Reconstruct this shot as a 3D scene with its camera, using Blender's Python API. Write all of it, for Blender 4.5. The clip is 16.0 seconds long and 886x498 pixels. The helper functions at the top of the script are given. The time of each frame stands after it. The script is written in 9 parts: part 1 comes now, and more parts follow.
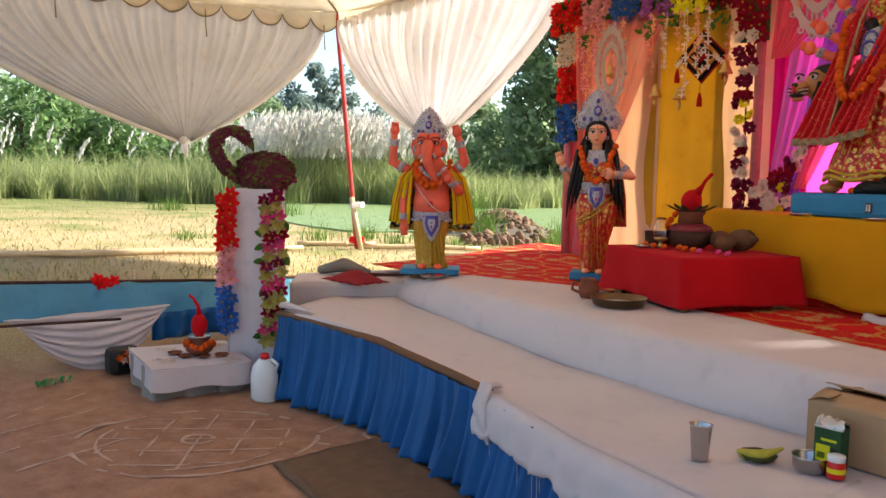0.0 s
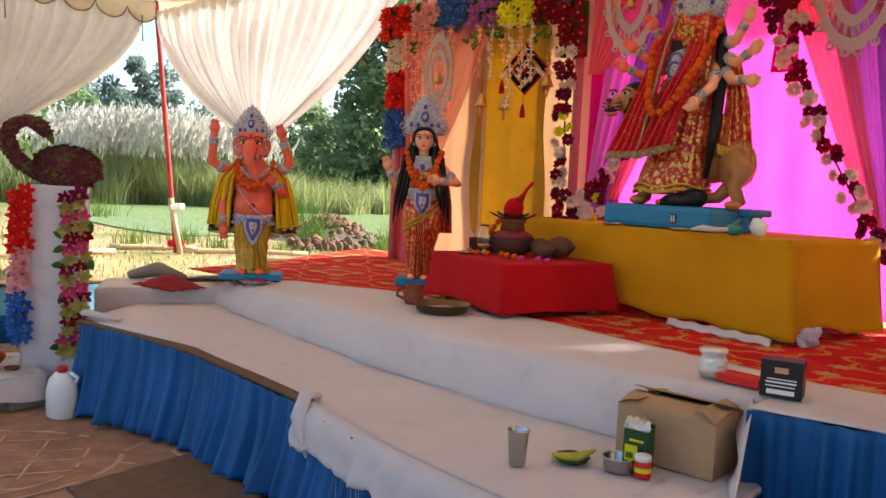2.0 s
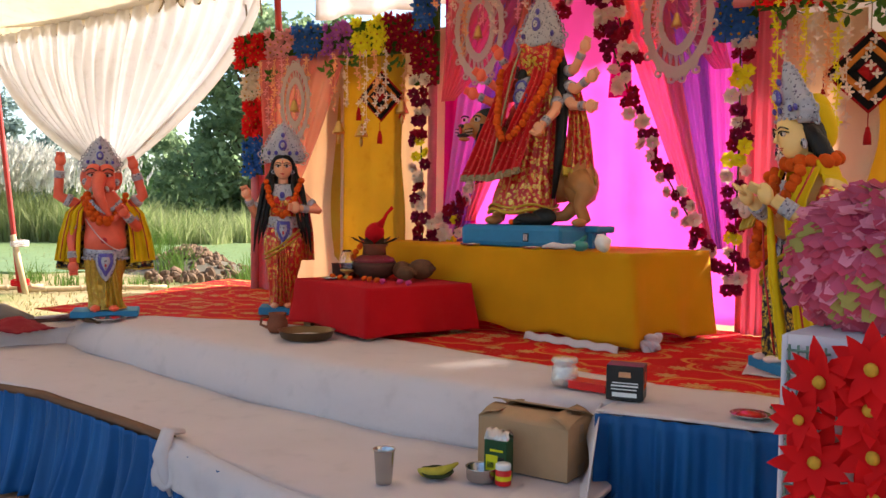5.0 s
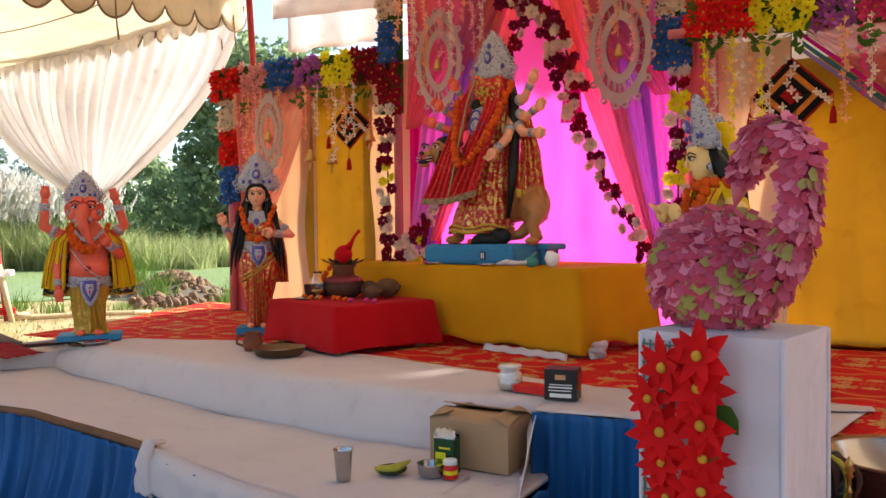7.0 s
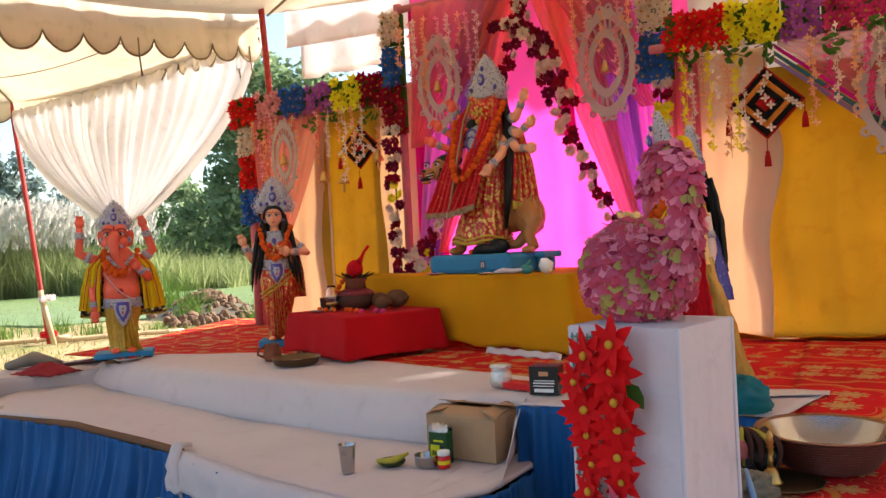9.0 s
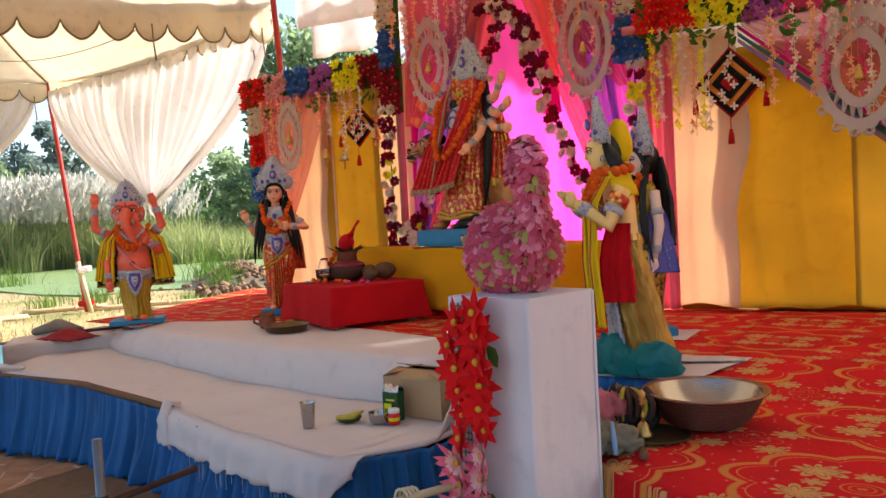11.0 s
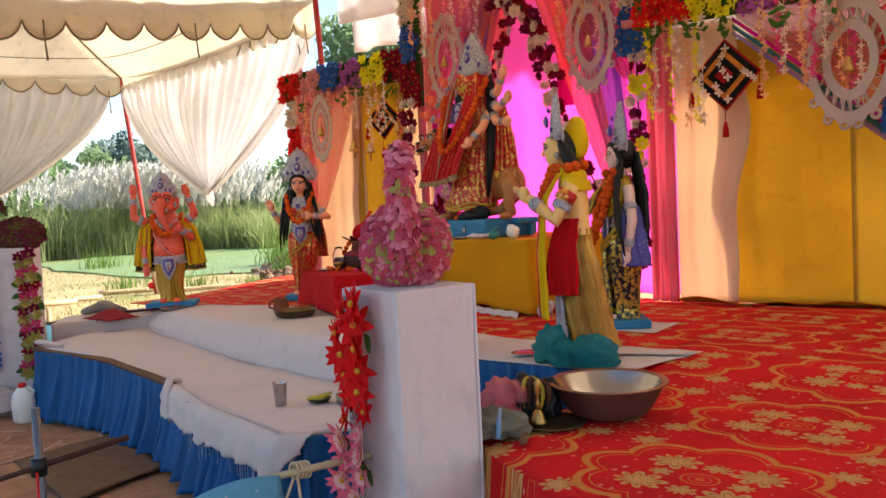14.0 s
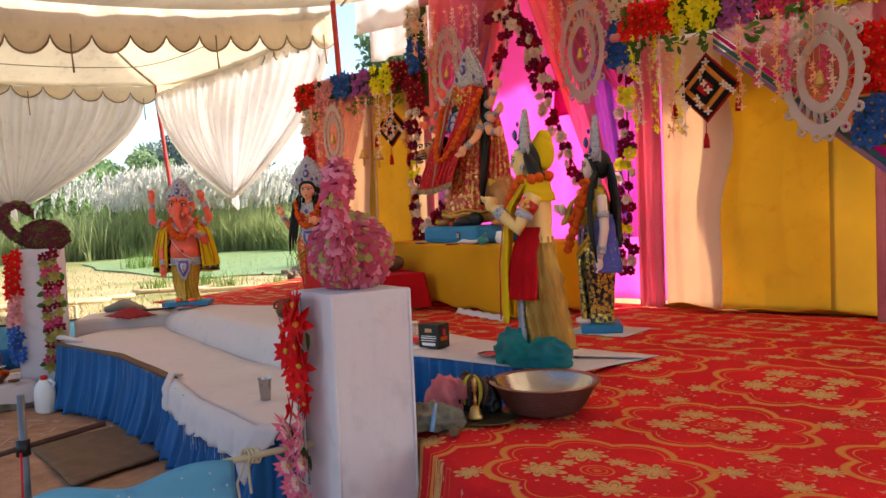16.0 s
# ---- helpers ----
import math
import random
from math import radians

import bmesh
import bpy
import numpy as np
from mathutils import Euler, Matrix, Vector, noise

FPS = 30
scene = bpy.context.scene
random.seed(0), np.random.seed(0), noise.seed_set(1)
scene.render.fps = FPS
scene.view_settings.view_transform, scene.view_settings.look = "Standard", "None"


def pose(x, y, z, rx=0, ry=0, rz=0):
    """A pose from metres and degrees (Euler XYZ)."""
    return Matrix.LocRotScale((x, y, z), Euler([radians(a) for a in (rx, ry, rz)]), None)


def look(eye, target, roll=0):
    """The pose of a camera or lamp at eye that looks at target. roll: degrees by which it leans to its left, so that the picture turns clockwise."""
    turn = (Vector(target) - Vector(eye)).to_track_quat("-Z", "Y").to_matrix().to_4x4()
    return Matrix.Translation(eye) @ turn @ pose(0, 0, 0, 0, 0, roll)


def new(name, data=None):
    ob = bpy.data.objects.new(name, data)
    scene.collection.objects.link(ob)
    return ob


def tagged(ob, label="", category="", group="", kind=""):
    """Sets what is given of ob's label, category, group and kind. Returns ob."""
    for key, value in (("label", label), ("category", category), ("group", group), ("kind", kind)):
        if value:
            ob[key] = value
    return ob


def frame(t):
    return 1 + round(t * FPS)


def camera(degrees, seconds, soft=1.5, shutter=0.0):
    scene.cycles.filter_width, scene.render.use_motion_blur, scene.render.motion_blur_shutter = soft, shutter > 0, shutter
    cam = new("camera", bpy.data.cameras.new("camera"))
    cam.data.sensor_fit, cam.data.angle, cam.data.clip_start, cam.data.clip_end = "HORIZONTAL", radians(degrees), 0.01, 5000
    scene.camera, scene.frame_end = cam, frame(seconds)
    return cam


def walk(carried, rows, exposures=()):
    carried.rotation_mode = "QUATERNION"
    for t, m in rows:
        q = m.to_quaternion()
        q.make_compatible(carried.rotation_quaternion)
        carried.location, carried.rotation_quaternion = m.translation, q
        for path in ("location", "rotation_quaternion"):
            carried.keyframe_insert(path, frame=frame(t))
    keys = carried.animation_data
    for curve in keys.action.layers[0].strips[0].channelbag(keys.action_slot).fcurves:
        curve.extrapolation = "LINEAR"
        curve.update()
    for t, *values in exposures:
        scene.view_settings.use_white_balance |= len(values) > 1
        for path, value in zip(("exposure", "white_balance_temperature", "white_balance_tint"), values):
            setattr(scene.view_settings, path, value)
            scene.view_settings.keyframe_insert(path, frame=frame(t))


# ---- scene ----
cam = camera(57.5, 16.0)
PATH = [
    (0, (0.475, -0.173, 1.392), (-0.972, 1.195, 1.21), 1.1),
    (0.5, (0.456, -0.149, 1.395), (-0.917, 1.293, 1.202), 1.7),
    (1, (0.437, -0.104, 1.377), (-0.856, 1.411, 1.196), 2.1),
    (1.5, (0.438, -0.087, 1.374), (-0.773, 1.497, 1.209), 2.4),
    (2, (0.44, -0.077, 1.379), (-0.694, 1.564, 1.226), 2.7),
    (2.5, (0.443, -0.064, 1.377), (-0.626, 1.621, 1.245), 2.7),
    (3, (0.449, -0.065, 1.382), (-0.573, 1.65, 1.258), 2.6),
    (3.5, (0.447, -0.059, 1.385), (-0.517, 1.689, 1.267), 2.3),
    (4, (0.455, -0.073, 1.379), (-0.458, 1.703, 1.276), 2.0),
    (6.5, (0.705, -0.305, 1.412), (-0.108, 1.521, 1.343), -0.2),
    (7, (0.793, -0.38, 1.406), (-0.033, 1.441, 1.367), -0.6),
    (7.5, (0.871, -0.445, 1.411), (0.043, 1.375, 1.371), -1.1),
    (8, (0.941, -0.499, 1.415), (0.106, 1.318, 1.379), -1.8),
    (8.5, (1.024, -0.558, 1.414), (0.169, 1.25, 1.389), -2.3),
    (9, (1.115, -0.613, 1.418), (0.218, 1.174, 1.405), -2.9),
    (9.2, (1.159, -0.635, 1.418), (0.244, 1.144, 1.413), -3.2),
    (11.3, (1.741, -0.714, 1.432), (0.727, 1.007, 1.347), -3.2),
    (11.5, (1.79, -0.736, 1.435), (0.769, 0.981, 1.351), -3.3),
    (12, (1.898, -0.727, 1.441), (0.87, 0.985, 1.34), -3.1),
    (12.5, (1.989, -0.692, 1.442), (0.92, 0.996, 1.346), -2.9),
    (13, (2.086, -0.627, 1.432), (0.977, 1.035, 1.349), -2.9),
    (13.5, (2.19, -0.558, 1.434), (1.04, 1.075, 1.346), -2.8),
    (14, (2.296, -0.5, 1.435), (1.104, 1.103, 1.332), -2.8),
    (14.5, (2.426, -0.454, 1.427), (1.2, 1.123, 1.331), -2.7),
    (15, (2.564, -0.441, 1.437), (1.315, 1.119, 1.347), -2.5),
    (15.5, (2.668, -0.443, 1.441), (1.409, 1.108, 1.35), -2.4),
    (16, (2.725, -0.458, 1.446), (1.448, 1.078, 1.355), -2.4),
]
walk(cam, [(t, look(eye, target, roll)) for t, eye, target, roll in PATH])

# ---- world, sun, exposure ----
world = bpy.data.worlds.new("sky")
scene.world = world
world.use_nodes = True
wn = world.node_tree.nodes
sky = wn.new("ShaderNodeTexSky")
sky.sky_type, sky.sun_disc = 'NISHITA', False
sky.sun_elevation, sky.sun_rotation = radians(34), radians(30)
sky.air_density, sky.dust_density, sky.ozone_density = 1.0, 1.3, 0.9
world.node_tree.links.new(sky.outputs[0], wn["Background"].inputs[0])
wn["Background"].inputs[1].default_value = 0.10
scene.view_settings.exposure = 1.7
sun = new("sun", bpy.data.lights.new("sun", 'SUN'))
sun.data.energy, sun.data.angle, sun.data.color = 4.9, radians(4), (1.0, 0.93, 0.83)
SUN_DIR = Vector((math.sin(radians(30)) * math.cos(radians(34)), math.cos(radians(30)) * math.cos(radians(34)), math.sin(radians(34))))
sun.matrix_world = look(SUN_DIR * 40, (0, 0, 0))


# ---- materials ----
def shader(name, rough=0.8, metal=0.0):
    m = bpy.data.materials.new(name)
    m.use_nodes = True
    nt = m.node_tree
    b = nt.nodes["Principled BSDF"]
    b.inputs["Roughness"].default_value = rough
    b.inputs["Specular IOR Level"].default_value = 0.12 if rough > 0.6 else 0.35
    b.inputs["Metallic"].default_value = metal
    return m, nt, b


def node(nt, kind, **vals):
    n = nt.nodes.new(kind)
    for k, v in vals.items():
        n.inputs[k].default_value = v
    return n


def rgba(c, k=1.0):
    return (min(1, c[0] * k), min(1, c[1] * k), min(1, c[2] * k), 1)


def ramp(nt, fac, stops):
    r = nt.nodes.new("ShaderNodeValToRGB")
    els = r.color_ramp.elements
    while len(els) < len(stops):
        els.new(0.5)
    for e, (p, c) in zip(els, stops):
        e.position, e.color = p, rgba(c)
    nt.links.new(fac, r.inputs[0])
    return r.outputs[0]


def mixc(nt, fac, a, b, mode='MIX'):
    n = nt.nodes.new("ShaderNodeMix")
    n.data_type, n.blend_type = 'RGBA', mode
    for sock, v in ((n.inputs[0], fac), (n.inputs[6], a), (n.inputs[7], b)):
        if hasattr(v, "links"):
            nt.links.new(v, sock)
        elif isinstance(v, (int, float)):
            sock.default_value = v
        else:
            sock.default_value = rgba(v)
    return n.outputs[2]


def math_node(nt, op, a, b=0.0, c=0.0):
    n = nt.nodes.new("ShaderNodeMath")
    n.operation = op
    for sock, v in zip(n.inputs, (a, b, c)):
        if hasattr(v, "links"):
            nt.links.new(v, sock)
        else:
            sock.default_value = v
    return n.outputs[0]


def coords(nt, scale=(1, 1, 1), kind="Object", rot=0.0):
    tc = nt.nodes.new("ShaderNodeTexCoord")
    mp = nt.nodes.new("ShaderNodeMapping")
    mp.inputs["Scale"].default_value = scale
    mp.inputs["Rotation"].default_value = (0, 0, rot)
    nt.links.new(tc.outputs[kind], mp.inputs[0])
    return mp.outputs[0]


def noise_tex(nt, vec, scale, detail=4.0, rough=0.55):
    n = node(nt, "ShaderNodeTexNoise", Scale=scale, Detail=detail, Roughness=rough)
    nt.links.new(vec, n.inputs["Vector"])
    return n.outputs[0]


def bump(nt, b, height, strength=0.3, dist=0.01):
    n = node(nt, "ShaderNodeBump", Strength=strength, Distance=dist)
    nt.links.new(height, n.inputs["Height"])
    nt.links.new(n.outputs[0], b.inputs["Normal"])


def plain(name, col, rough=0.7, metal=0.0, var=0.18, scale=30.0, relief=0.15, sheen=0.0, island=0.0):
    """A surface with broad stains and fine grain."""
    m, nt, b = shader(name, rough, metal)
    v = coords(nt)
    n1, n2 = noise_tex(nt, v, scale * 0.12, 3), noise_tex(nt, v, scale, 5, 0.65)
    c = ramp(nt, n1, [(0.3, [x * (1 - var) for x in col]), (0.7, [x * (1 + var) for x in col])])
    c = mixc(nt, 0.35, c, ramp(nt, n2, [(0.25, [x * (1 - 1.6 * var) for x in col]), (0.75, [x * (1 + 1.2 * var) for x in col])]))
    if island:
        g = nt.nodes.new("ShaderNodeNewGeometry")
        k = ramp(nt, g.outputs["Random Per Island"], [(0, (1 - island,) * 3), (1, (1, 1, 1))])
        c = mixc(nt, 1.0, c, k, 'MULTIPLY')
    nt.links.new(c, b.inputs["Base Color"])
    bump(nt, b, n2, relief, 0.01)
    if sheen:
        b.inputs["Sheen Weight"].default_value = sheen
    return m


def cloth(name, col, through_light=0.35, rough=0.85, var=0.08, weave=260.0, alpha=1.0, stain=None, crease=0.35, col2=None):
    """Woven cloth: light passes through it, with creases, soil and weave."""
    m, nt, b = shader(name, rough)
    v = coords(nt)
    n1, n2 = noise_tex(nt, v, 1.7, 4), noise_tex(nt, v, 9.0, 5, 0.6)
    c = ramp(nt, n1, [(0.3, [x * (1 - var) for x in col]), (0.7, [x * (1 + var) for x in col])])
    if col2:
        c = mixc(nt, ramp(nt, noise_tex(nt, v, 2.6, 2), [(0.42, (0, 0, 0)), (0.6, (1, 1, 1))]), c, col2)
    if stain:
        c = mixc(nt, ramp(nt, n2, [(0.55, (0, 0, 0)), (0.78, (0.55, 0.55, 0.55))]), c, stain)
    nt.links.new(c, b.inputs["Base Color"])
    b.inputs["Sheen Weight"].default_value = 0.04
    w = node(nt, "ShaderNodeTexWave", Scale=weave)
    nt.links.new(v, w.inputs["Vector"])
    n3 = noise_tex(nt, coords(nt, (1, 1, 2.5)), 34.0, 3, 0.6)
    h = math_node(nt, 'ADD', math_node(nt, 'ADD', n2, math_node(nt, 'MULTIPLY', n3, 0.08)), math_node(nt, 'MULTIPLY', w.outputs[1], 0.05))
    bump(nt, b, h, crease, 0.03)
    out = nt.nodes["Material Output"]
    last = b.outputs[0]
    if through_light:
        t = nt.nodes.new("ShaderNodeBsdfTranslucent")
        nt.links.new(c, t.inputs[0])
        mx = node(nt, "ShaderNodeMixShader", Fac=through_light)
        nt.links.new(last, mx.inputs[1]), nt.links.new(t.outputs[0], mx.inputs[2])
        last = mx.outputs[0]
    if alpha < 1:
        t = nt.nodes.new("ShaderNodeBsdfTransparent")
        mx = node(nt, "ShaderNodeMixShader", Fac=alpha)
        nt.links.new(t.outputs[0], mx.inputs[1]), nt.links.new(last, mx.inputs[2])
        last = mx.outputs[0]
    nt.links.new(last, out.inputs[0])
    return m


def brocade(name, base, gold, scale=40.0, amount=0.5, rough=0.45, shine=0.5):
    """Sari cloth with a fine woven metallic pattern of sprigs and specks."""
    m, nt, b = shader(name, rough)
    v = coords(nt)
    warp = nt.nodes.new("ShaderNodeVectorMath")
    warp.operation = 'ADD'
    wn3 = node(nt, "ShaderNodeTexNoise", Scale=scale * 0.5, Detail=2.0)
    nt.links.new(v, wn3.inputs["Vector"])
    off = nt.nodes.new("ShaderNodeVectorMath")
    off.operation = 'SCALE'
    off.inputs[3].default_value = 0.6 / scale
    nt.links.new(wn3.outputs[1], off.inputs[0])
    nt.links.new(v, warp.inputs[0]), nt.links.new(off.outputs[0], warp.inputs[1])
    vo = node(nt, "ShaderNodeTexVoronoi", Scale=scale)
    ve = node(nt, "ShaderNodeTexVoronoi", Scale=scale * 1.9)
    ve.feature = 'DISTANCE_TO_EDGE'
    nt.links.new(warp.outputs[0], vo.inputs["Vector"]), nt.links.new(warp.outputs[0], ve.inputs["Vector"])
    d = math_node(nt, 'ADD', vo.outputs["Distance"], math_node(nt, 'MULTIPLY', noise_tex(nt, v, scale * 2.2, 3), 0.5))
    blot = ramp(nt, d, [(amount - 0.03, (1, 1, 1)), (amount + 0.03, (0, 0, 0))])
    line = ramp(nt, ve.outputs["Distance"], [(0.05, (0, 0, 0)), (0.10, (1, 1, 1))])
    f = math_node(nt, 'MULTIPLY', blot, line)
    c = mixc(nt, f, base, gold)
    c = mixc(nt, 0.4, c, mixc(nt, noise_tex(nt, v, 6, 3), [x * 0.4 for x in base], c))
    nt.links.new(c, b.inputs["Base Color"])
    nt.links.new(math_node(nt, 'MULTIPLY', f, shine), b.inputs["Metallic"])
    nt.links.new(math_node(nt, 'SUBTRACT', rough, math_node(nt, 'MULTIPLY', f, 0.12)), b.inputs["Roughness"])
    bump(nt, b, math_node(nt, 'ADD', d, math_node(nt, 'MULTIPLY', noise_tex(nt, v, 14, 4), 1.2)), 0.4, 0.006)
    return m


# ---- mesh tools ----
class Kit:
    """One mesh in the making, from simple solids; each solid has a material slot."""
    def __init__(self):
        self.bm = bmesh.new()

    def _done(self, faces, slot, smooth=True):
        for f in faces:
            f.material_index, f.smooth = slot, smooth

    def ball(self, c, r, slot=0, m=None, seg=16, rings=10):
        r = (r, r, r) if isinstance(r, (int, float)) else r
        mat = Matrix.Translation(c) @ (m or Matrix.Identity(4)) @ Matrix.Diagonal((*r, 1))
        vs = bmesh.ops.create_uvsphere(self.bm, u_segments=seg, v_segments=rings, radius=1, matrix=mat)["verts"]
        self._done({f for v in vs for f in v.link_faces}, slot)
        return self

    def box(self, lo, hi, slot=0, bevel=0.0, m=None):
        c, s = [(a + b) / 2 for a, b in zip(lo, hi)], [abs(b - a) for a, b in zip(lo, hi)]
        mat = (m or Matrix.Identity(4)) @ Matrix.Translation(c) @ Matrix.Diagonal((*s, 1))
        vs = bmesh.ops.create_cube(self.bm, size=1, matrix=mat)["verts"]
        faces = {f for v in vs for f in v.link_faces}
        if bevel:
            r = bmesh.ops.bevel(self.bm, geom=list({e for v in vs for e in v.link_edges}), offset=bevel, segments=2, affect='EDGES', profile=0.5)
            faces = {f for v in r["verts"] for f in v.link_faces} | {f for f in faces if f.is_valid}
        self._done(faces, slot, False)
        return self

    def tube(self, pts, radii, slot=0, seg=10, flat=1.0, caps=True):
        """A tube through pts; flat squeezes it along its second axis."""
        pts = [Vector(p) for p in pts]
        if isinstance(radii, (int, float)):
            radii = [radii] * len(pts)
        loops, side = [], None
        for i, (p, r) in enumerate(zip(pts, radii)):
            d = (pts[min(i + 1, len(pts) - 1)] - pts[max(i - 1, 0)]).normalized()
            if side is None:
                side = d.cross(Vector((0, 0, 1)) if abs(d.z) < 0.9 else Vector((0, 1, 0))).normalized()
            side = (side - d * side.dot(d)).normalized()
            up = d.cross(side)
            loops.append([self.bm.verts.new(p + (side * math.cos(a) + up * math.sin(a) * flat) * r) for a in (2 * math.pi * k / seg for k in range(seg))])
        faces = [self.bm.faces.new((a[k], a[(k + 1) % seg], b[(k + 1) % seg], b[k])) for a, b in zip(loops, loops[1:]) for k in range(seg)]
        if caps:
            faces += [self.bm.faces.new(loops[0][::-1]), self.bm.faces.new(loops[-1])]
        self._done(faces, slot)
        return self

    def lathe(self, prof, c=(0, 0, 0), slot=0, seg=28, m=None, caps=True, wob=0.0):
        """Turned about z from (radius, height) pairs."""
        mat = Matrix.Translation(c) @ (m or Matrix.Identity(4))
        loops = [[self.bm.verts.new(mat @ Vector((r * (1 + wob * math.sin(7 * a + 9 * z)) * math.cos(a), r * (1 + wob * math.sin(5 * a + 4)) * math.sin(a), z)))
                  for a in (2 * math.pi * k / seg for k in range(seg))] for r, z in prof]
        faces = [self.bm.faces.new((a[k], a[(k + 1) % seg], b[(k + 1) % seg], b[k])) for a, b in zip(loops, loops[1:]) for k in range(seg)]
        if caps:
            faces += [self.bm.faces.new(loops[0][::-1]), self.bm.faces.new(loops[-1])]
        self._done(faces, slot)
        return self

    def sheet(self, fn, nu, nv, slot=0, thick=0.0, smooth=True):
        """A surface fn(u, v); with thick it gets a back and rims."""
        P = [[Vector(fn(i / nu, j / nv)) for j in range(nv + 1)] for i in range(nu + 1)]
        V = [[self.bm.verts.new(p) for p in row] for row in P]
        faces = [self.bm.faces.new((V[i][j], V[i + 1][j], V[i + 1][j + 1], V[i][j + 1])) for i in range(nu) for j in range(nv)]
        if thick:
            N = []
            for i in range(nu + 1):
                N.append([])
                for j in range(nv + 1):
                    a = P[min(i + 1, nu)][j] - P[max(i - 1, 0)][j]
                    b = P[i][min(j + 1, nv)] - P[i][max(j - 1, 0)]
                    n = a.cross(b)
                    N[-1].append(n.normalized() if n.length > 1e-9 else Vector((0, 0, 1)))
            W = [[self.bm.verts.new(P[i][j] - N[i][j] * thick) for j in range(nv + 1)] for i in range(nu + 1)]
            faces += [self.bm.faces.new((W[i][j], W[i][j + 1], W[i + 1][j + 1], W[i + 1][j])) for i in range(nu) for j in range(nv)]
            for i in range(nu):
                faces.append(self.bm.faces.new((V[i][0], W[i][0], W[i + 1][0], V[i + 1][0])))
                faces.append(self.bm.faces.new((V[i][nv], V[i + 1][nv], W[i + 1][nv], W[i][nv])))
            for j in range(nv):
                faces.append(self.bm.faces.new((V[0][j], V[0][j + 1], W[0][j + 1], W[0][j])))
                faces.append(self.bm.faces.new((V[nu][j], W[nu][j], W[nu][j + 1], V[nu][j + 1])))
        self._done(faces, slot, smooth)
        return self

    def prism(self, pts, z0, z1, slot=0, m=None):
        """An upright solid on a plan outline."""
        mat = m or Matrix.Identity(4)
        lo, hi = [self.bm.verts.new(mat @ Vector((x, y, z0))) for x, y in pts], [self.bm.verts.new(mat @ Vector((x, y, z1))) for x, y in pts]
        n = len(pts)
        faces = [self.bm.faces.new(lo[::-1]), self.bm.faces.new(hi)] + [self.bm.faces.new((lo[i], lo[(i + 1) % n], hi[(i + 1) % n], hi[i])) for i in range(n)]
        self._done(faces, slot, False)
        return self

    def mesh(self, name, *mats):
        bmesh.ops.recalc_face_normals(self.bm, faces=self.bm.faces[:])
        me = bpy.data.meshes.new(name)
        self.bm.to_mesh(me)
        self.bm.free()
        for m in mats:
            me.materials.append(m)
        return me


def part(name, kit, mats, parent, label=""):
    ob = new(name, kit.mesh(name, *(mats if isinstance(mats, (list, tuple)) else [mats])))
    ob.parent = parent
    if label:
        tagged(ob, label)
    return ob


def solid(name, kit, mats, label, category, group="", kind="", at=None):
    """A thing that is one mesh."""
    ob = new(name, kit.mesh(name, *(mats if isinstance(mats, (list, tuple)) else [mats])))
    if at is not None:
        ob.matrix_world = at
    return tagged(ob, label, category, group, kind)


def thing(name, label, category, at=None, group="", kind=""):
    ob = new(name)
    ob.empty_display_size = 0.1
    if at is not None:
        ob.matrix_world = at
    return tagged(ob, label, category, group, kind)


def sstep(x, a, b):
    t = max(0.0, min(1.0, (x - a) / (b - a)))
    return t * t * (3 - 2 * t)


def lerp(a, b, t):
    return Vector(a) * (1 - t) + Vector(b) * t


def along(pts, t):
    """A point of a polyline, t from 0 to 1 by length."""
    pts = [Vector(p) for p in pts]
    ls = [(b - a).length for a, b in zip(pts, pts[1:])]
    d = t * sum(ls)
    for a, b, l in zip(pts, pts[1:], ls):
        if d <= l:
            return a.lerp(b, d / l if l else 0)
        d -= l
    return pts[-1]


def fr(v, s=1.0, seed=0.0):
    return noise.noise(Vector((v[0] * s + seed, v[1] * s + seed * 1.7, v[2] * s if len(v) > 2 else seed)))


TOP, LOW = 0.70, 0.46


def ground_z(x, y):
    a = sstep(-x, 4.7, 6.6)
    return 0.3 * max(a, sstep(y, 6.2, 8.0))


WHITE = cloth("white_sheet", (0.68, 0.585, 0.575), 0.08, var=0.04, stain=(0.54, 0.46, 0.455), crease=0.45)
CURTAIN = cloth("white_curtain", (0.84, 0.815, 0.82), 0.50, var=0.05, stain=(0.62, 0.57, 0.54), crease=0.15)
CANVAS = cloth("cream_canvas", (0.84, 0.77, 0.65), 0.55, var=0.08, stain=(0.5, 0.45, 0.36), crease=0.2)
TRIM = cloth("canvas_edging", (0.30, 0.24, 0.15), 0.2)
BLUE = cloth("blue_satin", (0.0005, 0.080, 0.25), 0.04, rough=0.58, var=0.3, crease=0.2)
CYAN = cloth("cyan_cloth", (0.20, 0.48, 0.62), 0.4, var=0.12, stain=(0.08, 0.2, 0.42))
GOLDEN = cloth("golden_curtain", (0.55, 0.355, 0.04), 0.42, var=0.12, crease=0.3, stain=(0.44, 0.24, 0.02))
YELLOW = cloth("mustard_cloth", (0.78, 0.38, 0.008), 0.35, var=0.12, crease=0.3)
CREAMY = cloth("pale_peach_cloth", (0.80, 0.62, 0.44), 0.42, var=0.06, crease=0.2)
REDCLOTH = cloth("red_cloth", (0.60, 0.006, 0.012), 0.2, var=0.18, crease=0.4)
PINK = cloth("magenta_cloth", (0.95, 0.26, 0.66), 0.75, var=0.10, crease=0.2)
ROSE = cloth("rose_cloth", (0.75, 0.25, 0.32), 0.5, var=0.12, crease=0.25)
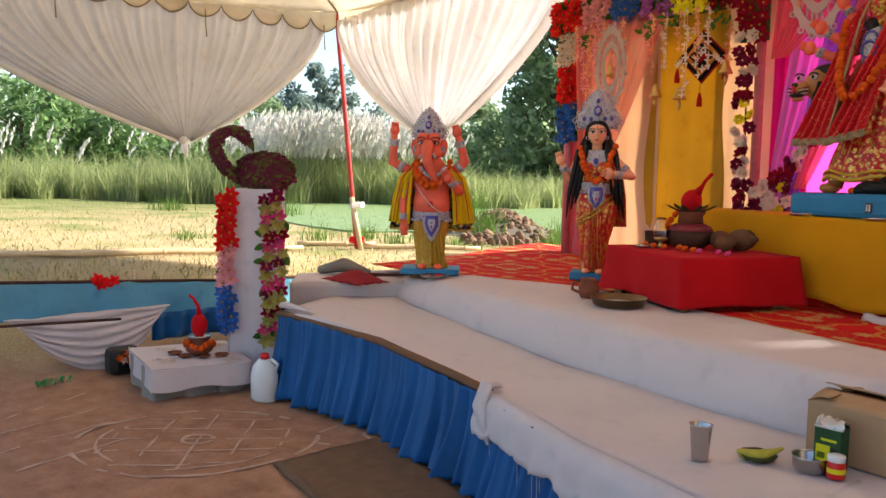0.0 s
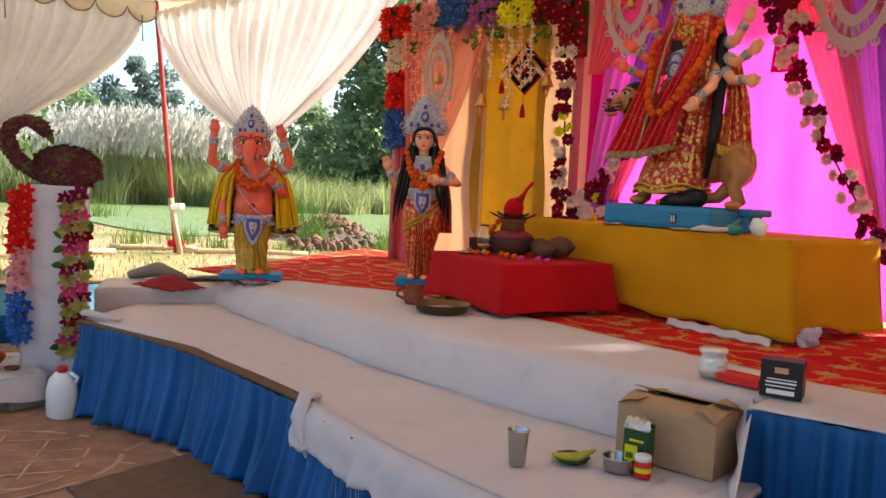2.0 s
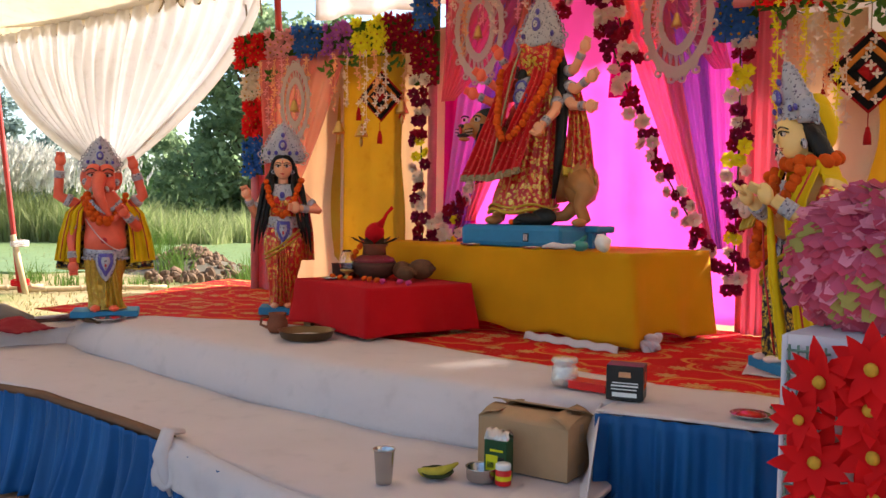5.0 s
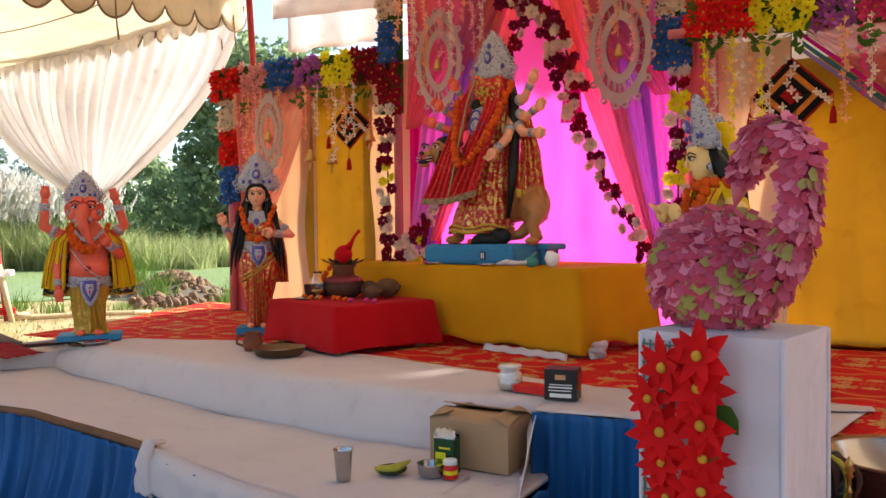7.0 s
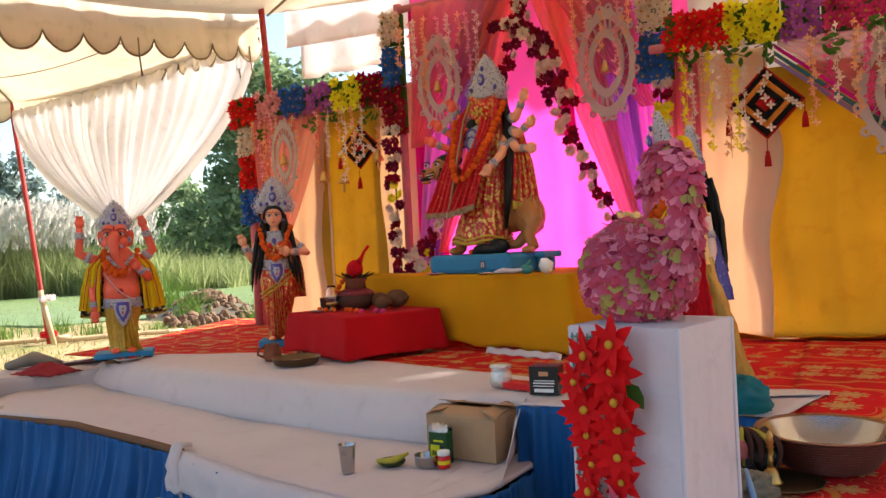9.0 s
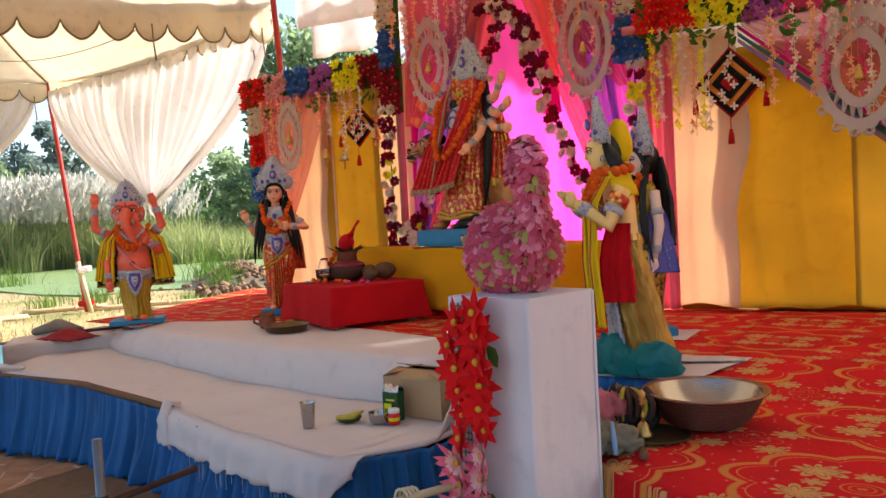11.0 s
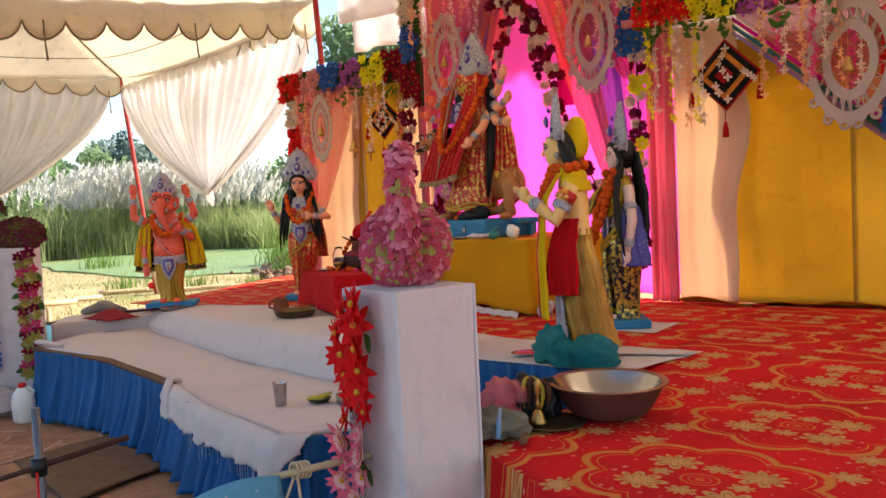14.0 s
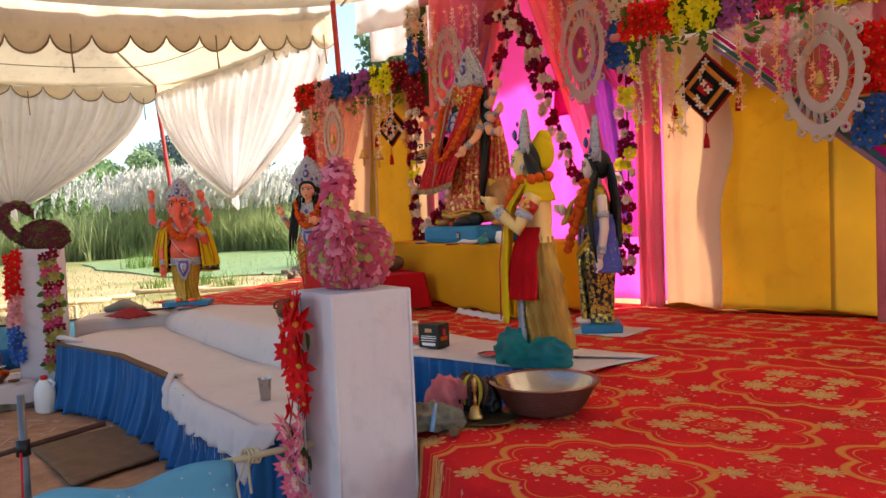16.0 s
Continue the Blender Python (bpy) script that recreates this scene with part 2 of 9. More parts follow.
EARTH = plain("wood_edge", (0.16, 0.085, 0.05), 0.9, scale=20)


# ---- ground ----
def ground():
    m, nt, b = shader("earth_and_straw", 0.95)
    v = coords(nt)
    n1, n2, n3 = noise_tex(nt, v, 0.7, 5), noise_tex(nt, v, 6, 6, 0.7), noise_tex(nt, v, 60, 4, 0.7)
    clay = ramp(nt, n2, [(0.3, (0.28, 0.135, 0.075)), (0.7, (0.46, 0.25, 0.15))])
    straw = ramp(nt, n3, [(0.3, (0.22, 0.155, 0.07)), (0.55, (0.40, 0.30, 0.16)), (0.8, (0.52, 0.43, 0.28))])
    straw = mixc(nt, ramp(nt, n1, [(0.5, (0, 0, 0)), (0.68, (0.8, 0.8, 0.8))]), straw, (0.13, 0.17, 0.04))
    sep = nt.nodes.new("ShaderNodeSeparateXYZ")
    nt.links.new(v, sep.inputs[0])
    edge = math_node(nt, 'ADD', math_node(nt, 'MULTIPLY', sep.outputs[0], -1.0), math_node(nt, 'MULTIPLY', n2, 0.9))
    far = math_node(nt, 'MAXIMUM', edge, math_node(nt, 'ADD', sep.outputs[1], -0.9))
    k = math_node(nt, 'SMOOTH_MIN', math_node(nt, 'MAXIMUM', math_node(nt, 'MULTIPLY', math_node(nt, 'SUBTRACT', far, 5.4), 1.2), 0.0), 1.0, 0.1)
    c = mixc(nt, k, clay, straw)
    # green growth farther out
    dist = nt.nodes.new("ShaderNodeVectorMath")
    dist.operation = 'LENGTH'
    nt.links.new(v, dist.inputs[0])
    green = ramp(nt, n3, [(0.3, (0.06, 0.09, 0.02)), (0.7, (0.14, 0.18, 0.05))])
    g = math_node(nt, 'ADD', math_node(nt, 'MULTIPLY', dist.outputs["Value"], 0.06), math_node(nt, 'MULTIPLY', n1, 0.9))
    c = mixc(nt, math_node(nt, 'SMOOTH_MIN', math_node(nt, 'MAXIMUM', math_node(nt, 'SUBTRACT', g, 1.25), 0.0), 0.9, 0.1), c, green)
    nt.links.new(c, b.inputs["Base Color"])
    bump(nt, b, math_node(nt, 'ADD', n2, math_node(nt, 'MULTIPLY', n3, 0.4)), 0.5, 0.04)
    near = [-9 + 0.15 * i for i in range(94)]
    xs = [-900, -500, -250, -140, -80, -50, -35, -25, -18, -14, -11] + near + [6, 8, 12, 20, 40, 90, 200, 500, 900]
    ys = [-900, -300, -100, -40, -15, -8, -5, -3] + [-2 + 0.15 * i for i in range(80)] + [11, 13, 16, 20, 26, 34, 45, 60, 90, 150, 300, 900]
    bm = bmesh.new()
    V = [[bm.verts.new((x, y, ground_z(x, y) + 0.02 * fr((x, y, 0), 1.3) + 0.008 * fr((x, y, 3), 6))) for y in ys] for x in xs]
    for i in range(len(xs) - 1):
        for j in range(len(ys) - 1):
            bm.faces.new((V[i][j], V[i + 1][j], V[i + 1][j + 1], V[i][j + 1])).smooth = True
    kit = Kit()
    kit.bm.free()
    kit.bm = bm
    solid("ground", kit, m, "packed reddish clay under the tent with dry straw field beyond", "ground", kind="structure")


ground()

# ---- stage ----
EDGE = [(-4.0, 3.62), (-3.55, 3.40), (-2.2, 3.1), (-1.36, 2.92), (-0.8, 2.84), (-0.14, 2.80)]
FRONT = [(-3.85, 2.52), (-2.9, 2.58), (-1.93, 2.37), (-1.2, 2.10), (-0.42, 1.90), (-0.16, 2.25), (-0.13, 2.66)]


def carpet_z(y):
    return TOP - 0.045 * (1 - sstep(y, 2.45, 3.2))


def low_z(x):
    return LOW + 0.07 * sstep(-x, 1.8, 3.9)


def carpet_material():
    """Red printed carpet: gold quatrefoil trellis, flowers inside."""
    m, nt, b = shader("red_carpet", 0.95)
    v = coords(nt)
    warp = noise_tex(nt, v, 3, 2)
    sep = nt.nodes.new("ShaderNodeSeparateXYZ")
    mp = nt.nodes.new("ShaderNodeMapping")
    nt.links.new(v, mp.inputs[0])
    rot = nt.nodes.new("ShaderNodeVectorRotate")
    rot.inputs["Center"].default_value = (1.64, 2.3, 0)
    rot.inputs["Angle"].default_value = radians(9)
    nt.links.new(mp.outputs[0], rot.inputs[0])
    nt.links.new(rot.outputs[0], sep.inputs[0])
    W, H = 0.80, 0.66
    px = math_node(nt, 'DIVIDE', math_node(nt, 'SUBTRACT', sep.outputs[0], 1.64), W)
    py = math_node(nt, 'DIVIDE', math_node(nt, 'SUBTRACT', sep.outputs[1], 2.3), H)

    def cell(off):
        cx = math_node(nt, 'SUBTRACT', math_node(nt, 'FRACT', math_node(nt, 'ADD', px, off)), 0.5)
        cy = math_node(nt, 'SUBTRACT', math_node(nt, 'FRACT', math_node(nt, 'ADD', py, off)), 0.5)
        ang = math_node(nt, 'ARCTAN2', cy, cx)
        r = math_node(nt, 'SQRT', math_node(nt, 'ADD', math_node(nt, 'MULTIPLY', cx, cx), math_node(nt, 'MULTIPLY', cy, cy)))
        return cx, cy, ang, r
    _, _, a1, r1 = cell(0.5)
    _, _, a2, r2 = cell(0.0)

    def band(x, lo, hi, soft=0.01):
        up = math_node(nt, 'MULTIPLY', math_node(nt, 'SUBTRACT', x, lo), 1 / soft)
        dn = math_node(nt, 'MULTIPLY', math_node(nt, 'SUBTRACT', hi, x), 1 / soft)
        return math_node(nt, 'MAXIMUM', math_node(nt, 'MINIMUM', math_node(nt, 'MINIMUM', up, dn), 1.0), 0.0)

    def lobes(a, k, amp):
        return math_node(nt, 'MULTIPLY', math_node(nt, 'ABSOLUTE', math_node(nt, 'COSINE', math_node(nt, 'MULTIPLY', a, k / 2))), amp)
    # trellis: scalloped rings round the medallions, with a thin inner line
    q1 = math_node(nt, 'SUBTRACT', r1, lobes(a1, 8, 0.075))
    ring = math_node(nt, 'MAXIMUM', band(q1, 0.355, 0.40), band(q1, 0.325, 0.335, 0.004))
    diag = math_node(nt, 'SUBTRACT', r2, lobes(a2, 4, 0.06))
    # palmettes stand round the middle of each cell
    def fan(cx, cy, dx, dy, size, k):
        ux = math_node(nt, 'SUBTRACT', math_node(nt, 'ABSOLUTE', cx), dx) if dx else cx
        uy = math_node(nt, 'SUBTRACT', math_node(nt, 'ABSOLUTE', cy), dy) if dy else cy
        a = math_node(nt, 'SUBTRACT', math_node(nt, 'ARCTAN2', uy, ux), math.atan2(dy, dx))
        r = math_node(nt, 'SQRT', math_node(nt, 'ADD', math_node(nt, 'MULTIPLY', ux, ux), math_node(nt, 'MULTIPLY', uy, uy)))
        tip = math_node(nt, 'ADD', lobes(a, k, size * 0.55), math_node(nt, 'MULTIPLY', math_node(nt, 'COSINE', a), -0.25 * size))
        q = math_node(nt, 'SUBTRACT', r, tip)
        return band(q, -1.0, size * 0.5, 0.008), band(math_node(nt, 'ABSOLUTE', math_node(nt, 'SUBTRACT', q, size * 0.12)), -1.0, size * 0.11, 0.006)
    cx1, cy1, _, _ = cell(0.5)
    cx2, cy2, _, _ = cell(0.0)
    petals, veins = fan(cx1, cy1, 0.175, 0.165, 0.098, 9)
    for c_x, c_y, dx, dy, size, kk in ((cx1, cy1, 0.16, 0, 0.048, 7), (cx1, cy1, 0, 0.17, 0.055, 8), (cx2, cy2, 0.13, 0.15, 0.07, 9)):
        more, vein = fan(c_x, c_y, dx, dy, size, kk)
        petals, veins = math_node(nt, 'MAXIMUM', petals, more), math_node(nt, 'MAXIMUM', veins, vein)
    eye = math_node(nt, 'MAXIMUM', band(r1, 0.0, 0.02), math_node(nt, 'MAXIMUM', band(r1, 0.035, 0.045, 0.005), band(r1, 0.06, 0.072, 0.005)))
    small = band(math_node(nt, 'SUBTRACT', r2, lobes(a2, 4, 0.075)), 0.0, 0.012)
    small_line = band(math_node(nt, 'SUBTRACT', r2, lobes(a2, 4, 0.09)), 0.036, 0.046, 0.006)
    # scattered small crosses
    vo = nt.nodes.new("ShaderNodeTexVoronoi")
    vo.distance = 'MINKOWSKI'
    vo.inputs["Scale"].default_value, vo.inputs["Exponent"].default_value, vo.inputs["Randomness"].default_value = 17.0, 0.55, 0.55
    nt.links.new(v, vo.inputs["Vector"])
    specks = math_node(nt, 'MULTIPLY', band(vo.outputs["Distance"], -1.0, 0.48, 0.08), 0.8)
    fine = noise_tex(nt, v, 90, 3, 0.7)
    red = ramp(nt, noise_tex(nt, v, 2.0, 4), [(0.3, (0.42, 0.008, 0.011)), (0.7, (0.62, 0.012, 0.014))])
    gold, cream = (0.54, 0.20, 0.04), (0.52, 0.29, 0.10)
    c = mixc(nt, specks, red, (0.60, 0.24, 0.17))
    c = mixc(nt, math_node(nt, 'MAXIMUM', small, petals), c, cream)
    c = mixc(nt, math_node(nt, 'MULTIPLY', veins, 0.7), c, (0.30, 0.07, 0.02))
    c = mixc(nt, math_node(nt, 'MULTIPLY', small_line, 0.8), c, gold)
    c = mixc(nt, math_node(nt, 'MULTIPLY', eye, 0.9), c, gold)
    c = mixc(nt, ring, c, gold)
    c = mixc(nt, 0.10, c, ramp(nt, fine, [(0.3, (0.15, 0.01, 0.01)), (0.7, (0.75, 0.3, 0.2))]), 'OVERLAY')
    nt.links.new(c, b.inputs["Base Color"])
    bump(nt, b, fine, 0.35, 0.01)
    return m


CARPET = carpet_material()


def stage():
    # wooden deck under the cloths
    deck = Kit()
    deck.prism([(-4.5, 4.15), (-4.0, 3.72)] + [(x, y + 0.05) for x, y in EDGE[1:-1]] + [(-0.1, 2.86), (-0.1, 2.72), (0.88, 3.3), (5.2, 3.3), (5.2, 4.9), (-2.0, 5.25), (-3.9, 5.9), (-4.5, 5.9)], 0.03, TOP - 0.012)
    solid("stage_floor", deck, EARTH, "raised timber stage deck hidden under carpet and cloth", "stage", kind="structure")
    k = Kit()
    def low(u, v):
        f, e = along([(*p, 0) for p in FRONT[:5]], u), along([(*p, 0) for p in [(-4.3, 3.35)] + EDGE], u)
        e = e + Vector((0, 0.06, 0))
        p = f.lerp(e, v)
        return (p.x, p.y, low_z(p.x) + 0.008 * fr((p.x, p.y, 0), 2.2) + 0.004 * fr((p.x, p.y, 5), 7))
    k.sheet(low, 70, 24, thick=0.02)
    # small raised wing at the far end
    def wing(u, v):
        a, b2 = lerp((-4.33, 2.90, 0), (-3.86, 3.55, 0), u), lerp((-4.75, 3.25, 0), (-4.45, 4.1, 0), u)
        if v < 0.25:
            return (a.x, a.y, 0.46 + 0.165 * (v / 0.25) + 0.01 * fr((a.x * 3, u * 4, v), 2))
        p = a.lerp(b2, (v - 0.25) / 0.75)
        return (p.x, p.y, 0.625 + 0.012 * fr((p.x, p.y, 0), 3))
    k.sheet(wing, 24, 20, thick=0.01)
    # right end of the lower cloth
    def end(u, v):
        a, b2 = along([(*p, 0) for p in FRONT[4:]], u), along([(-0.42, 1.90, 0), (-0.42, 2.5, 0), (-0.14, 2.85, 0)], u)
        p = a.lerp(b2, v)
        return (p.x, p.y, LOW + 0.006 * fr((p.x, p.y, 1), 4))
    k.sheet(end, 12, 8, thick=0.02)
    solid("lower_step_cloth", k, WHITE, "wrinkled off-white cotton sheet covering the lower stage step", "sheet", kind="structure")

    # upper white sheet: riser and a tongue of the top
    k = Kit()
    back = [(-4.1, 4.0), (-3.7, 3.72), (-2.65, 3.95), (-1.52, 3.68), (-0.7, 3.40), (-0.1, 3.2), (0.2, 3.08)]
    def up(u, v):
        e = along([(*p, 0) for p in EDGE], u)
        b2 = along([(*p, 0) for p in back[:-1]], u)
        soft = 0.025
        zt = TOP - 0.06 * sstep(-e.x, 3.3, 4.0)
        if v < 0.3:
            w = v / 0.3
            z = low_z(e.x) - 0.01 + (zt - low_z(e.x)) * w
            bulge = 0.02 * math.sin(w * 3.1) + 0.015 * fr((e.x * 1.5, w, 0), 2)
            return (e.x, e.y - 0.05 * (1 - w) - bulge + soft * w * w, z)
        p = e.lerp(b2, (v - 0.3) / 0.7)
        return (p.x, p.y + soft, zt + 0.004 + 0.006 * fr((p.x, p.y, 0), 2.5) - 0.012 * (1 - sstep((v - 0.3) / 0.7, 0, 0.12)))
    k.sheet(up, 80, 26, thick=0.006)
    def right(u, v):
        a, b2 = lerp((-0.20, 2.66, 0), (0.86, 2.64, 0), u), lerp((-0.12, 3.22, 0), (1.02, 3.2, 0), u)
        p = a.lerp(b2, v)
        p.y += (0.05 * fr((p.x * 3, 1, 2), 2)) * v
        return (p.x, p.y, TOP + 0.006 + 0.004 * fr((p.x, p.y, 0), 5))
    k.sheet(right, 24, 12, thick=0.005)
    # slanting edge between both levels
    k.sheet(lambda u, v: lerp(lerp((-0.13, 2.25, LOW), (-0.19, 2.66, TOP), u), lerp((-0.24, 2.60, LOW), (-0.24, 2.83, TOP - 0.005), u), v) + Vector((0.02 * math.sin(u * 7) * v, 0, 0)), 12, 5, thick=0.004)
    solid("upper_step_cloth", k, WHITE, "creased off-white sheet over the stage edge and riser", "sheet", kind="structure")

    # ragged overhang of the sheet in front
    k = Kit()
    def over(u, v):
        p = along([(-1.90, 2.365, 0), (-1.2, 2.09, 0), (-0.42, 1.885, 0), (-0.30, 1.98, 0)], u)
        drop = 0.17 + 0.03 * fr((u * 9, 0, 0), 1.3) + 0.02 * fr((u * 40, 1, 0), 1) - 0.1 * sstep(u, 0.93, 1.0) + 0.12 * math.exp(-((u - 0.9) / 0.02) ** 2)
        out = 0.004 + 0.04 * sstep(v, 0, 0.3) + 0.03 * v + 0.012 * math.sin(u * 60) * v + 0.02 * fr((u * 12, v, 0), 2) * v
        return (p.x - out * 0.35, p.y - out, LOW + 0.006 - drop * v)
    k.sheet(over, 110, 8, thick=0.004)
    # twisted torn corner
    k.tube([(-1.86, 2.40, LOW + 0.02), (-1.89, 2.34, LOW + 0.03), (-1.88, 2.29, LOW - 0.05), (-1.84, 2.27, LOW - 0.13), (-1.80, 2.26, LOW - 0.20)], [0.02, 0.045, 0.05, 0.03, 0.008], seg=9, flat=0.5)
    k.tube([(-4.0, 2.65, low_z(-4) + 0.01), (-3.86, 2.56, low_z(-4) + 0.03), (-3.6, 2.60, low_z(-3.7) + 0.02)], [0.01, 0.04, 0.02], seg=8, flat=0.5)
    for i in range(26):
        x = random.uniform(-1.8, -0.5)
        p = along([(-1.90, 2.33, 0), (-1.2, 2.05, 0), (-0.42, 1.85, 0)], (x + 1.9) / 1.48)
        k.tube([(p.x, p.y - 0.02, LOW - 0.17), (p.x + 0.01, p.y - 0.03, LOW - 0.22 - random.random() * 0.09)], 0.0012, seg=4)
    solid("sheet_overhang", k, WHITE, "torn frayed edge of the white sheet hanging over the stage front", "sheet", kind="structure")
    # bare board edge
    k = Kit()
    k.sheet(lambda u, v: along([(*p, low_z(p[0]) + 0.004) for p in [(-3.85, 2.52), (-2.9, 2.575), (-1.88, 2.36)]], u) + Vector((0, -0.03 + 0.04 * v + 0.010 * math.sin(u * 9), -0.012 * (1 - v))), 40, 2, thick=0.02)
    solid("stage_board", k, EARTH, "bare brown wooden board along the stage lip", "board", kind="structure")

    def skirt(name, line, ztop, zbot, flare, label, pleat=58.0, amp=0.034):
        k = Kit()
        L = sum((Vector(b) - Vector(a)).length for a, b in zip(line, line[1:]))
        def f(u, v):
            p = along([(*q, 0) for q in line], u)
            q = along([(*q, 0) for q in line], min(1, u + 0.01)) - along([(*q, 0) for q in line], max(0, u - 0.01))
            n = Vector((q.y, -q.x, 0)).normalized()
            s = u * L * pleat
            w = (1 - 2.6 * abs(math.sin(0.5 * s + 1.2 * fr((s * 0.11, v * 0.6, 0), 1)))) * 0.6 + 0.35 * math.sin(s * 1.9 + 2 * fr((s * 0.3, v, 7), 1)) * (1 - 0.6 * v) + 0.5 * math.sin(s * 0.47 + 2 * fr((s * 0.2, 0, 4), 1))
            out = amp * w * (0.3 + 0.8 * v) + flare * v ** 1.7 * (1 + 0.5 * fr((s * 0.1, 2, 0), 1))
            zt, zb = ztop(p.x) if callable(ztop) else ztop, ground_z(p.x, p.y) + zbot
            return p + n * out + Vector((0, 0, zt + (zb - zt) * v))
        k.sheet(f, int(L * 210), 18, thick=0.003)
        solid(name, k, BLUE, label, "stage skirt", kind="structure")
    skirt("stage_skirt", [(-3.98, 2.85), (-3.86, 2.50), (-2.9, 2.545), (-1.93, 2.34), (-1.2, 2.07), (-0.42, 1.88), (-0.14, 2.25), (-0.1, 2.655)], lambda x: low_z(x) - 0.02, 0.02, 0.10, "pleated royal-blue satin skirt hanging round the lower stage step")
    skirt("stage_skirt_upper", [(-0.2, 2.645), (0.86, 2.63)], TOP, 0.02, 0.04, "pleated blue satin skirt under the upper stage edge")

    # carpet with its front fold
    k = Kit()
    FR = [(0.88, 1.68), (0.98, 1.56), (1.25, 1.36), (1.7, 1.20), (3.0, 1.1), (5.2, 1.1)]
    def carpet_right(u, v):
        a, b2 = along([(*p, 0) for p in FR], u), Vector((0.86 + 4.34 * u, 4.95, 0))
        tip = max(0.0, 1 - u / 0.06)
        a = a + Vector((-0.21 * tip, 0.10 * tip, 0))
        if v < 0.2:
            w = v / 0.2
            return (a.x, a.y - 0.10 * (1 - w) ** 1.5 - 0.015 * math.sin(u * 30) * (1 - w), 0.05 + (TOP - 0.095) * (1 - (1 - w) ** 1.15))
        p = a.lerp(b2, (v - 0.2) / 0.8)
        p.x += 0.21 * tip * (1 - (v - 0.2) / 0.8) * sstep(p.y, 2.0, 2.22)
        return (p.x, p.y, carpet_z(p.y) + 0.002 + 0.006 * fr((p.x, p.y, 0), 1.8) - 0.02 * (1 - sstep(v, 0.2, 0.24)))
    k.sheet(carpet_right, 120, 80, thick=0.006)
    def carpet_left(u, v):
        a, b2 = along([(*p, 0) for p in [(-4.45, 3.72), (-3.7, 3.62), (-2.2, 3.5), (0.9, 2.72)]], u), along([(-4.6, 5.9, 0), (-3.9, 5.9, 0), (-2.1, 5.3, 0), (0.9, 5.0, 0)], u)
        p = a.lerp(b2, v)
        hump = 0.05 * sstep(-p.x, 3.0, 4.2) * sstep(p.y, 4.4, 5.6)
        return (p.x, p.y, TOP - 0.003 + 0.012 * fr((p.x, p.y, 0), 2.0) * sstep(v, 0.0, 0.3) + hump)
    k.sheet(carpet_left, 70, 30, thick=0.006)
    k.sheet(lambda u, v: (0.665 + 0.01 * math.sin(u * 20) + 0.195 * sstep(1.76 + 0.9 * u, 2.0, 2.22), 1.76 + 0.9 * u, 0.05 + 0.60 * v), 24, 4, thick=0.004)
    solid("carpet", k, CARPET, "red printed carpet with gold scalloped medallions over the stage", "carpet", kind="structure")


stage()


# ---- tent ----
METAL_RED = plain("red_painted_pole", (0.38, 0.03, 0.025), 0.5, scale=40, var=0.3)
BAMBOO = plain("bamboo", (0.50, 0.36, 0.20), 0.6, scale=25, var=0.2)
ROPE = plain("rope", (0.55, 0.42, 0.26), 0.95, scale=80)
A1, A2, A3, A4 = (-9.05, 6.7, 3.66), (-4.35, 6.2, 3.80), (-4.42, 0.6, 3.15), (-9.3, 1.0, 3.62)
APEX = (-6.8, 3.7, 5.0)


def valance(name, a, b, n, depth, label, sag=0.0, band=0.0):
    """A scalloped strip with a dark edging."""
    k, e = Kit(), Kit()
    def f(u, v):
        p = lerp(a, b, u)
        s = abs(math.sin(math.pi * n * u)) ** 0.6
        z = p.z - sag * 4 * u * (1 - u) + band * (1 - v)
        return (p.x + 0.02 * fr((u * n * 2, v, 0), 1.0), p.y + 0.03 * fr((u * n * 2, v, 3), 1.0), z - v * depth * (0.45 + 0.55 * s) + 0.01 * fr((u * n, 7, 0), 2))
    k.sheet(f, n * 14, 5, thick=0.003)
    ob = thing(name, label, "tent valance", kind="structure")
    part("cloth_strip", k, CANVAS, ob)
    e.tube([f(i / (n * 14), 1.0) for i in range(n * 14 + 1)], 0.010, seg=5)
    part("edging", e, TRIM, ob, "dark brown corded edging")
    for i in range(0, n, 4):
        c = Kit()
        u = (i + 0.5) / n
        p = Vector(f(u, 0.7))
        c.tube([p, p + Vector((0.01, 0.0, -0.18)), p + Vector((0.03, 0, -0.34))], [0.008, 0.007, 0.010], seg=5)
        part("tie_cord", c, TRIM, ob)


def canopy(name, corners, apex, label):
    k = Kit()
    for a, b in zip(corners, corners[1:] + corners[:1]):
        k.sheet(lambda u, v: lerp(lerp(a, b, u), apex, v) + Vector((0, 0, -0.22 * math.sin(math.pi * v) - 0.18 * 4 * u * (1 - u) * (1 - v))), 24, 16, thick=0.004)
    ob = thing(name, label, "tent roof", kind="structure")
    part("roof_cloth", k, CANVAS, ob)
    for a in corners:
        s = Kit()
        s.tube([lerp(a, apex, t / 12) + Vector((0, 0, -0.22 * math.sin(math.pi * t / 12) - 0.012)) for t in range(13)], 0.014, seg=6)
        part("seam_rope", s, TRIM, ob)
    for t in (0.22, 0.5):
        for a, b in zip(corners, corners[1:] + corners[:1]):
            s = Kit()
            s.tube([lerp(lerp(a, b, i / 10), apex, t) + Vector((0, 0, -0.22 * math.sin(math.pi * t) - 0.18 * 4 * i / 10 * (1 - i / 10) * (1 - t) - 0.008)) for i in range(11)], 0.006, seg=5)
            part("seam", s, TRIM, ob)


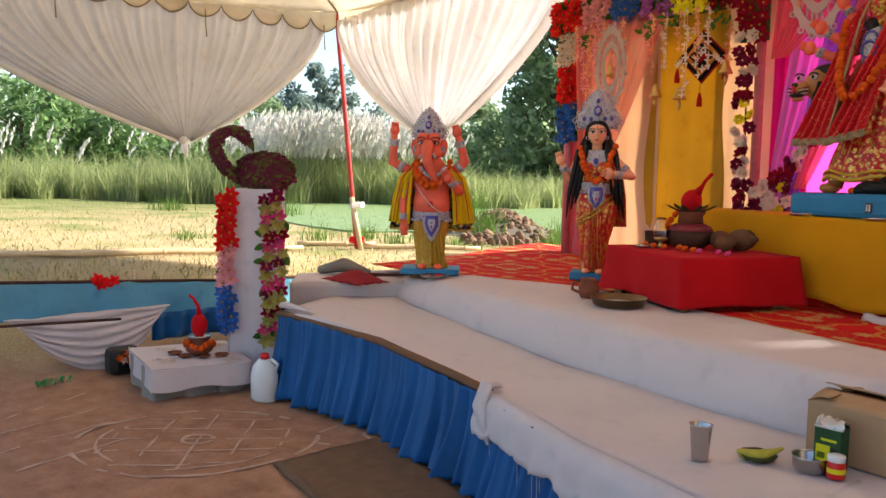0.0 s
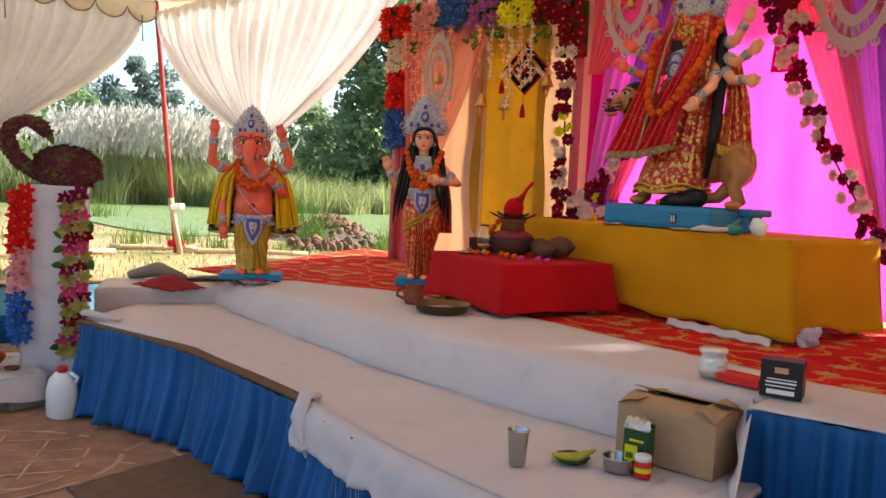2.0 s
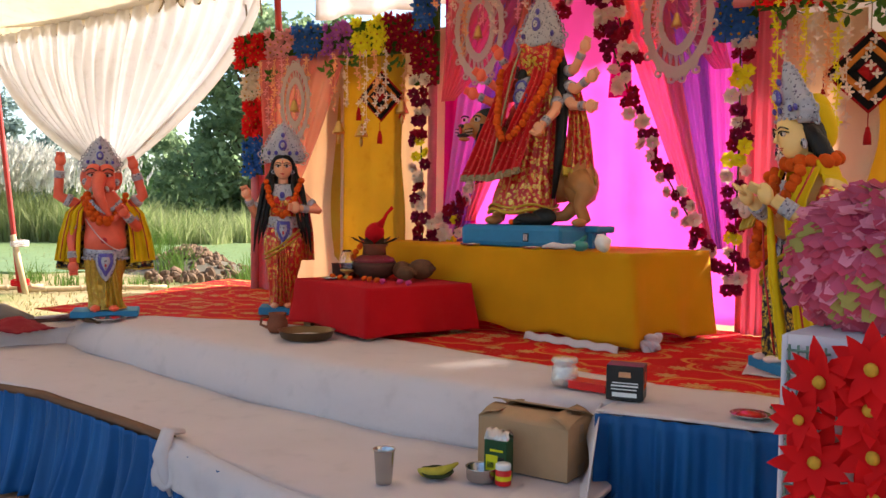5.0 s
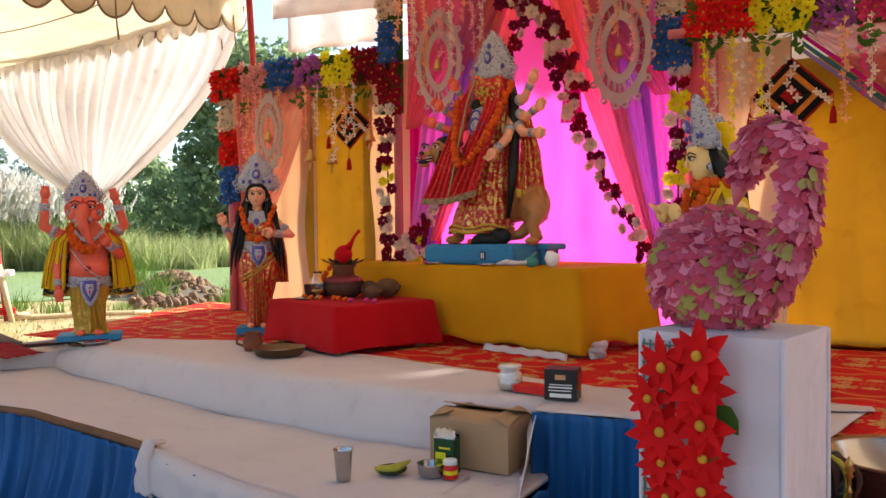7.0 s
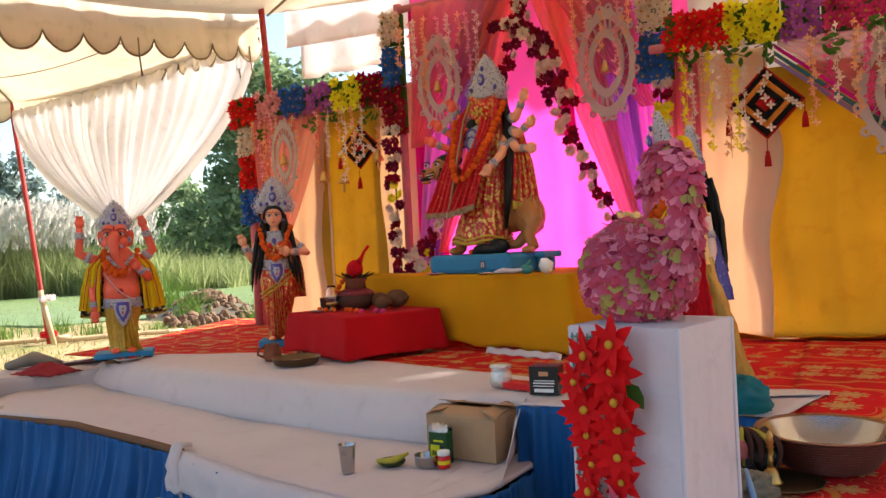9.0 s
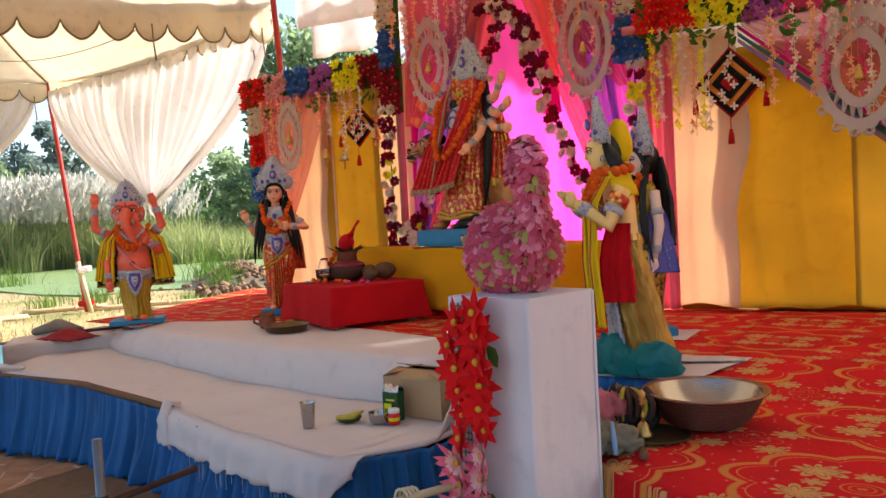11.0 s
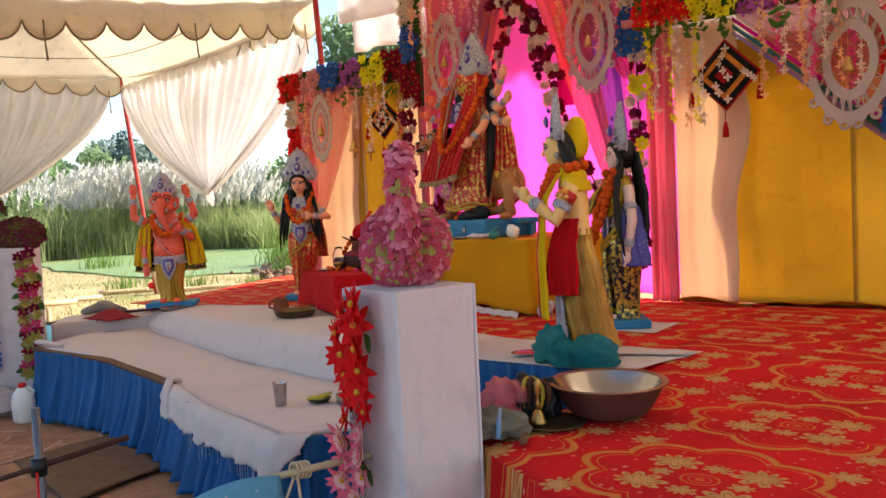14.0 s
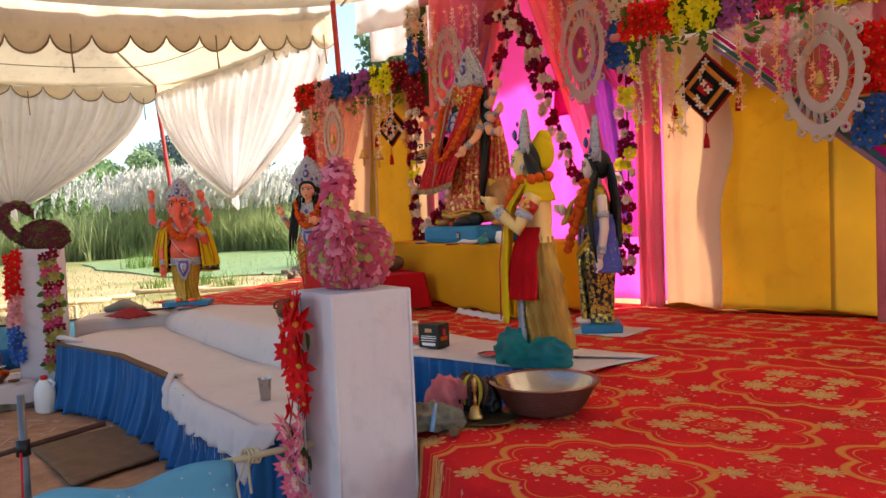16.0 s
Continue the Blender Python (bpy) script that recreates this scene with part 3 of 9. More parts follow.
canopy("side_canopy", [A1, A2, A3, A4], APEX, "cream canvas tent canopy over the field side")
B2, B3 = (7.5, 6.5, 3.9), (7.5, 0.4, 3.3)
canopy("stage_canopy", [(-4.3, 6.3, 3.95), B2, B3, (-4.3, 0.5, 3.3)], (1.5, 3.4, 5.4), "cream canvas tent canopy over the stage")
valance("far_valance", A1, A2, 22, 0.24, "scalloped cream tent valance with brown edging", 0.05)
valance("end_valance", A1, A4, 13, 0.30, "scalloped cream tent valance facing the field", 0.03)
valance("stage_valance", (-4.36, 6.25, 3.72), (-4.36, 0.6, 2.98), 15, 0.28, "scalloped tent valance with hanging tie cords", 0.03, 0.26)


def swag_curtain(name, a, b, tie, label, folds=17, sag=0.0):
    """A curtain hung from a to b and gathered to one point."""
    a, b, tie = Vector(a), Vector(b), Vector(tie)
    k = Kit()
    side = (b - a).normalized()
    n = side.cross(Vector((0, 0, 1)))
    def f(u, v):
        top = a.lerp(b, u) - Vector((0, 0, sag * 4 * u * (1 - u)))
        h = v ** 1.75
        end = tie + side * (u - 0.5) * 0.22
        p = top.lerp(end, h)
        z = top.z + (end.z - top.z) * v
        w = 0.05 * math.sin(folds * 2 * math.pi * u + 2 * fr((u * 5, 0, 0), 2)) + 0.03 * math.sin(folds * 4.4 * math.pi * u + 1) + 0.02 * fr((u * 30, v * 2, 0), 1)
        out = w * (1 - 0.65 * h) * (0.35 + 0.65 * min(1, v * 3)) + 0.22 * math.sin(math.pi * v) * (0.5 - abs(u - 0.5))
        return (p.x + n.x * out, p.y + n.y * out, z)
    k.sheet(f, 220, 30, thick=0.002)
    ob = thing(name, label, "curtain", group="tied-back tent curtains")
    part("drape", k, CURTAIN, ob)
    # rolled hems along both sides
    for u in (0.0, 1.0):
        h = Kit()
        h.tube([f(u, j / 24) for j in range(25)], [0.035 + 0.03 * math.sin(math.pi * j / 24) for j in range(25)], seg=8, flat=0.6)
        part("hem", h, CURTAIN, ob)
    t = Kit()
    t.ball(tie, (0.07, 0.07, 0.055))
    t.tube([tie, tie + Vector((0.02, 0, -0.10)), tie + Vector((0.05, 0.02, -0.2))], [0.05, 0.07, 0.02], seg=8, flat=0.6)
    part("tied_knot", t, CURTAIN, ob)


swag_curtain("tent_curtain", (-8.95, 6.66, 3.52), (-4.45, 6.22, 3.70), (-6.52, 6.25, 1.80), "white tent curtain gathered to a hanging knot")
swag_curtain("tent_curtain", (-9.1, 6.5, 3.50), (-9.3, 1.2, 3.50), (-9.2, 4.46, 1.76), "wide white tent curtain gathered low to a knot", 22)


def pole(name, foot, top, label):
    ob = thing(name, label, "tent pole", group="red tent poles")
    k = Kit()
    k.tube([lerp(foot, top, i / 8) for i in range(9)], 0.032, seg=12)
    part("shaft", k, METAL_RED, ob)
    return ob


p1 = pole("tent_pole", (-8.85, 6.93, 0.25), (-9.08, 6.68, 3.80), "slender red painted pole lashed to a bamboo stake")
k = Kit()
k.tube([(-8.62, 6.85, 0.2), (-8.86, 6.83, 1.05)], 0.038, seg=10)
part("stake", k, BAMBOO, p1, "short bamboo stake")
for z, m in ((0.92, CURTAIN), (0.42, REDCLOTH)):
    k = Kit()
    for i in range(3):
        k.tube([(-8.80 + 0.13 * math.cos(a), 6.88 + 0.08 * math.sin(a), z + 0.025 * i + 0.01 * math.sin(a)) for a in (j * 0.5236 for j in range(13))], 0.012, seg=6)
    part("lashing", k, m, p1)
pole("tent_pole", (-3.95, 6.05, 0.2), (-4.2, 6.05, 4.2), "red painted tent pole behind the flower frame")

# rear wall of the stage tent with a gathered frill
k = Kit()
k.sheet(lambda u, v: (-4.0 + 9.5 * u, 6.45 + 0.05 * math.sin(u * 120) + 0.04 * fr((u * 30, v, 0), 1), 3.25 + 0.6 * v), 260, 8, thick=0.003)
solid("wall_rear", k, CURTAIN, "white cloth wall of the tent behind the backdrop", "tent wall", kind="structure")
k = Kit()
def frill(u, v):
    w = math.sin(u * 150 + 2 * fr((u * 20, 0, 0), 1))
    return (-4.1 + 9.6 * u, 6.33 - 0.03 * w * (0.4 + v) - 0.02 * fr((u * 50, v, 0), 1), 3.98 - 0.2 * u - 0.42 * v - 0.015 * w * v)
k.sheet(frill, 420, 6, thick=0.003)
solid("frilled_valance", k, CURTAIN, "gathered white frill along the rear tent wall", "tent valance", kind="structure")

# ---- backdrop cloths ----
SHEER_ROSE = cloth("sheer_coral", (0.92, 0.32, 0.32), 0.7, alpha=0.52, crease=0.15)
SHEER_BLUE = cloth("sheer_violet", (0.36, 0.28, 0.70), 0.7, alpha=0.7, crease=0.15)
SHEER_ORANGE = cloth("sheer_orange", (0.95, 0.38, 0.22), 0.7, alpha=0.6, crease=0.15)
SHEER_LILAC = cloth("sheer_lilac", (0.75, 0.38, 0.85), 0.7, alpha=0.7, crease=0.15)
SHEER_PINK = cloth("sheer_pink", (0.85, 0.22, 0.35), 0.6, alpha=0.42, crease=0.15)
DEEPPINK = cloth("deep_pink_cloth", (0.72, 0.02, 0.36), 0.5, crease=0.15)
TEAL = cloth("sheer_teal", (0.06, 0.22, 0.30), 0.5, alpha=0.85, crease=0.15)


def hanging(name, x0, x1, y0, y1, z0, z1, mat, label, folds=8, amp=0.03, wavy=0.0, wavy0=0.0, foot=0.0, seed=0.0):
    """An upright curtain from (x0, y0) to (x1, y1)."""
    k = Kit()
    def f(u, v):
        z = z0 + (z1 - z0) * v
        a = x0 + wavy0 * (math.sin(z * 3.1 + seed) + 0.4 * math.sin(z * 7.7))
        b = x1 + wavy * (math.sin(z * 3.1 + 1.7 + seed) + 0.4 * math.sin(z * 7 + 1))
        x = a + (b - a) * u
        s = u * folds * 2 * math.pi
        w = amp * (math.sin(s + 1.8 * fr((u * 4, v * 0.7, seed), 2)) + 0.5 * fr((u * 9, v * 1.5, seed + 2), 1.5))
        return (x, y0 + (y1 - y0) * u - w - foot * (1 - sstep(v, 0, 0.05)), z)
    k.sheet(f, max(16, int(folds * 10)), 36, thick=0.003)
    return solid(name, k, mat, label, "curtain", kind="")


# left bay
hanging("backdrop_curtain", -3.98, -3.04, 5.60, 5.46, 0.7, 2.8, CREAMY, "pale peach cloth backdrop behind the goddess statue", 4, 0.012)
hanging("backdrop_curtain", -2.52, -2.08, 5.44, 5.40, 0.7, 2.8, CREAMY, "pale peach cloth strip beside the flower column", 2, 0.010)
hanging("backdrop_curtain", -3.20, -2.44, 5.50, 5.38, 0.7, 2.68, GOLDEN, "mustard-yellow curtain panel hanging almost flat", 3, 0.008, -0.02, 0.03)
hanging("backdrop_curtain", -3.95, -3.66, 5.45, 5.40, 0.7, 2.6, ROSE, "narrow rose-pink curtain strip at the frame edge", 2, 0.025)
# middle bay
hanging("backdrop_curtain", -2.15, 0.2, 5.50, 5.35, 0.7, 3.6, PINK, "bright translucent pink curtain behind the main statue", 7, 0.016)
hanging("backdrop_curtain", -2.05, -1.80, 5.28, 5.30, 0.7, 3.4, DEEPPINK, "deep magenta curtain strip beside the garland", 3, 0.02)
hanging("backdrop_curtain", -0.86, -0.70, 5.36, 5.34, 2.2, 3.4, DEEPPINK, "deep magenta strip hanging behind the swag", 2, 0.012, 0.03, 0.03)
hanging("backdrop_curtain", 0.07, 0.28, 4.98, 4.92, 0.7, 2.75, ROSE, "rose-pink curtain with silver border down its length", 3, 0.025)
# right wall of cloth
hanging("backdrop_curtain", 0.26, 0.70, 5.0, 4.99, 0.7, 2.58, CREAMY, "pale peach curtain with a wavy edge", 2, 0.010, 0.05)
hanging("backdrop_curtain", 0.60, 1.42, 5.06, 5.02, 0.7, 2.45, GOLDEN, "mustard-yellow curtain hanging to the carpet", 3, 0.009, 0.0, 0.04, 0.03)
hanging("backdrop_curtain", 1.36, 3.2, 4.98, 4.85, 0.7, 2.45, cloth("yellow_cloth", (0.58, 0.40, 0.06), 0.42, var=0.12, crease=0.3), "golden yellow curtain beside the sheer drape", 6, 0.009)
hanging("backdrop_curtain", 3.15, 5.3, 4.87, 4.80, 0.7, 2.6, GOLDEN, "mustard-yellow curtain at the stage end", 6, 0.012)
k = Kit()
k.sheet(lambda u, v: (0.3 + 4.8 * u, 4.93 - 0.09 * math.sin(math.pi * v) + 0.03 * fr((u * 20, v, 0), 1), 0.705 + 0.05 * math.sin(math.pi * v) * (0.6 + 0.8 * fr((u * 16, 0, 0), 1))), 120, 8, thick=0.003)
solid("rumpled_hem", k, YELLOW, "rumpled mustard cloth hem lying along the carpet", "curtain hem")
k = Kit()
k.sheet(lambda u, v: (0.2 + 5 * u, 5.12 + 0.01 * math.sin(u * 90), 2.3 + 0.75 * v), 60, 4, thick=0.003)
solid("wall_upper_strip", k, CURTAIN, "white cloth strip above the yellow curtains", "tent wall", kind="structure")


def gathered(name, a, b, end, mat, label, folds=6, spread=0.05):
    """A sheer drape from a top line a-b swept to one point."""
    a, b, end = Vector(a), Vector(b), Vector(end)
    k = Kit()
    def f(u, v):
        top = a.lerp(b, u)
        p = top.lerp(end + (b - a).normalized() * (u - 0.5) * spread * 2, v)
        p.z -= 0.10 * math.sin(math.pi * v) * (0.3 + 0.7 * u)
        p.y -= 0.02 * math.sin(u * folds * 6.28) * (1 - 0.5 * v)
        return p
    k.sheet(f, folds * 10, 22, thick=0.002)
    return solid(name, k, mat, label, "drape", group="sheer swept drapes")


gathered("sheer_drape", (-3.70, 5.22, 2.62), (-2.85, 5.22, 2.66), (-3.62, 5.30, 1.25), SHEER_ROSE, "coral sheer drape swept to the frame side")
gathered("sheer_drape", (-1.75, 5.12, 3.3), (-1.15, 5.12, 3.3), (-1.97, 5.16, 1.15), SHEER_LILAC, "lilac sheer drape swept aside", 5)
gathered("sheer_drape", (-1.45, 5.10, 3.3), (-1.1, 5.10, 3.3), (-1.86, 5.13, 1.20), SHEER_BLUE, "violet sheer drape swept aside", 3, 0.04)
gathered("sheer_drape", (-1.25, 5.08, 3.3), (-0.95, 5.08, 3.3), (-1.76, 5.10, 1.35), SHEER_ORANGE, "orange sheer drape swept aside", 3, 0.04)
gathered("sheer_drape", (-1.9, 5.05, 3.3), (-0.95, 5.05, 3.35), (-1.95, 5.12, 2.2), SHEER_ROSE, "coral sheer drape across the top of the middle bay", 7)
gathered("sheer_drape", (-0.95, 5.08, 3.3), (-0.5, 5.08, 3.3), (-0.16, 5.10, 1.25), SHEER_ORANGE, "orange sheer drape swept to the flower column", 5, 0.04)
gathered("sheer_drape", (-0.70, 5.09, 3.3), (-0.25, 5.09, 3.3), (-0.10, 5.11, 1.2), SHEER_BLUE, "violet sheer drape swept to the flower column", 5, 0.04)
gathered("sheer_drape", (-0.35, 5.10, 3.3), (0.1, 5.10, 3.3), (-0.04, 5.12, 1.2), SHEER_LILAC, "lilac sheer drape swept to the flower column", 5, 0.05)
gathered("sheer_drape", (-0.8, 5.04, 3.3), (-0.2, 5.04, 3.3), (-0.08, 5.06, 2.3), SHEER_ROSE, "coral sheer drape across the corner of the bay", 5)
# long diagonal drape of the right bay
k = Kit()
k.sheet(lambda u, v: Vector((0.78 + 1.75 * u, 4.70 - 0.02 * math.sin(v * 25), 2.62 - (2.62 - (2.52 - 1.5 * u)) * v)), 30, 16, thick=0.002)
solid("sheer_drape", k, SHEER_PINK, "transparent pink drape hanging above a diagonal hem", "drape", group="sheer swept drapes")
for off, mat, lab in ((0.0, DEEPPINK, "pink"), (-0.045, TEAL, "teal"), (-0.085, SHEER_BLUE, "violet")):
    k = Kit()
    k.sheet(lambda u, v: (0.76 + 1.85 * u, 4.69 + 0.008 * math.sin(u * 40), 2.53 - 1.58 * u + off - 0.045 * v * (0.6 + u)), 40, 3, thick=0.003)
    solid("drape_hem", k, mat, f"{lab} band along the diagonal drape", "drape", group="sheer swept drapes")

# frame rails behind the flowers
FRAME = plain("wrapped_frame", (0.55, 0.18, 0.2), 0.8)
for a, b in (((-3.95, 5.35, 2.72), (-2.1, 5.25, 2.74)), ((0.0, 4.78, 2.62), (5.3, 4.70, 2.62)), ((-2.1, 5.2, 3.35), (0.05, 5.1, 3.35))):
    k = Kit()
    k.tube([a, b], 0.03, seg=8)
    solid("frame_rail", k, FRAME, "cloth-wrapped cross rail of the decorated frame", "rail", kind="structure")
for x, y, z in ((-3.88, 5.40, 2.75), (-2.12, 5.22, 3.4), (0.06, 5.10, 3.4), (1.70, 4.76, 2.65)):
    k = Kit()
    k.tube([(x, y, 0.68), (x, y, z)], 0.035, seg=8)
    solid("frame_post", k, FRAME, "cloth-wrapped upright of the decorated frame", "post", kind="structure")

# ---- tables ----
WOODEN = plain("table_wood", (0.30, 0.17, 0.08), 0.6)


def draped_table(name, p, u, length, depth, ztop, mat, label, hem=0.05, seed=0.0, lift=0.02):
    """A table under a cloth; p is the front corner at its near end, u the way along the front."""
    u = Vector((*u, 0)).normalized()
    w = Vector((-u.y, u.x, 0))
    p = Vector((*p, 0))
    ob = thing(name, label, "table")
    cs = [p, p + u * length, p + u * length + w * depth, p + w * depth]
    for c, s in zip(cs, ((1, 1), (-1, 1), (-1, -1), (1, -1))):
        leg = Kit()
        q = c + u * s[0] * 0.06 + w * s[1] * 0.06
        leg.box((q.x - 0.025, q.y - 0.025, TOP), (q.x + 0.025, q.y + 0.025, ztop - 0.03), bevel=0.004)
        part("leg", leg, WOODEN, ob)
    k = Kit()
    k.sheet(lambda a, b: p + u * length * a + w * depth * b + Vector((0, 0, ztop + 0.006 * fr((a * 4, b * 3, seed), 1.5))), 30, 14, thick=0.01)
    ring = cs + [cs[0]]
    per = 2 * (length + depth)
    cen = sum(cs, Vector()) / 4
    def side(t, v):
        q = along(ring, t)
        out = (q - cen).normalized()
        s = t * per
        fold = 0.018 * (math.sin(s * 13 + 2 * fr((s * 2, 0, seed), 1)) * 0.6 + fr((s * 5, v, seed), 1.2)) * (0.15 + v)
        corner = min((q - c).length for c in cs)
        flare = 0.015 * v + 0.03 * v * math.exp(-(corner / 0.09) ** 2)
        drop = (ztop - TOP - lift) * (1 - hem * max(0, fr((s * 2.3, 3, seed), 1)))
        return q + out * (fold + flare) + Vector((0, 0, ztop + 0.004 - drop * v))
    k.sheet(side, 170, 16, thick=0.004)
    part("tablecloth", k, mat, ob)
    return ob


draped_table("altar_table", (-2.34, 4.74), (0.934, -0.357), 2.10, 0.80, 1.20, YELLOW, "long table under a mustard-yellow cloth reaching the carpet", 0.25, 1.0)
draped_table("offering_table", (-2.40, 3.93), (0.895, -0.446), 0.80, 0.72, 0.985, REDCLOTH, "low table under a bright red cloth beside the altar", 0.1, 5.0)
# pale lining peeping out below the yellow cloth
k = Kit()
k.sheet(lambda u, v: Vector((-1.0, 4.20, 0)).lerp(Vector((-0.42, 3.97, 0)), u) + Vector((0, -0.03 - 0.03 * v, TOP + 0.035 * (1 - v) + 0.005 * math.sin(u * 30))), 24, 3, thick=0.003)
solid("lining_cloth", k, WHITE, "pale lining cloth peeping out under the yellow hem", "cloth")
k = Kit()
for i in range(7):
    k.ball((-0.30 + 0.05 * random.random(), 4.0 + 0.06 * random.random(), 0.715 + 0.01 * i), (0.05, 0.03, 0.018), m=Euler((random.random(), random.random(), random.random() * 3)).to_matrix().to_4x4(), seg=8, rings=6)
solid("crumpled_cloth", k, WHITE, "crumpled white rag at the altar table foot", "cloth")

# ---- statues ----
SKIN_RED = plain("painted_coral_clay", (0.86, 0.13, 0.07), 0.45, var=0.25, scale=14)
SKIN_FAIR = plain("painted_peach_clay", (0.82, 0.36, 0.20), 0.45, var=0.15, scale=14)
SKIN_YELLOW = plain("painted_cream_clay", (0.80, 0.50, 0.18), 0.45, var=0.1, scale=14)
SKIN_PALE = plain("painted_pale_clay", (0.74, 0.52, 0.45), 0.45, var=0.08, scale=14)
SILVER = brocade("silver_tinsel", (0.44, 0.41, 0.45), (0.13, 0.10, 0.18), 55, 0.56, 0.35, 0.3)
GEMS = brocade("blue_gem_inlay", (0.09, 0.07, 0.34), (0.60, 0.55, 0.62), 70, 0.45, 0.3, 0.2)
GOLD_CLOTH = brocade("gold_cloth", (0.42, 0.22, 0.012), (0.92, 0.62, 0.12), 50, 0.75, 0.36)
RED_BROCADE = brocade("red_gold_brocade", (0.50, 0.008, 0.010), (0.98, 0.62, 0.12), 42, 0.74, 0.34)
RED_VEIL = brocade("red_veil_with_gold_dots", (0.62, 0.010, 0.014), (0.90, 0.42, 0.20), 60, 0.46, 0.5, 0.2)
BLACK_BROCADE = brocade("black_gold_brocade", (0.012, 0.010, 0.020), (0.98, 0.68, 0.10), 40, 0.80, 0.30)
HAIR = plain("black_hair", (0.006, 0.005, 0.005), 0.55, scale=60, relief=0.5)
ORANGE = plain("marigold_orange", (0.62, 0.085, 0.008), 0.8, scale=120, relief=0.6, var=0.25)
SHAWL = cloth("yellow_shawl", (0.82, 0.54, 0.01), 0.2, crease=0.3)
BASE_BLUE = plain("blue_painted_plinth", (0.02, 0.17, 0.33), 0.6, scale=20)
DARK = plain("dark_paint", (0.01, 0.008, 0.008), 0.4)
LIPS = plain("red_paint", (0.45, 0.01, 0.015), 0.4)
LION = plain("lion_tan", (0.42, 0.17, 0.05), 0.5, var=0.3, scale=16)
TINSEL = brocade("gold_tinsel", (0.55, 0.33, 0.02), (0.85, 0.65, 0.15), 90, 0.6, 0.3)
LAME = cloth("gold_lame", (0.80, 0.47, 0.11), 0.0, rough=0.26, var=0.4, crease=1.0, col2=(0.46, 0.22, 0.04))
LAME.node_tree.nodes["Principled BSDF"].inputs["Metallic"].default_value = 0.65
STATUE_MATS = [SKIN_RED, SKIN_FAIR, SKIN_YELLOW, SKIN_PALE, SILVER, GEMS, GOLD_CLOTH, RED_BROCADE, RED_VEIL, BLACK_BROCADE, HAIR, ORANGE, SHAWL, BASE_BLUE, DARK, LIPS, LION, TINSEL, WHITE, LAME, REDCLOTH, brocade("dull_gold_hem", (0.34, 0.24, 0.12), (0.52, 0.42, 0.26), 90, 0.5, 0.5, 0.3)]
(S_RED, S_FAIR, S_YEL, S_PALE, S_SILV, S_GEM, S_GOLD, S_BRO, S_VEIL, S_BLK, S_HAIR, S_ORA, S_SHAWL, S_BASE, S_DARK, S_LIP, S_LION, S_TIN, S_WHT, S_LAME, S_REDC, S_GOLDHEM) = range(22)


def beads(k, pts, r, slot, step=0.8):
    """Round blossoms strung along a line."""
    L = sum((Vector(b) - Vector(a)).length for a, b in zip(pts, pts[1:]))
    n = max(2, int(L / (2 * r * step)))
    for i in range(n + 1):
        p = along(pts, i / n) + Vector((random.uniform(-1, 1), random.uniform(-1, 1), random.uniform(-1, 1))) * r * 0.2
        k.ball(p, r * random.uniform(0.85, 1.12), slot, seg=8, rings=6)


def arc(a, b, c, n=12):
    """A smooth line from a past b to c."""
    a, b, c = Vector(a), Vector(b), Vector(c)
    b = 2 * b - (a + c) / 2
    return [(1 - t) ** 2 * a + 2 * t * (1 - t) * b + t * t * c for t in (i / n for i in range(n + 1))]


def arm(k, sh, el, ha, slot, r=0.038):
    k.tube([sh, lerp(sh, el, 0.5), el, lerp(el, ha, 0.5), ha], [r * 1.1, r, r * 0.95, r * 0.8, r * 0.65], slot)
    e, h = Vector(el), Vector(ha)
    for t in (0.62, 0.70, 0.78):
        p = e.lerp(h, t)
        d = (h - e).normalized() * 0.008
        k.tube([p - d, p + d], r * 0.92, S_SILV)
    s = Vector(sh)
    p = s.lerp(e, 0.6)
    d = (e - s).normalized() * 0.018
    k.tube([p - d, p + d], r * 1.18, S_SILV)
    d = (h - e).normalized()
    k.ball(h + d * 0.03, (0.034, 0.026, 0.04), slot, seg=10, rings=8)
    side = d.cross(Vector((0, 1, 0)))
    side = side.normalized() if side.length > 0.1 else Vector((1, 0, 0))
    for i in range(4):
        q = h + d * 0.045 + side * (i - 1.5) * 0.012
        k.tube([q, q + d * 0.035 + Vector((0, -0.012, 0))], [0.009, 0.006], slot, seg=6)


def form(k, rows, slot, pleats=0, amp=0.0, twist=0.0, seg=72, nv=30):
    """A smooth body from rows of (height, x, y, half width, half depth), pleated on demand."""
    n = len(rows) - 1
    def at(t, j):
        i = min(int(t), n - 1)
        w = t - i
        p0, p1, p2, p3 = (rows[max(0, min(n, i + d))][j] for d in (-1, 0, 1, 2))
        return 0.5 * (2 * p1 + (p2 - p0) * w + (2 * p0 - 5 * p1 + 4 * p2 - p3) * w * w + (3 * p1 - p0 - 3 * p2 + p3) * w ** 3)
    def f(u, v):
        z, cx, cy, rx, ry = (at(v * n, j) for j in range(5))
        an = u * 2 * math.pi
        d = 1.0
        if pleats:
            s = pleats * an + twist * z + 2.2 * fr((math.cos(an), math.sin(an), z * 3), 1.2)
            d += amp * (0.7 - 1.5 * abs(math.sin(s / 2)) + 0.8 * fr((math.cos(an) * 3, math.sin(an) * 3, z * 6), 1))
        return (cx + rx * d * math.cos(an), cy + ry * d * math.sin(an), z)
    k.sheet(f, seg, nv, slot)


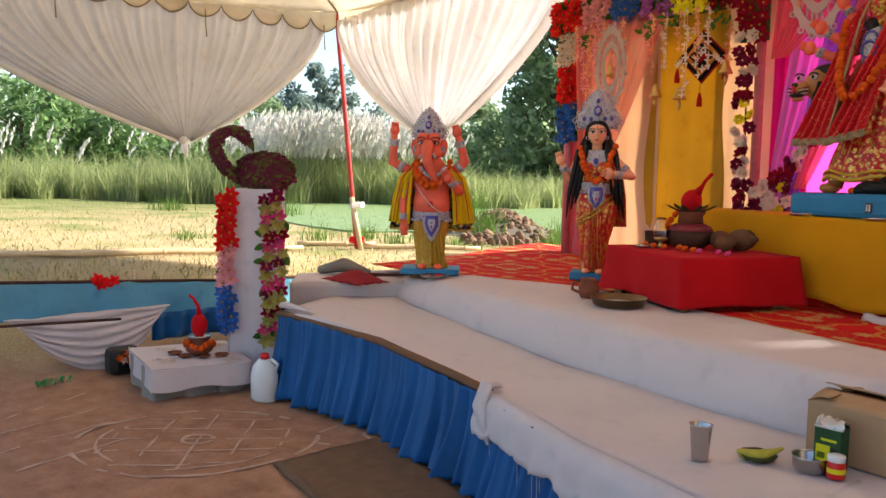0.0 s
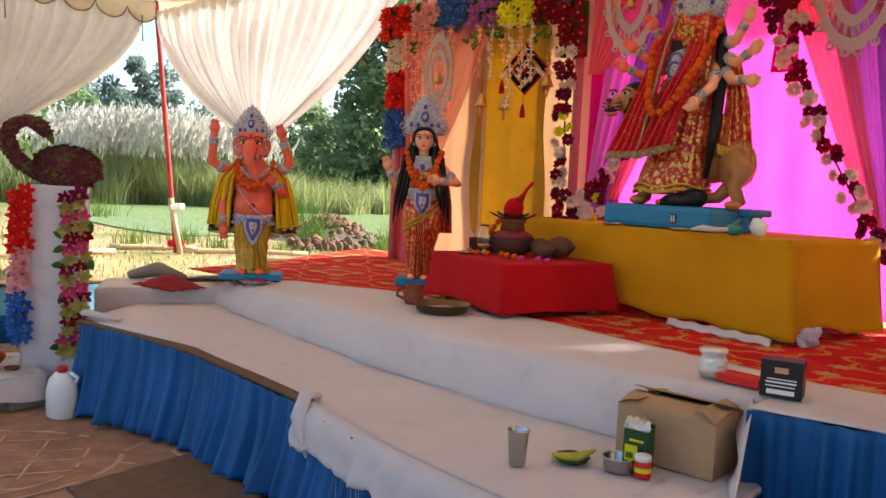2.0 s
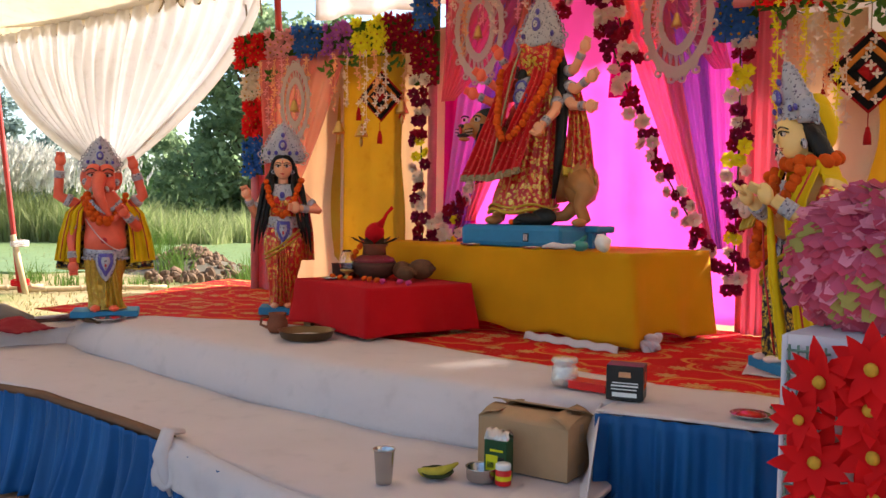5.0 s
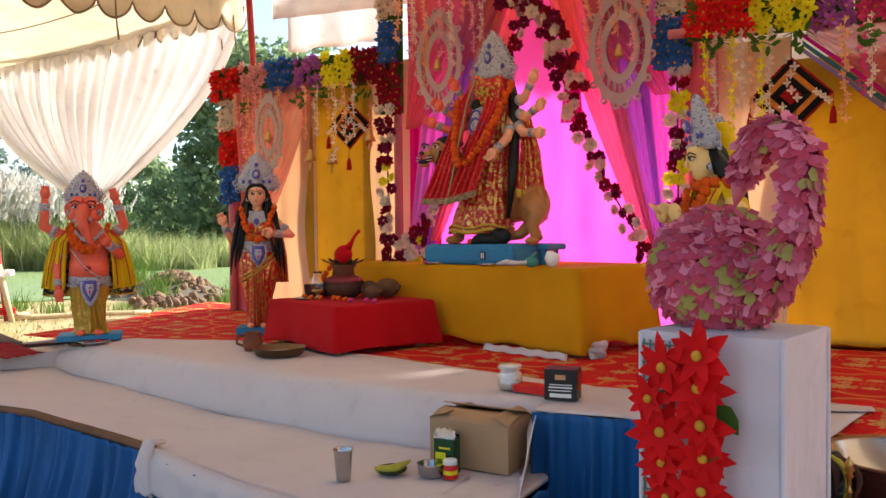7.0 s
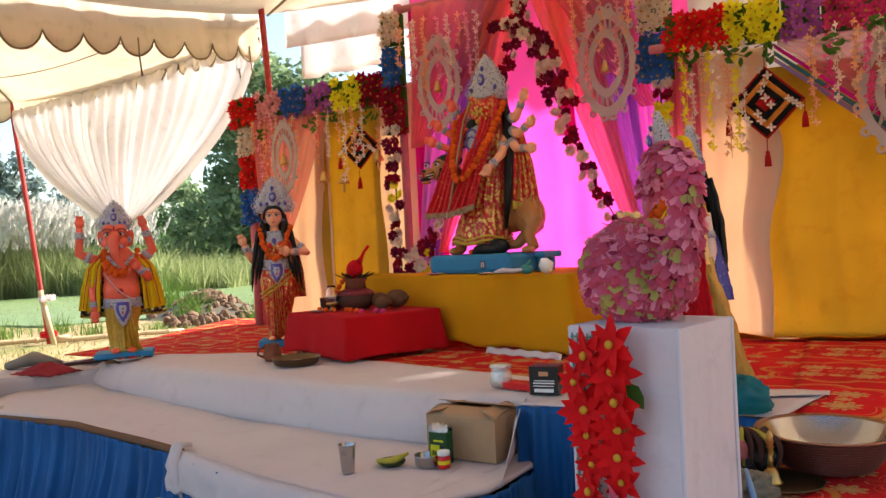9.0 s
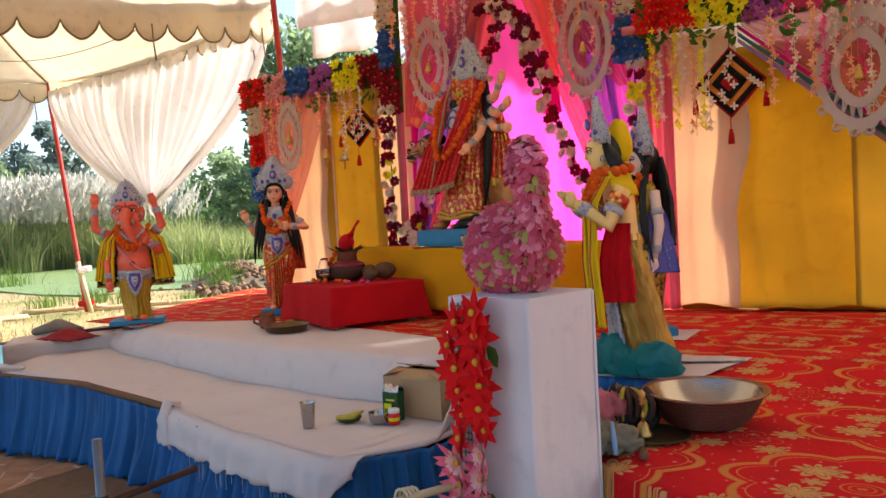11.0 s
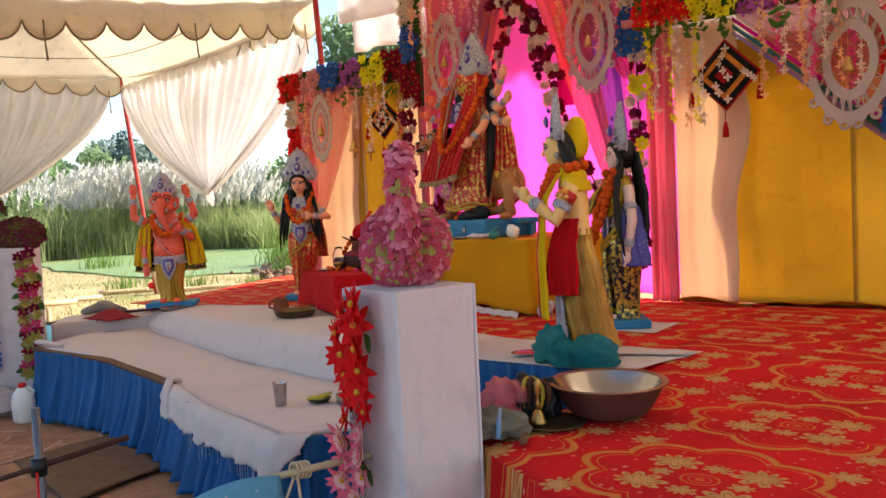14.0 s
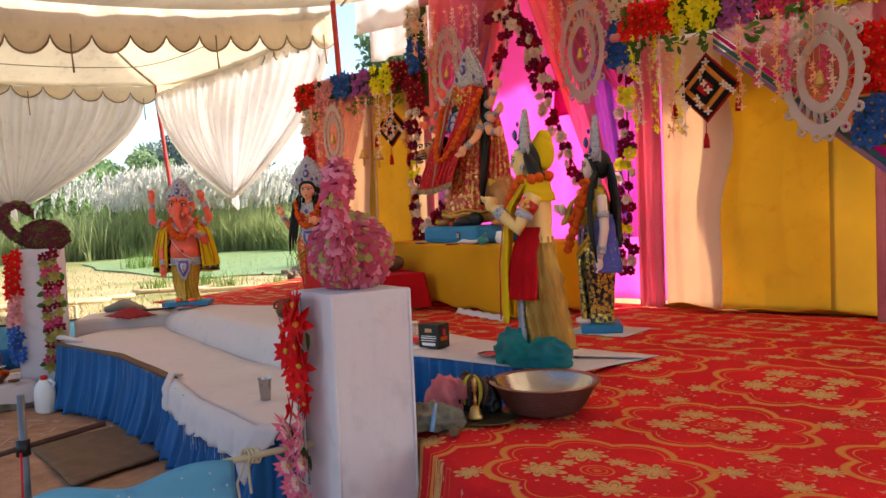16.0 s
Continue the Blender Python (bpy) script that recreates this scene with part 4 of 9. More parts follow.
def face(k, c, r, skin):
    """Head with plain painted features, towards -y."""
    c = Vector(c)
    form(k, [(c.z + r * z, c.x, c.y + r * y, r * w, r * d) for z, y, w, d in ((-1.06, -0.30, 0.06, 0.08), (-0.98, -0.26, 0.30, 0.36), (-0.7, -0.14, 0.58, 0.66), (-0.3, -0.04, 0.78, 0.84), (0.1, 0, 0.86, 0.9), (0.5, 0, 0.82, 0.86), (0.85, 0, 0.55, 0.6), (1.02, 0, 0.1, 0.1))], skin, seg=28, nv=24)
    k.tube([c + Vector((0, -r * 0.88, r * 0.16)), c + Vector((0, -r * 0.97, -r * 0.08)), c + Vector((0, -r * 1.04, -r * 0.24)), c + Vector((0, -r * 0.90, -r * 0.32))], [r * 0.05, r * 0.08, r * 0.12, r * 0.06], skin, seg=8)
    for s in (-1, 1):
        e = c + Vector((s * r * 0.38, -r * 0.80, r * 0.10))
        k.ball(e, (r * 0.25, r * 0.09, r * 0.12), S_WHT, seg=12, rings=8)
        k.ball(e + Vector((0, -r * 0.065, 0)), (r * 0.105, r * 0.05, r * 0.11), S_DARK, seg=10, rings=8)
        k.tube(arc(e + Vector((-s * r * 0.27, -r * 0.06, 0)), e + Vector((0, -r * 0.10, r * 0.14)), e + Vector((s * r * 0.36, r * 0.12, r * 0.05)), 8), r * 0.035, S_DARK, seg=5)
        k.tube(arc(e + Vector((-s * r * 0.30, -r * 0.06, r * 0.19)), e + Vector((s * r * 0.02, -r * 0.06, r * 0.34)), e + Vector((s * r * 0.34, r * 0.14, r * 0.20)), 8), r * 0.035, S_DARK, seg=5)
        k.ball(c + Vector((s * r * 0.88, -r * 0.1, -r * 0.38)), (r * 0.18, r * 0.14, r * 0.26), S_SILV, seg=10, rings=8)
        k.ball(c + Vector((s * r * 0.88, -r * 0.2, -r * 0.38)), (r * 0.09, r * 0.08, r * 0.13), S_DARK, seg=8, rings=6)
    k.ball(c + Vector((0, -r * 0.76, -r * 0.56)), (r * 0.24, r * 0.10, r * 0.055), S_LIP, seg=10, rings=6)
    k.ball(c + Vector((0, -r * 0.74, -r * 0.64)), (r * 0.18, r * 0.10, r * 0.06), S_LIP, seg=10, rings=6)
    k.ball(c + Vector((0, -r * 0.88, r * 0.46)), (r * 0.05, r * 0.05, r * 0.17), S_LIP, seg=6, rings=6)


def panel(k, left, right, slot, folds=4, amp=0.014, thick=0.005, nu=36, nv=30):
    """A cloth panel hanging between two side lines, folded along its length."""
    def f(u, v):
        p = along(left, u).lerp(along(right, u), v)
        return p + Vector((0, -amp * (0.4 + 0.8 * u) * (math.sin(v * folds * 6.28 + 1.5 * fr((u * 3, v * 2, 1), 1)) + 0.6 * fr((u * 7, v * 7, 2), 1)), 0))
    k.sheet(f, nu, nv, slot, thick)


def crown(k, c, w, h, deep=0.05):
    """Upright fan-shaped pith crown: a pointed plate with ribs, loops along its edge and gems."""
    c = Vector(c)
    prof = [(0.0, 0.80), (0.10, 1.0), (0.22, 1.04), (0.36, 0.92), (0.50, 0.72), (0.60, 0.64), (0.72, 0.50), (0.84, 0.32), (0.93, 0.15), (1.0, 0.02)]
    def half(t):
        for (a, p), (b, q) in zip(prof, prof[1:]):
            if t <= b:
                return w * (p + (q - p) * (t - a) / (b - a))
        return 0.0
    def f(u, v, d=0.0, s=1.0):
        x = (2 * u - 1)
        hw = half(v) * s * (1 + 0.05 * math.sin(v * 40))
        return c + Vector((x * hw, deep * x * x * (1 - 0.5 * v) + 0.03 * v * v + d - 0.01 * math.cos(x * 9) * (1 - v), h * v * s + h * (1 - s) * 0.3))
    k.sheet(lambda u, v: f(u, v), 26, 30, S_SILV, 0.012)
    for s in (0.80, 0.52):
        line = [f(0, i / 14, -0.014, s) for i in range(15)] + [f(1, 1 - i / 14, -0.014, s) for i in range(15)]
        k.tube(line, w * 0.035, S_SILV if s > 0.6 else S_GEM, seg=6)
    for side in (0, 1):
        for i in range(11):
            p = f(side, 0.04 + 0.085 * i)
            q = w * (0.13 - 0.007 * i)
            k.tube([p + Vector((q * math.cos(t), -0.004, q * math.sin(t))) for t in (j * 0.7 for j in range(10))], w * 0.034, S_SILV, seg=5)
    k.ball(f(0.5, 0.42, -0.018), (w * 0.20, w * 0.10, h * 0.13), S_GEM, seg=12, rings=10)
    k.ball(f(0.5, 0.42, -0.026), (w * 0.11, w * 0.09, h * 0.07), S_SILV, seg=10, rings=8)
    k.ball(f(0.5, 0.66, -0.012), (w * 0.10, w * 0.07, h * 0.06), S_GEM, seg=10, rings=8)
    for x in (0.18, 0.34, 0.66, 0.82):
        k.ball(f(x, 0.24, -0.012), (w * 0.09, w * 0.06, h * 0.055), S_GEM, seg=8, rings=6)
    for i in range(13):
        k.ball(f((i + 0.5) / 13, 0.08, -0.016), w * 0.06, S_SILV, seg=6, rings=5)


def belt(k, z, rx, ry, c=(0, 0)):
    """Silver girdle with a shield-shaped pendant in front."""
    k.lathe([(1, -0.032), (1.06, -0.02), (1.06, 0.02), (1, 0.032)], (c[0], c[1], z), S_SILV, 28, Matrix.Diagonal((rx, ry, 1, 1)))
    for i in range(15):
        a = math.pi + math.pi * i / 14
        k.ball((c[0] + rx * 1.08 * math.cos(a), c[1] + ry * 1.08 * math.sin(a), z - 0.035), 0.011, S_SILV, seg=6, rings=5)
    y = c[1] - ry * 1.12
    for s, d, slot in ((1.0, 0.0, S_SILV), (0.72, -0.008, S_GEM), (0.40, -0.016, S_SILV)):
        k.sheet(lambda u, v: (c[0] + 0.01 + (2 * u - 1) * 0.058 * s * math.sin(math.pi * (0.30 + 0.70 * v)) ** 0.8, y + d - 0.014 * (1 - (2 * u - 1) ** 2), z + 0.02 - 0.018 * (1 - s) * 4 - 0.19 * s * v), 10, 12, slot, 0.008)
    k.ball((c[0] + 0.01, y - 0.034, z - 0.075), (0.008, 0.006, 0.016), S_LIP, seg=8, rings=6)


def strip(k, pts, w, slot, across=(1, 0, 0), wave=0.012, thick=0.006, n=30):
    """A hanging band of cloth along pts."""
    ac = Vector(across)
    def f(u, v):
        p = along(pts, u)
        return p + ac * (v - 0.5) * (w if not callable(w) else w(u)) + Vector((0, -wave * math.sin(v * 11 + u * 2), 0))
    k.sheet(f, n, 12, slot, thick)


def ganesha():
    k = Kit()
    k.box((-0.20, -0.13, 0), (0.20, 0.14, 0.04), S_BASE, 0.008)
    form(k, [(0.045, 0.01, 0, 0.115, 0.10), (0.10, 0.0, 0, 0.10, 0.09), (0.22, -0.01, 0, 0.105, 0.09), (0.33, 0, 0, 0.120, 0.10), (0.41, 0, 0, 0.122, 0.105)], S_GOLD, 17, 0.10, 5.0)
    panel(k, [(-0.01, -0.11, 0.38), (0.0, -0.12, 0.22), (0.0, -0.115, 0.06)], [(0.06, -0.11, 0.38), (0.08, -0.115, 0.2), (0.11, -0.10, 0.055)], S_GOLD, 3, 0.012)
    for s in (-1, 1):
        k.ball((s * 0.055, -0.10, 0.055), (0.032, 0.06, 0.022), S_RED, seg=10, rings=6)
    form(k, [(0.38, 0, 0, 0.105, 0.09), (0.44, 0, -0.012, 0.124, 0.112), (0.50, 0, -0.018, 0.126, 0.118), (0.57, 0, -0.005, 0.118, 0.10), (0.64, 0, 0, 0.132, 0.09), (0.70, 0, 0.005, 0.138, 0.08), (0.75, 0, 0.01, 0.095, 0.06), (0.80, 0, 0.01, 0.055, 0.05)], S_RED)
    k.ball((0, -0.135, 0.485), (0.020, 0.008, 0.020), S_LIP, seg=8, rings=6)
    belt(k, 0.405, 0.126, 0.112)
    h = Vector((-0.025, -0.02, 0.875))
    k.ball(h, (0.085, 0.085, 0.10), S_RED, seg=22, rings=16)
    for s in (-1, 1):
        k.ball(h + Vector((s * 0.035, -0.045, 0.045)), (0.050, 0.045, 0.048), S_RED)
        k.ball(h + Vector((s * 0.045, -0.05, -0.04)), (0.045, 0.04, 0.045), S_RED)
        k.ball(h + Vector((s * 0.092, 0.03, -0.01)), (0.036, 0.014, 0.066), S_RED, seg=14, rings=10, m=Euler((0, s * 0.25, s * 0.5)).to_matrix().to_4x4())
        k.ball(h + Vector((s * 0.094, 0.012, -0.02)), (0.018, 0.012, 0.024), S_SILV, seg=8, rings=6)
        k.ball(h + Vector((s * 0.045, -0.083, 0.018)), (0.024, 0.010, 0.011), S_WHT, seg=10, rings=6)
        k.ball(h + Vector((s * 0.044, -0.091, 0.018)), (0.009, 0.006, 0.010), S_DARK, seg=8, rings=6)
        k.tube(arc(h + Vector((s * 0.018, -0.094, 0.024)), h + Vector((s * 0.045, -0.097, 0.034)), h + Vector((s * 0.075, -0.082, 0.02)), 6), 0.003, S_DARK, seg=5)
        k.tube(arc(h + Vector((s * 0.018, -0.092, 0.044)), h + Vector((s * 0.048, -0.094, 0.060)), h + Vector((s * 0.08, -0.075, 0.045)), 6), 0.0035, S_DARK, seg=5)
        k.tube(arc(h + Vector((s * 0.038, -0.08, -0.055)), h + Vector((s * 0.05, -0.115, -0.078)), h + Vector((s * 0.055, -0.135, -0.066)), 6), [0.012, 0.011, 0.010, 0.009, 0.007, 0.005, 0.003], S_WHT, seg=7)
    k.tube(arc(h + Vector((0, -0.07, 0.01)), h + Vector((0.0, -0.14, -0.10)), h + Vector((0.06, -0.115, -0.235)), 18), [0.046 - 0.0015 * i for i in range(19)], S_RED, seg=14)
    k.tube(arc(h + Vector((0.06, -0.115, -0.235)), h + Vector((0.085, -0.12, -0.255)), h + Vector((0.105, -0.125, -0.225)), 6), [0.019, 0.018, 0.017, 0.016, 0.015, 0.013, 0.010], S_RED, seg=10)
    k.tube([h + Vector((0, -0.113, 0.01)), h + Vector((0, -0.148, -0.05)), h + Vector((0.004, -0.158, -0.10))], [0.004, 0.010, 0.004], S_LIP, seg=8)
    k.ball(h + Vector((0, -0.09, 0.06)), (0.006, 0.006, 0.02), S_LIP, seg=8, rings=6)
    crown(k, h + Vector((0, -0.045, 0.05)), 0.112, 0.22)
    k.ball(h + Vector((0, 0.02, 0.10)), (0.085, 0.075, 0.07), S_SILV, seg=14, rings=10)
    arm(k, (-0.13, 0.02, 0.69), (-0.275, 0.0, 0.765), (-0.262, -0.02, 0.955), S_RED, 0.036)
    arm(k, (0.13, 0.02, 0.69), (0.225, 0.0, 0.775), (0.175, -0.02, 0.945), S_RED, 0.036)
    arm(k, (-0.135, 0.0, 0.67), (-0.195, -0.03, 0.50), (-0.185, -0.06, 0.345), S_RED, 0.034)
    arm(k, (0.135, 0.0, 0.67), (0.19, -0.06, 0.57), (0.125, -0.15, 0.655), S_RED, 0.034)
    beads(k, arc((-0.105, -0.06, 0.77), (0.01, -0.155, 0.615), (0.125, -0.05, 0.77), 16), 0.022, S_ORA)
    beads(k, arc((-0.12, -0.05, 0.75), (-0.07, -0.135, 0.63), (0.02, -0.14, 0.60), 10), 0.024, S_ORA)
    beads(k, arc((-0.07, -0.10, 0.73), (0.01, -0.15, 0.665), (0.09, -0.10, 0.73), 12), 0.014, S_SILV)
    k.tube(arc((-0.11, -0.09, 0.62), (0.0, -0.15, 0.48), (0.10, -0.12, 0.42), 10), 0.003, S_WHT, seg=5)
    for s in (-1, 1):
        panel(k, [(s * 0.09, -0.02, 0.75), (s * 0.13, -0.08, 0.66), (s * 0.145, -0.06, 0.50), (s * 0.15, -0.05, 0.34)], [(s * 0.15, 0.02, 0.74), (s * 0.23, -0.03, 0.66), (s * 0.275, -0.02, 0.50), (s * 0.30, 0.0, 0.355)], S_SHAWL, 3, 0.013)
        for d in (0.2, 0.75):
            k.tube([lerp(a, b, d) + Vector((0, -0.018, 0)) for a, b in (((s * 0.09, -0.02, 0.75), (s * 0.15, 0.02, 0.74)), ((s * 0.13, -0.08, 0.66), (s * 0.23, -0.03, 0.66)), ((s * 0.145, -0.06, 0.50), (s * 0.275, -0.02, 0.50)), ((s * 0.15, -0.05, 0.36), (s * 0.30, 0.0, 0.37)))], 0.0035, S_LIP, seg=5)
        strip(k, [(s * 0.12, 0.05, 0.70), (s * 0.18, 0.04, 0.52), (s * 0.20, 0.02, 0.30)], lambda u: 0.09 + 0.09 * u, S_BLK, (1, 0, 0.1 * s), 0.02)
        k.tube([(s * 0.11, 0.0, 0.305), (s * 0.2, 0.0, 0.295), (s * 0.29, 0.02, 0.305)], 0.006, S_TIN, seg=6)
    return k


def goddess(skirt_slot, skin, blouse, arms):
    """A standing goddess with long hair and a fan crown, towards -y."""
    k = Kit()
    k.box((-0.15, -0.12, 0), (0.15, 0.12, 0.05), S_BASE, 0.008)
    form(k, [(0.055, 0.0, 0, 0.092, 0.085), (0.12, 0.0, 0, 0.085, 0.08), (0.25, 0.0, 0, 0.098, 0.088), (0.40, 0.01, 0, 0.125, 0.10), (0.50, 0.01, 0, 0.132, 0.10), (0.58, 0, 0, 0.105, 0.085), (0.635, 0, 0, 0.085, 0.072)], skirt_slot, 15, 0.07, 4.0)
    panel(k, [(-0.04, -0.09, 0.60), (-0.03, -0.115, 0.4), (-0.035, -0.10, 0.06)], [(0.03, -0.09, 0.60), (0.045, -0.115, 0.4), (0.06, -0.095, 0.06)], skirt_slot, 4, 0.012)
    for a, b, c in (((-0.125, -0.03, 0.40), (-0.02, -0.125, 0.455), (0.115, -0.05, 0.57)), ((-0.12, -0.04, 0.37), (-0.02, -0.122, 0.425), (0.125, -0.05, 0.535))):
        k.tube(arc(a, b, c, 10), 0.011, S_TIN, seg=8, flat=0.4)
    for s in (-1, 1):
        k.ball((s * 0.045, -0.10, 0.062), (0.028, 0.05, 0.018), skin, seg=10, rings=6)
    form(k, [(0.60, 0, 0, 0.088, 0.07), (0.66, 0, 0, 0.086, 0.07), (0.74, 0, 0, 0.105, 0.078), (0.80, 0, 0.0, 0.122, 0.07), (0.845, 0, 0.0, 0.10, 0.056), (0.875, 0, 0, 0.05, 0.045)], blouse)
    for s in (-1, 1):
        k.ball((s * 0.046, -0.06, 0.755), (0.046, 0.036, 0.044), blouse)
    k.lathe([(0.036, 0.85), (0.032, 0.93)], (0, 0, 0), skin, 14)
    belt(k, 0.625, 0.090, 0.078)
    # silver collar
    k.sheet(lambda u, v: (0.075 * math.cos(math.pi * u) * (0.6 + 0.4 * v), -0.050 - 0.038 * v * math.sin(math.pi * u), 0.875 - 0.11 * v * math.sin(math.pi * u) ** 0.6), 18, 6, S_SILV, 0.005)
    k.ball((0, -0.096, 0.80), (0.018, 0.008, 0.022), S_GEM, seg=10, rings=8)
    f = Vector((0, -0.012, 0.985))
    face(k, f, 0.074, skin)
    k.ball((0, 0.025, 1.0), (0.082, 0.070, 0.088), S_HAIR, seg=18, rings=14)
    for s in (-1, 1):
        k.tube(arc(f + Vector((0, -0.050, 0.072)), f + Vector((s * 0.058, -0.024, 0.045)), f + Vector((s * 0.070, 0.012, -0.055)), 10), [0.010, 0.013, 0.014, 0.014, 0.014, 0.014, 0.014, 0.014, 0.015, 0.016, 0.016], S_HAIR, seg=8)
        for j, (dx, dz) in enumerate(((0.0, 0.0), (0.03, -0.05), (-0.025, 0.04))):
            k.tube([(s * 0.075, 0.0, 0.96), (s * (0.095 + dx), -0.02 - 0.02 * j, 0.86), (s * (0.115 + dx), -0.05, 0.74), (s * (0.145 + dx), -0.045, 0.58), (s * (0.160 + dx), -0.02, 0.47 + dz)], [0.016, 0.018, 0.017, 0.014, 0.004], S_HAIR, seg=9)
    panel(k, [(-0.07, 0.07, 1.0), (-0.10, 0.10, 0.80), (-0.12, 0.10, 0.52)], [(0.07, 0.07, 1.0), (0.10, 0.10, 0.80), (0.13, 0.10, 0.50)], S_HAIR, 6, 0.02, 0.02)
    crown(k, (0, -0.035, 1.015), 0.142, 0.285)
    for sh, el, ha in arms:
        arm(k, sh, el, ha, skin, 0.031)
    beads(k, arc((-0.11, -0.06, 0.885), (0.0, -0.155, 0.665), (0.12, -0.06, 0.90), 20), 0.022, S_ORA)
    return k


def place(name, k, x, y, z, turn, label, scale=1.0):
    return solid(name, k, STATUE_MATS, label, "statue", group="festival statues", at=pose(x, y, z, 0, 0, turn) @ Matrix.Scale(scale, 4))


place("elephant_headed_statue", ganesha(), -3.66, 3.62, TOP + 0.012, 44, "coral painted elephant-headed clay statue in gold cloth with yellow shawl", 1.0)
k = goddess(S_BRO, S_FAIR, S_BRO, [((-0.115, 0, 0.81), (-0.185, -0.03, 0.665), (-0.225, -0.09, 0.785)), ((0.115, 0, 0.81), (0.235, -0.03, 0.70), (0.11, -0.13, 0.715))])
panel(k, [(0.06, -0.06, 0.87), (0.10, -0.09, 0.72), (0.13, -0.02, 0.55), (0.12, 0.0, 0.36)], [(0.12, -0.02, 0.86), (0.17, -0.05, 0.74), (0.20, 0.0, 0.55), (0.21, 0.03, 0.36)], S_BRO, 3, 0.012)
place("goddess_statue", k, -2.82, 4.36, TOP + 0.005, 33, "fair goddess statue in red and gold brocade with silver crown")


def seated_rider():
    """The main statue with its lion, on its block."""
    k = Kit()
    # printed skirt and the robe behind it
    form(k, [(0.075, -0.10, 0.0, 0.215, 0.16), (0.12, -0.095, 0.0, 0.205, 0.155), (0.30, -0.06, 0, 0.165, 0.13), (0.5, -0.03, 0, 0.14, 0.115), (0.75, 0, 0, 0.12, 0.10), (0.90, 0.01, 0, 0.11, 0.09)], S_BRO, 17, 0.09, 3.0)
    for z, r in ((0.085, 0.012), (0.115, 0.008)):
        k.tube([(-0.10 + 0.222 * math.cos(a), 0.168 * math.sin(a), z + 0.012 * math.sin(5 * a)) for a in (2 * math.pi * i / 40 for i in range(41))], r, S_TIN, seg=6)
    # red veil: one wide panel over the mount's neck, one across the body
    panel(k, [(-0.06, -0.11, 1.06), (-0.17, -0.13, 0.92), (-0.25, -0.19, 0.65), (-0.35, -0.23, 0.40), (-0.41, -0.23, 0.29)], [(-0.06, -0.13, 1.06), (-0.08, -0.17, 0.92), (-0.11, -0.23, 0.65), (-0.16, -0.27, 0.40), (-0.19, -0.28, 0.28)], S_VEIL, 4, 0.016)
    panel(k, [(0.05, -0.12, 1.05), (0.02, -0.17, 0.85), (-0.07, -0.235, 0.60), (-0.14, -0.275, 0.40), (-0.20, -0.285, 0.28)], [(0.12, -0.08, 1.05), (0.135, -0.13, 0.85), (0.07, -0.21, 0.60), (0.03, -0.255, 0.42), (0.01, -0.265, 0.325)], S_VEIL, 4, 0.016)
    panel(k, [(-0.41, -0.236, 0.30), (-0.41, -0.24, 0.255)], [(-0.19, -0.286, 0.295), (-0.19, -0.288, 0.265)], S_GOLDHEM, 4, 0.012)
    panel(k, [(-0.20, -0.291, 0.295), (-0.20, -0.293, 0.245)], [(0.01, -0.271, 0.34), (0.015, -0.273, 0.305)], S_GOLDHEM, 4, 0.012)
    k.tube([(-0.055, -0.145, 1.04), (-0.09, -0.185, 0.90), (-0.115, -0.245, 0.65), (-0.15, -0.285, 0.40), (-0.17, -0.295, 0.31)], 0.007, S_GOLDHEM, seg=6)
    # back of the veil
    form(k, [(0.33, -0.10, 0.06, 0.24, 0.13), (0.55, -0.06, 0.05, 0.21, 0.12), (0.80, 0.0, 0.03, 0.15, 0.11), (0.98, 0.02, 0.02, 0.115, 0.10), (1.08, 0.02, 0.01, 0.10, 0.09), (1.12, 0.02, 0.01, 0.05, 0.05)], S_VEIL, 13, 0.08)
    # breastplate
    k.ball((-0.035, -0.115, 0.76), (0.07, 0.075, 0.13), S_SILV, seg=18, rings=14)
    for dz, r in ((0.05, 0.035), (-0.01, 0.042), (-0.07, 0.03)):
        k.tube([(-0.035 + r * math.cos(t), -0.19 + 0.3 * abs(dz), 0.76 + dz + r * math.sin(t)) for t in (i * 0.6 for i in range(11))], 0.007, S_GEM, seg=6)
    k.ball((-0.045, -0.13, 0.875), (0.035, 0.04, 0.05), S_HAIR)
    # cloth over the face
    k.ball((0.02, -0.03, 0.985), (0.095, 0.095, 0.115), S_VEIL, seg=20, rings=14)
    panel(k, [(-0.085, -0.105, 1.075), (-0.075, -0.14, 1.0), (-0.05, -0.145, 0.87)], [(0.115, -0.095, 1.075), (0.115, -0.125, 1.0), (0.095, -0.125, 0.885)], S_BRO, 2, 0.008)
    for i in range(30):
        p = (random.gauss(0.02, 0.028), -0.152, random.gauss(0.955, 0.034))
        k.lathe([(random.uniform(0.007, 0.011), 0), (0.006, 0.004)], p, S_TIN, 10, Euler((1.57, 0, 0)).to_matrix().to_4x4())
    crown(k, (0.02, -0.09, 1.045), 0.145, 0.32)
    k.lathe([(0.105, 0), (0.115, 0.02), (0.10, 0.10), (0.06, 0.20), (0.01, 0.27)], (0.02, -0.01, 1.05), S_SILV, 18)
    # hair and side cloth
    k.tube([(0.10, 0.03, 1.05), (0.155, -0.02, 0.92), (0.175, -0.05, 0.7), (0.165, -0.06, 0.45), (0.14, -0.08, 0.16)], [0.03, 0.034, 0.036, 0.032, 0.012], S_HAIR, seg=10)
    panel(k, [(0.17, 0.0, 0.84), (0.19, 0.0, 0.60), (0.17, -0.02, 0.33)], [(0.23, 0.04, 0.84), (0.30, 0.04, 0.60), (0.355, 0.03, 0.24)], S_BRO, 4, 0.016)
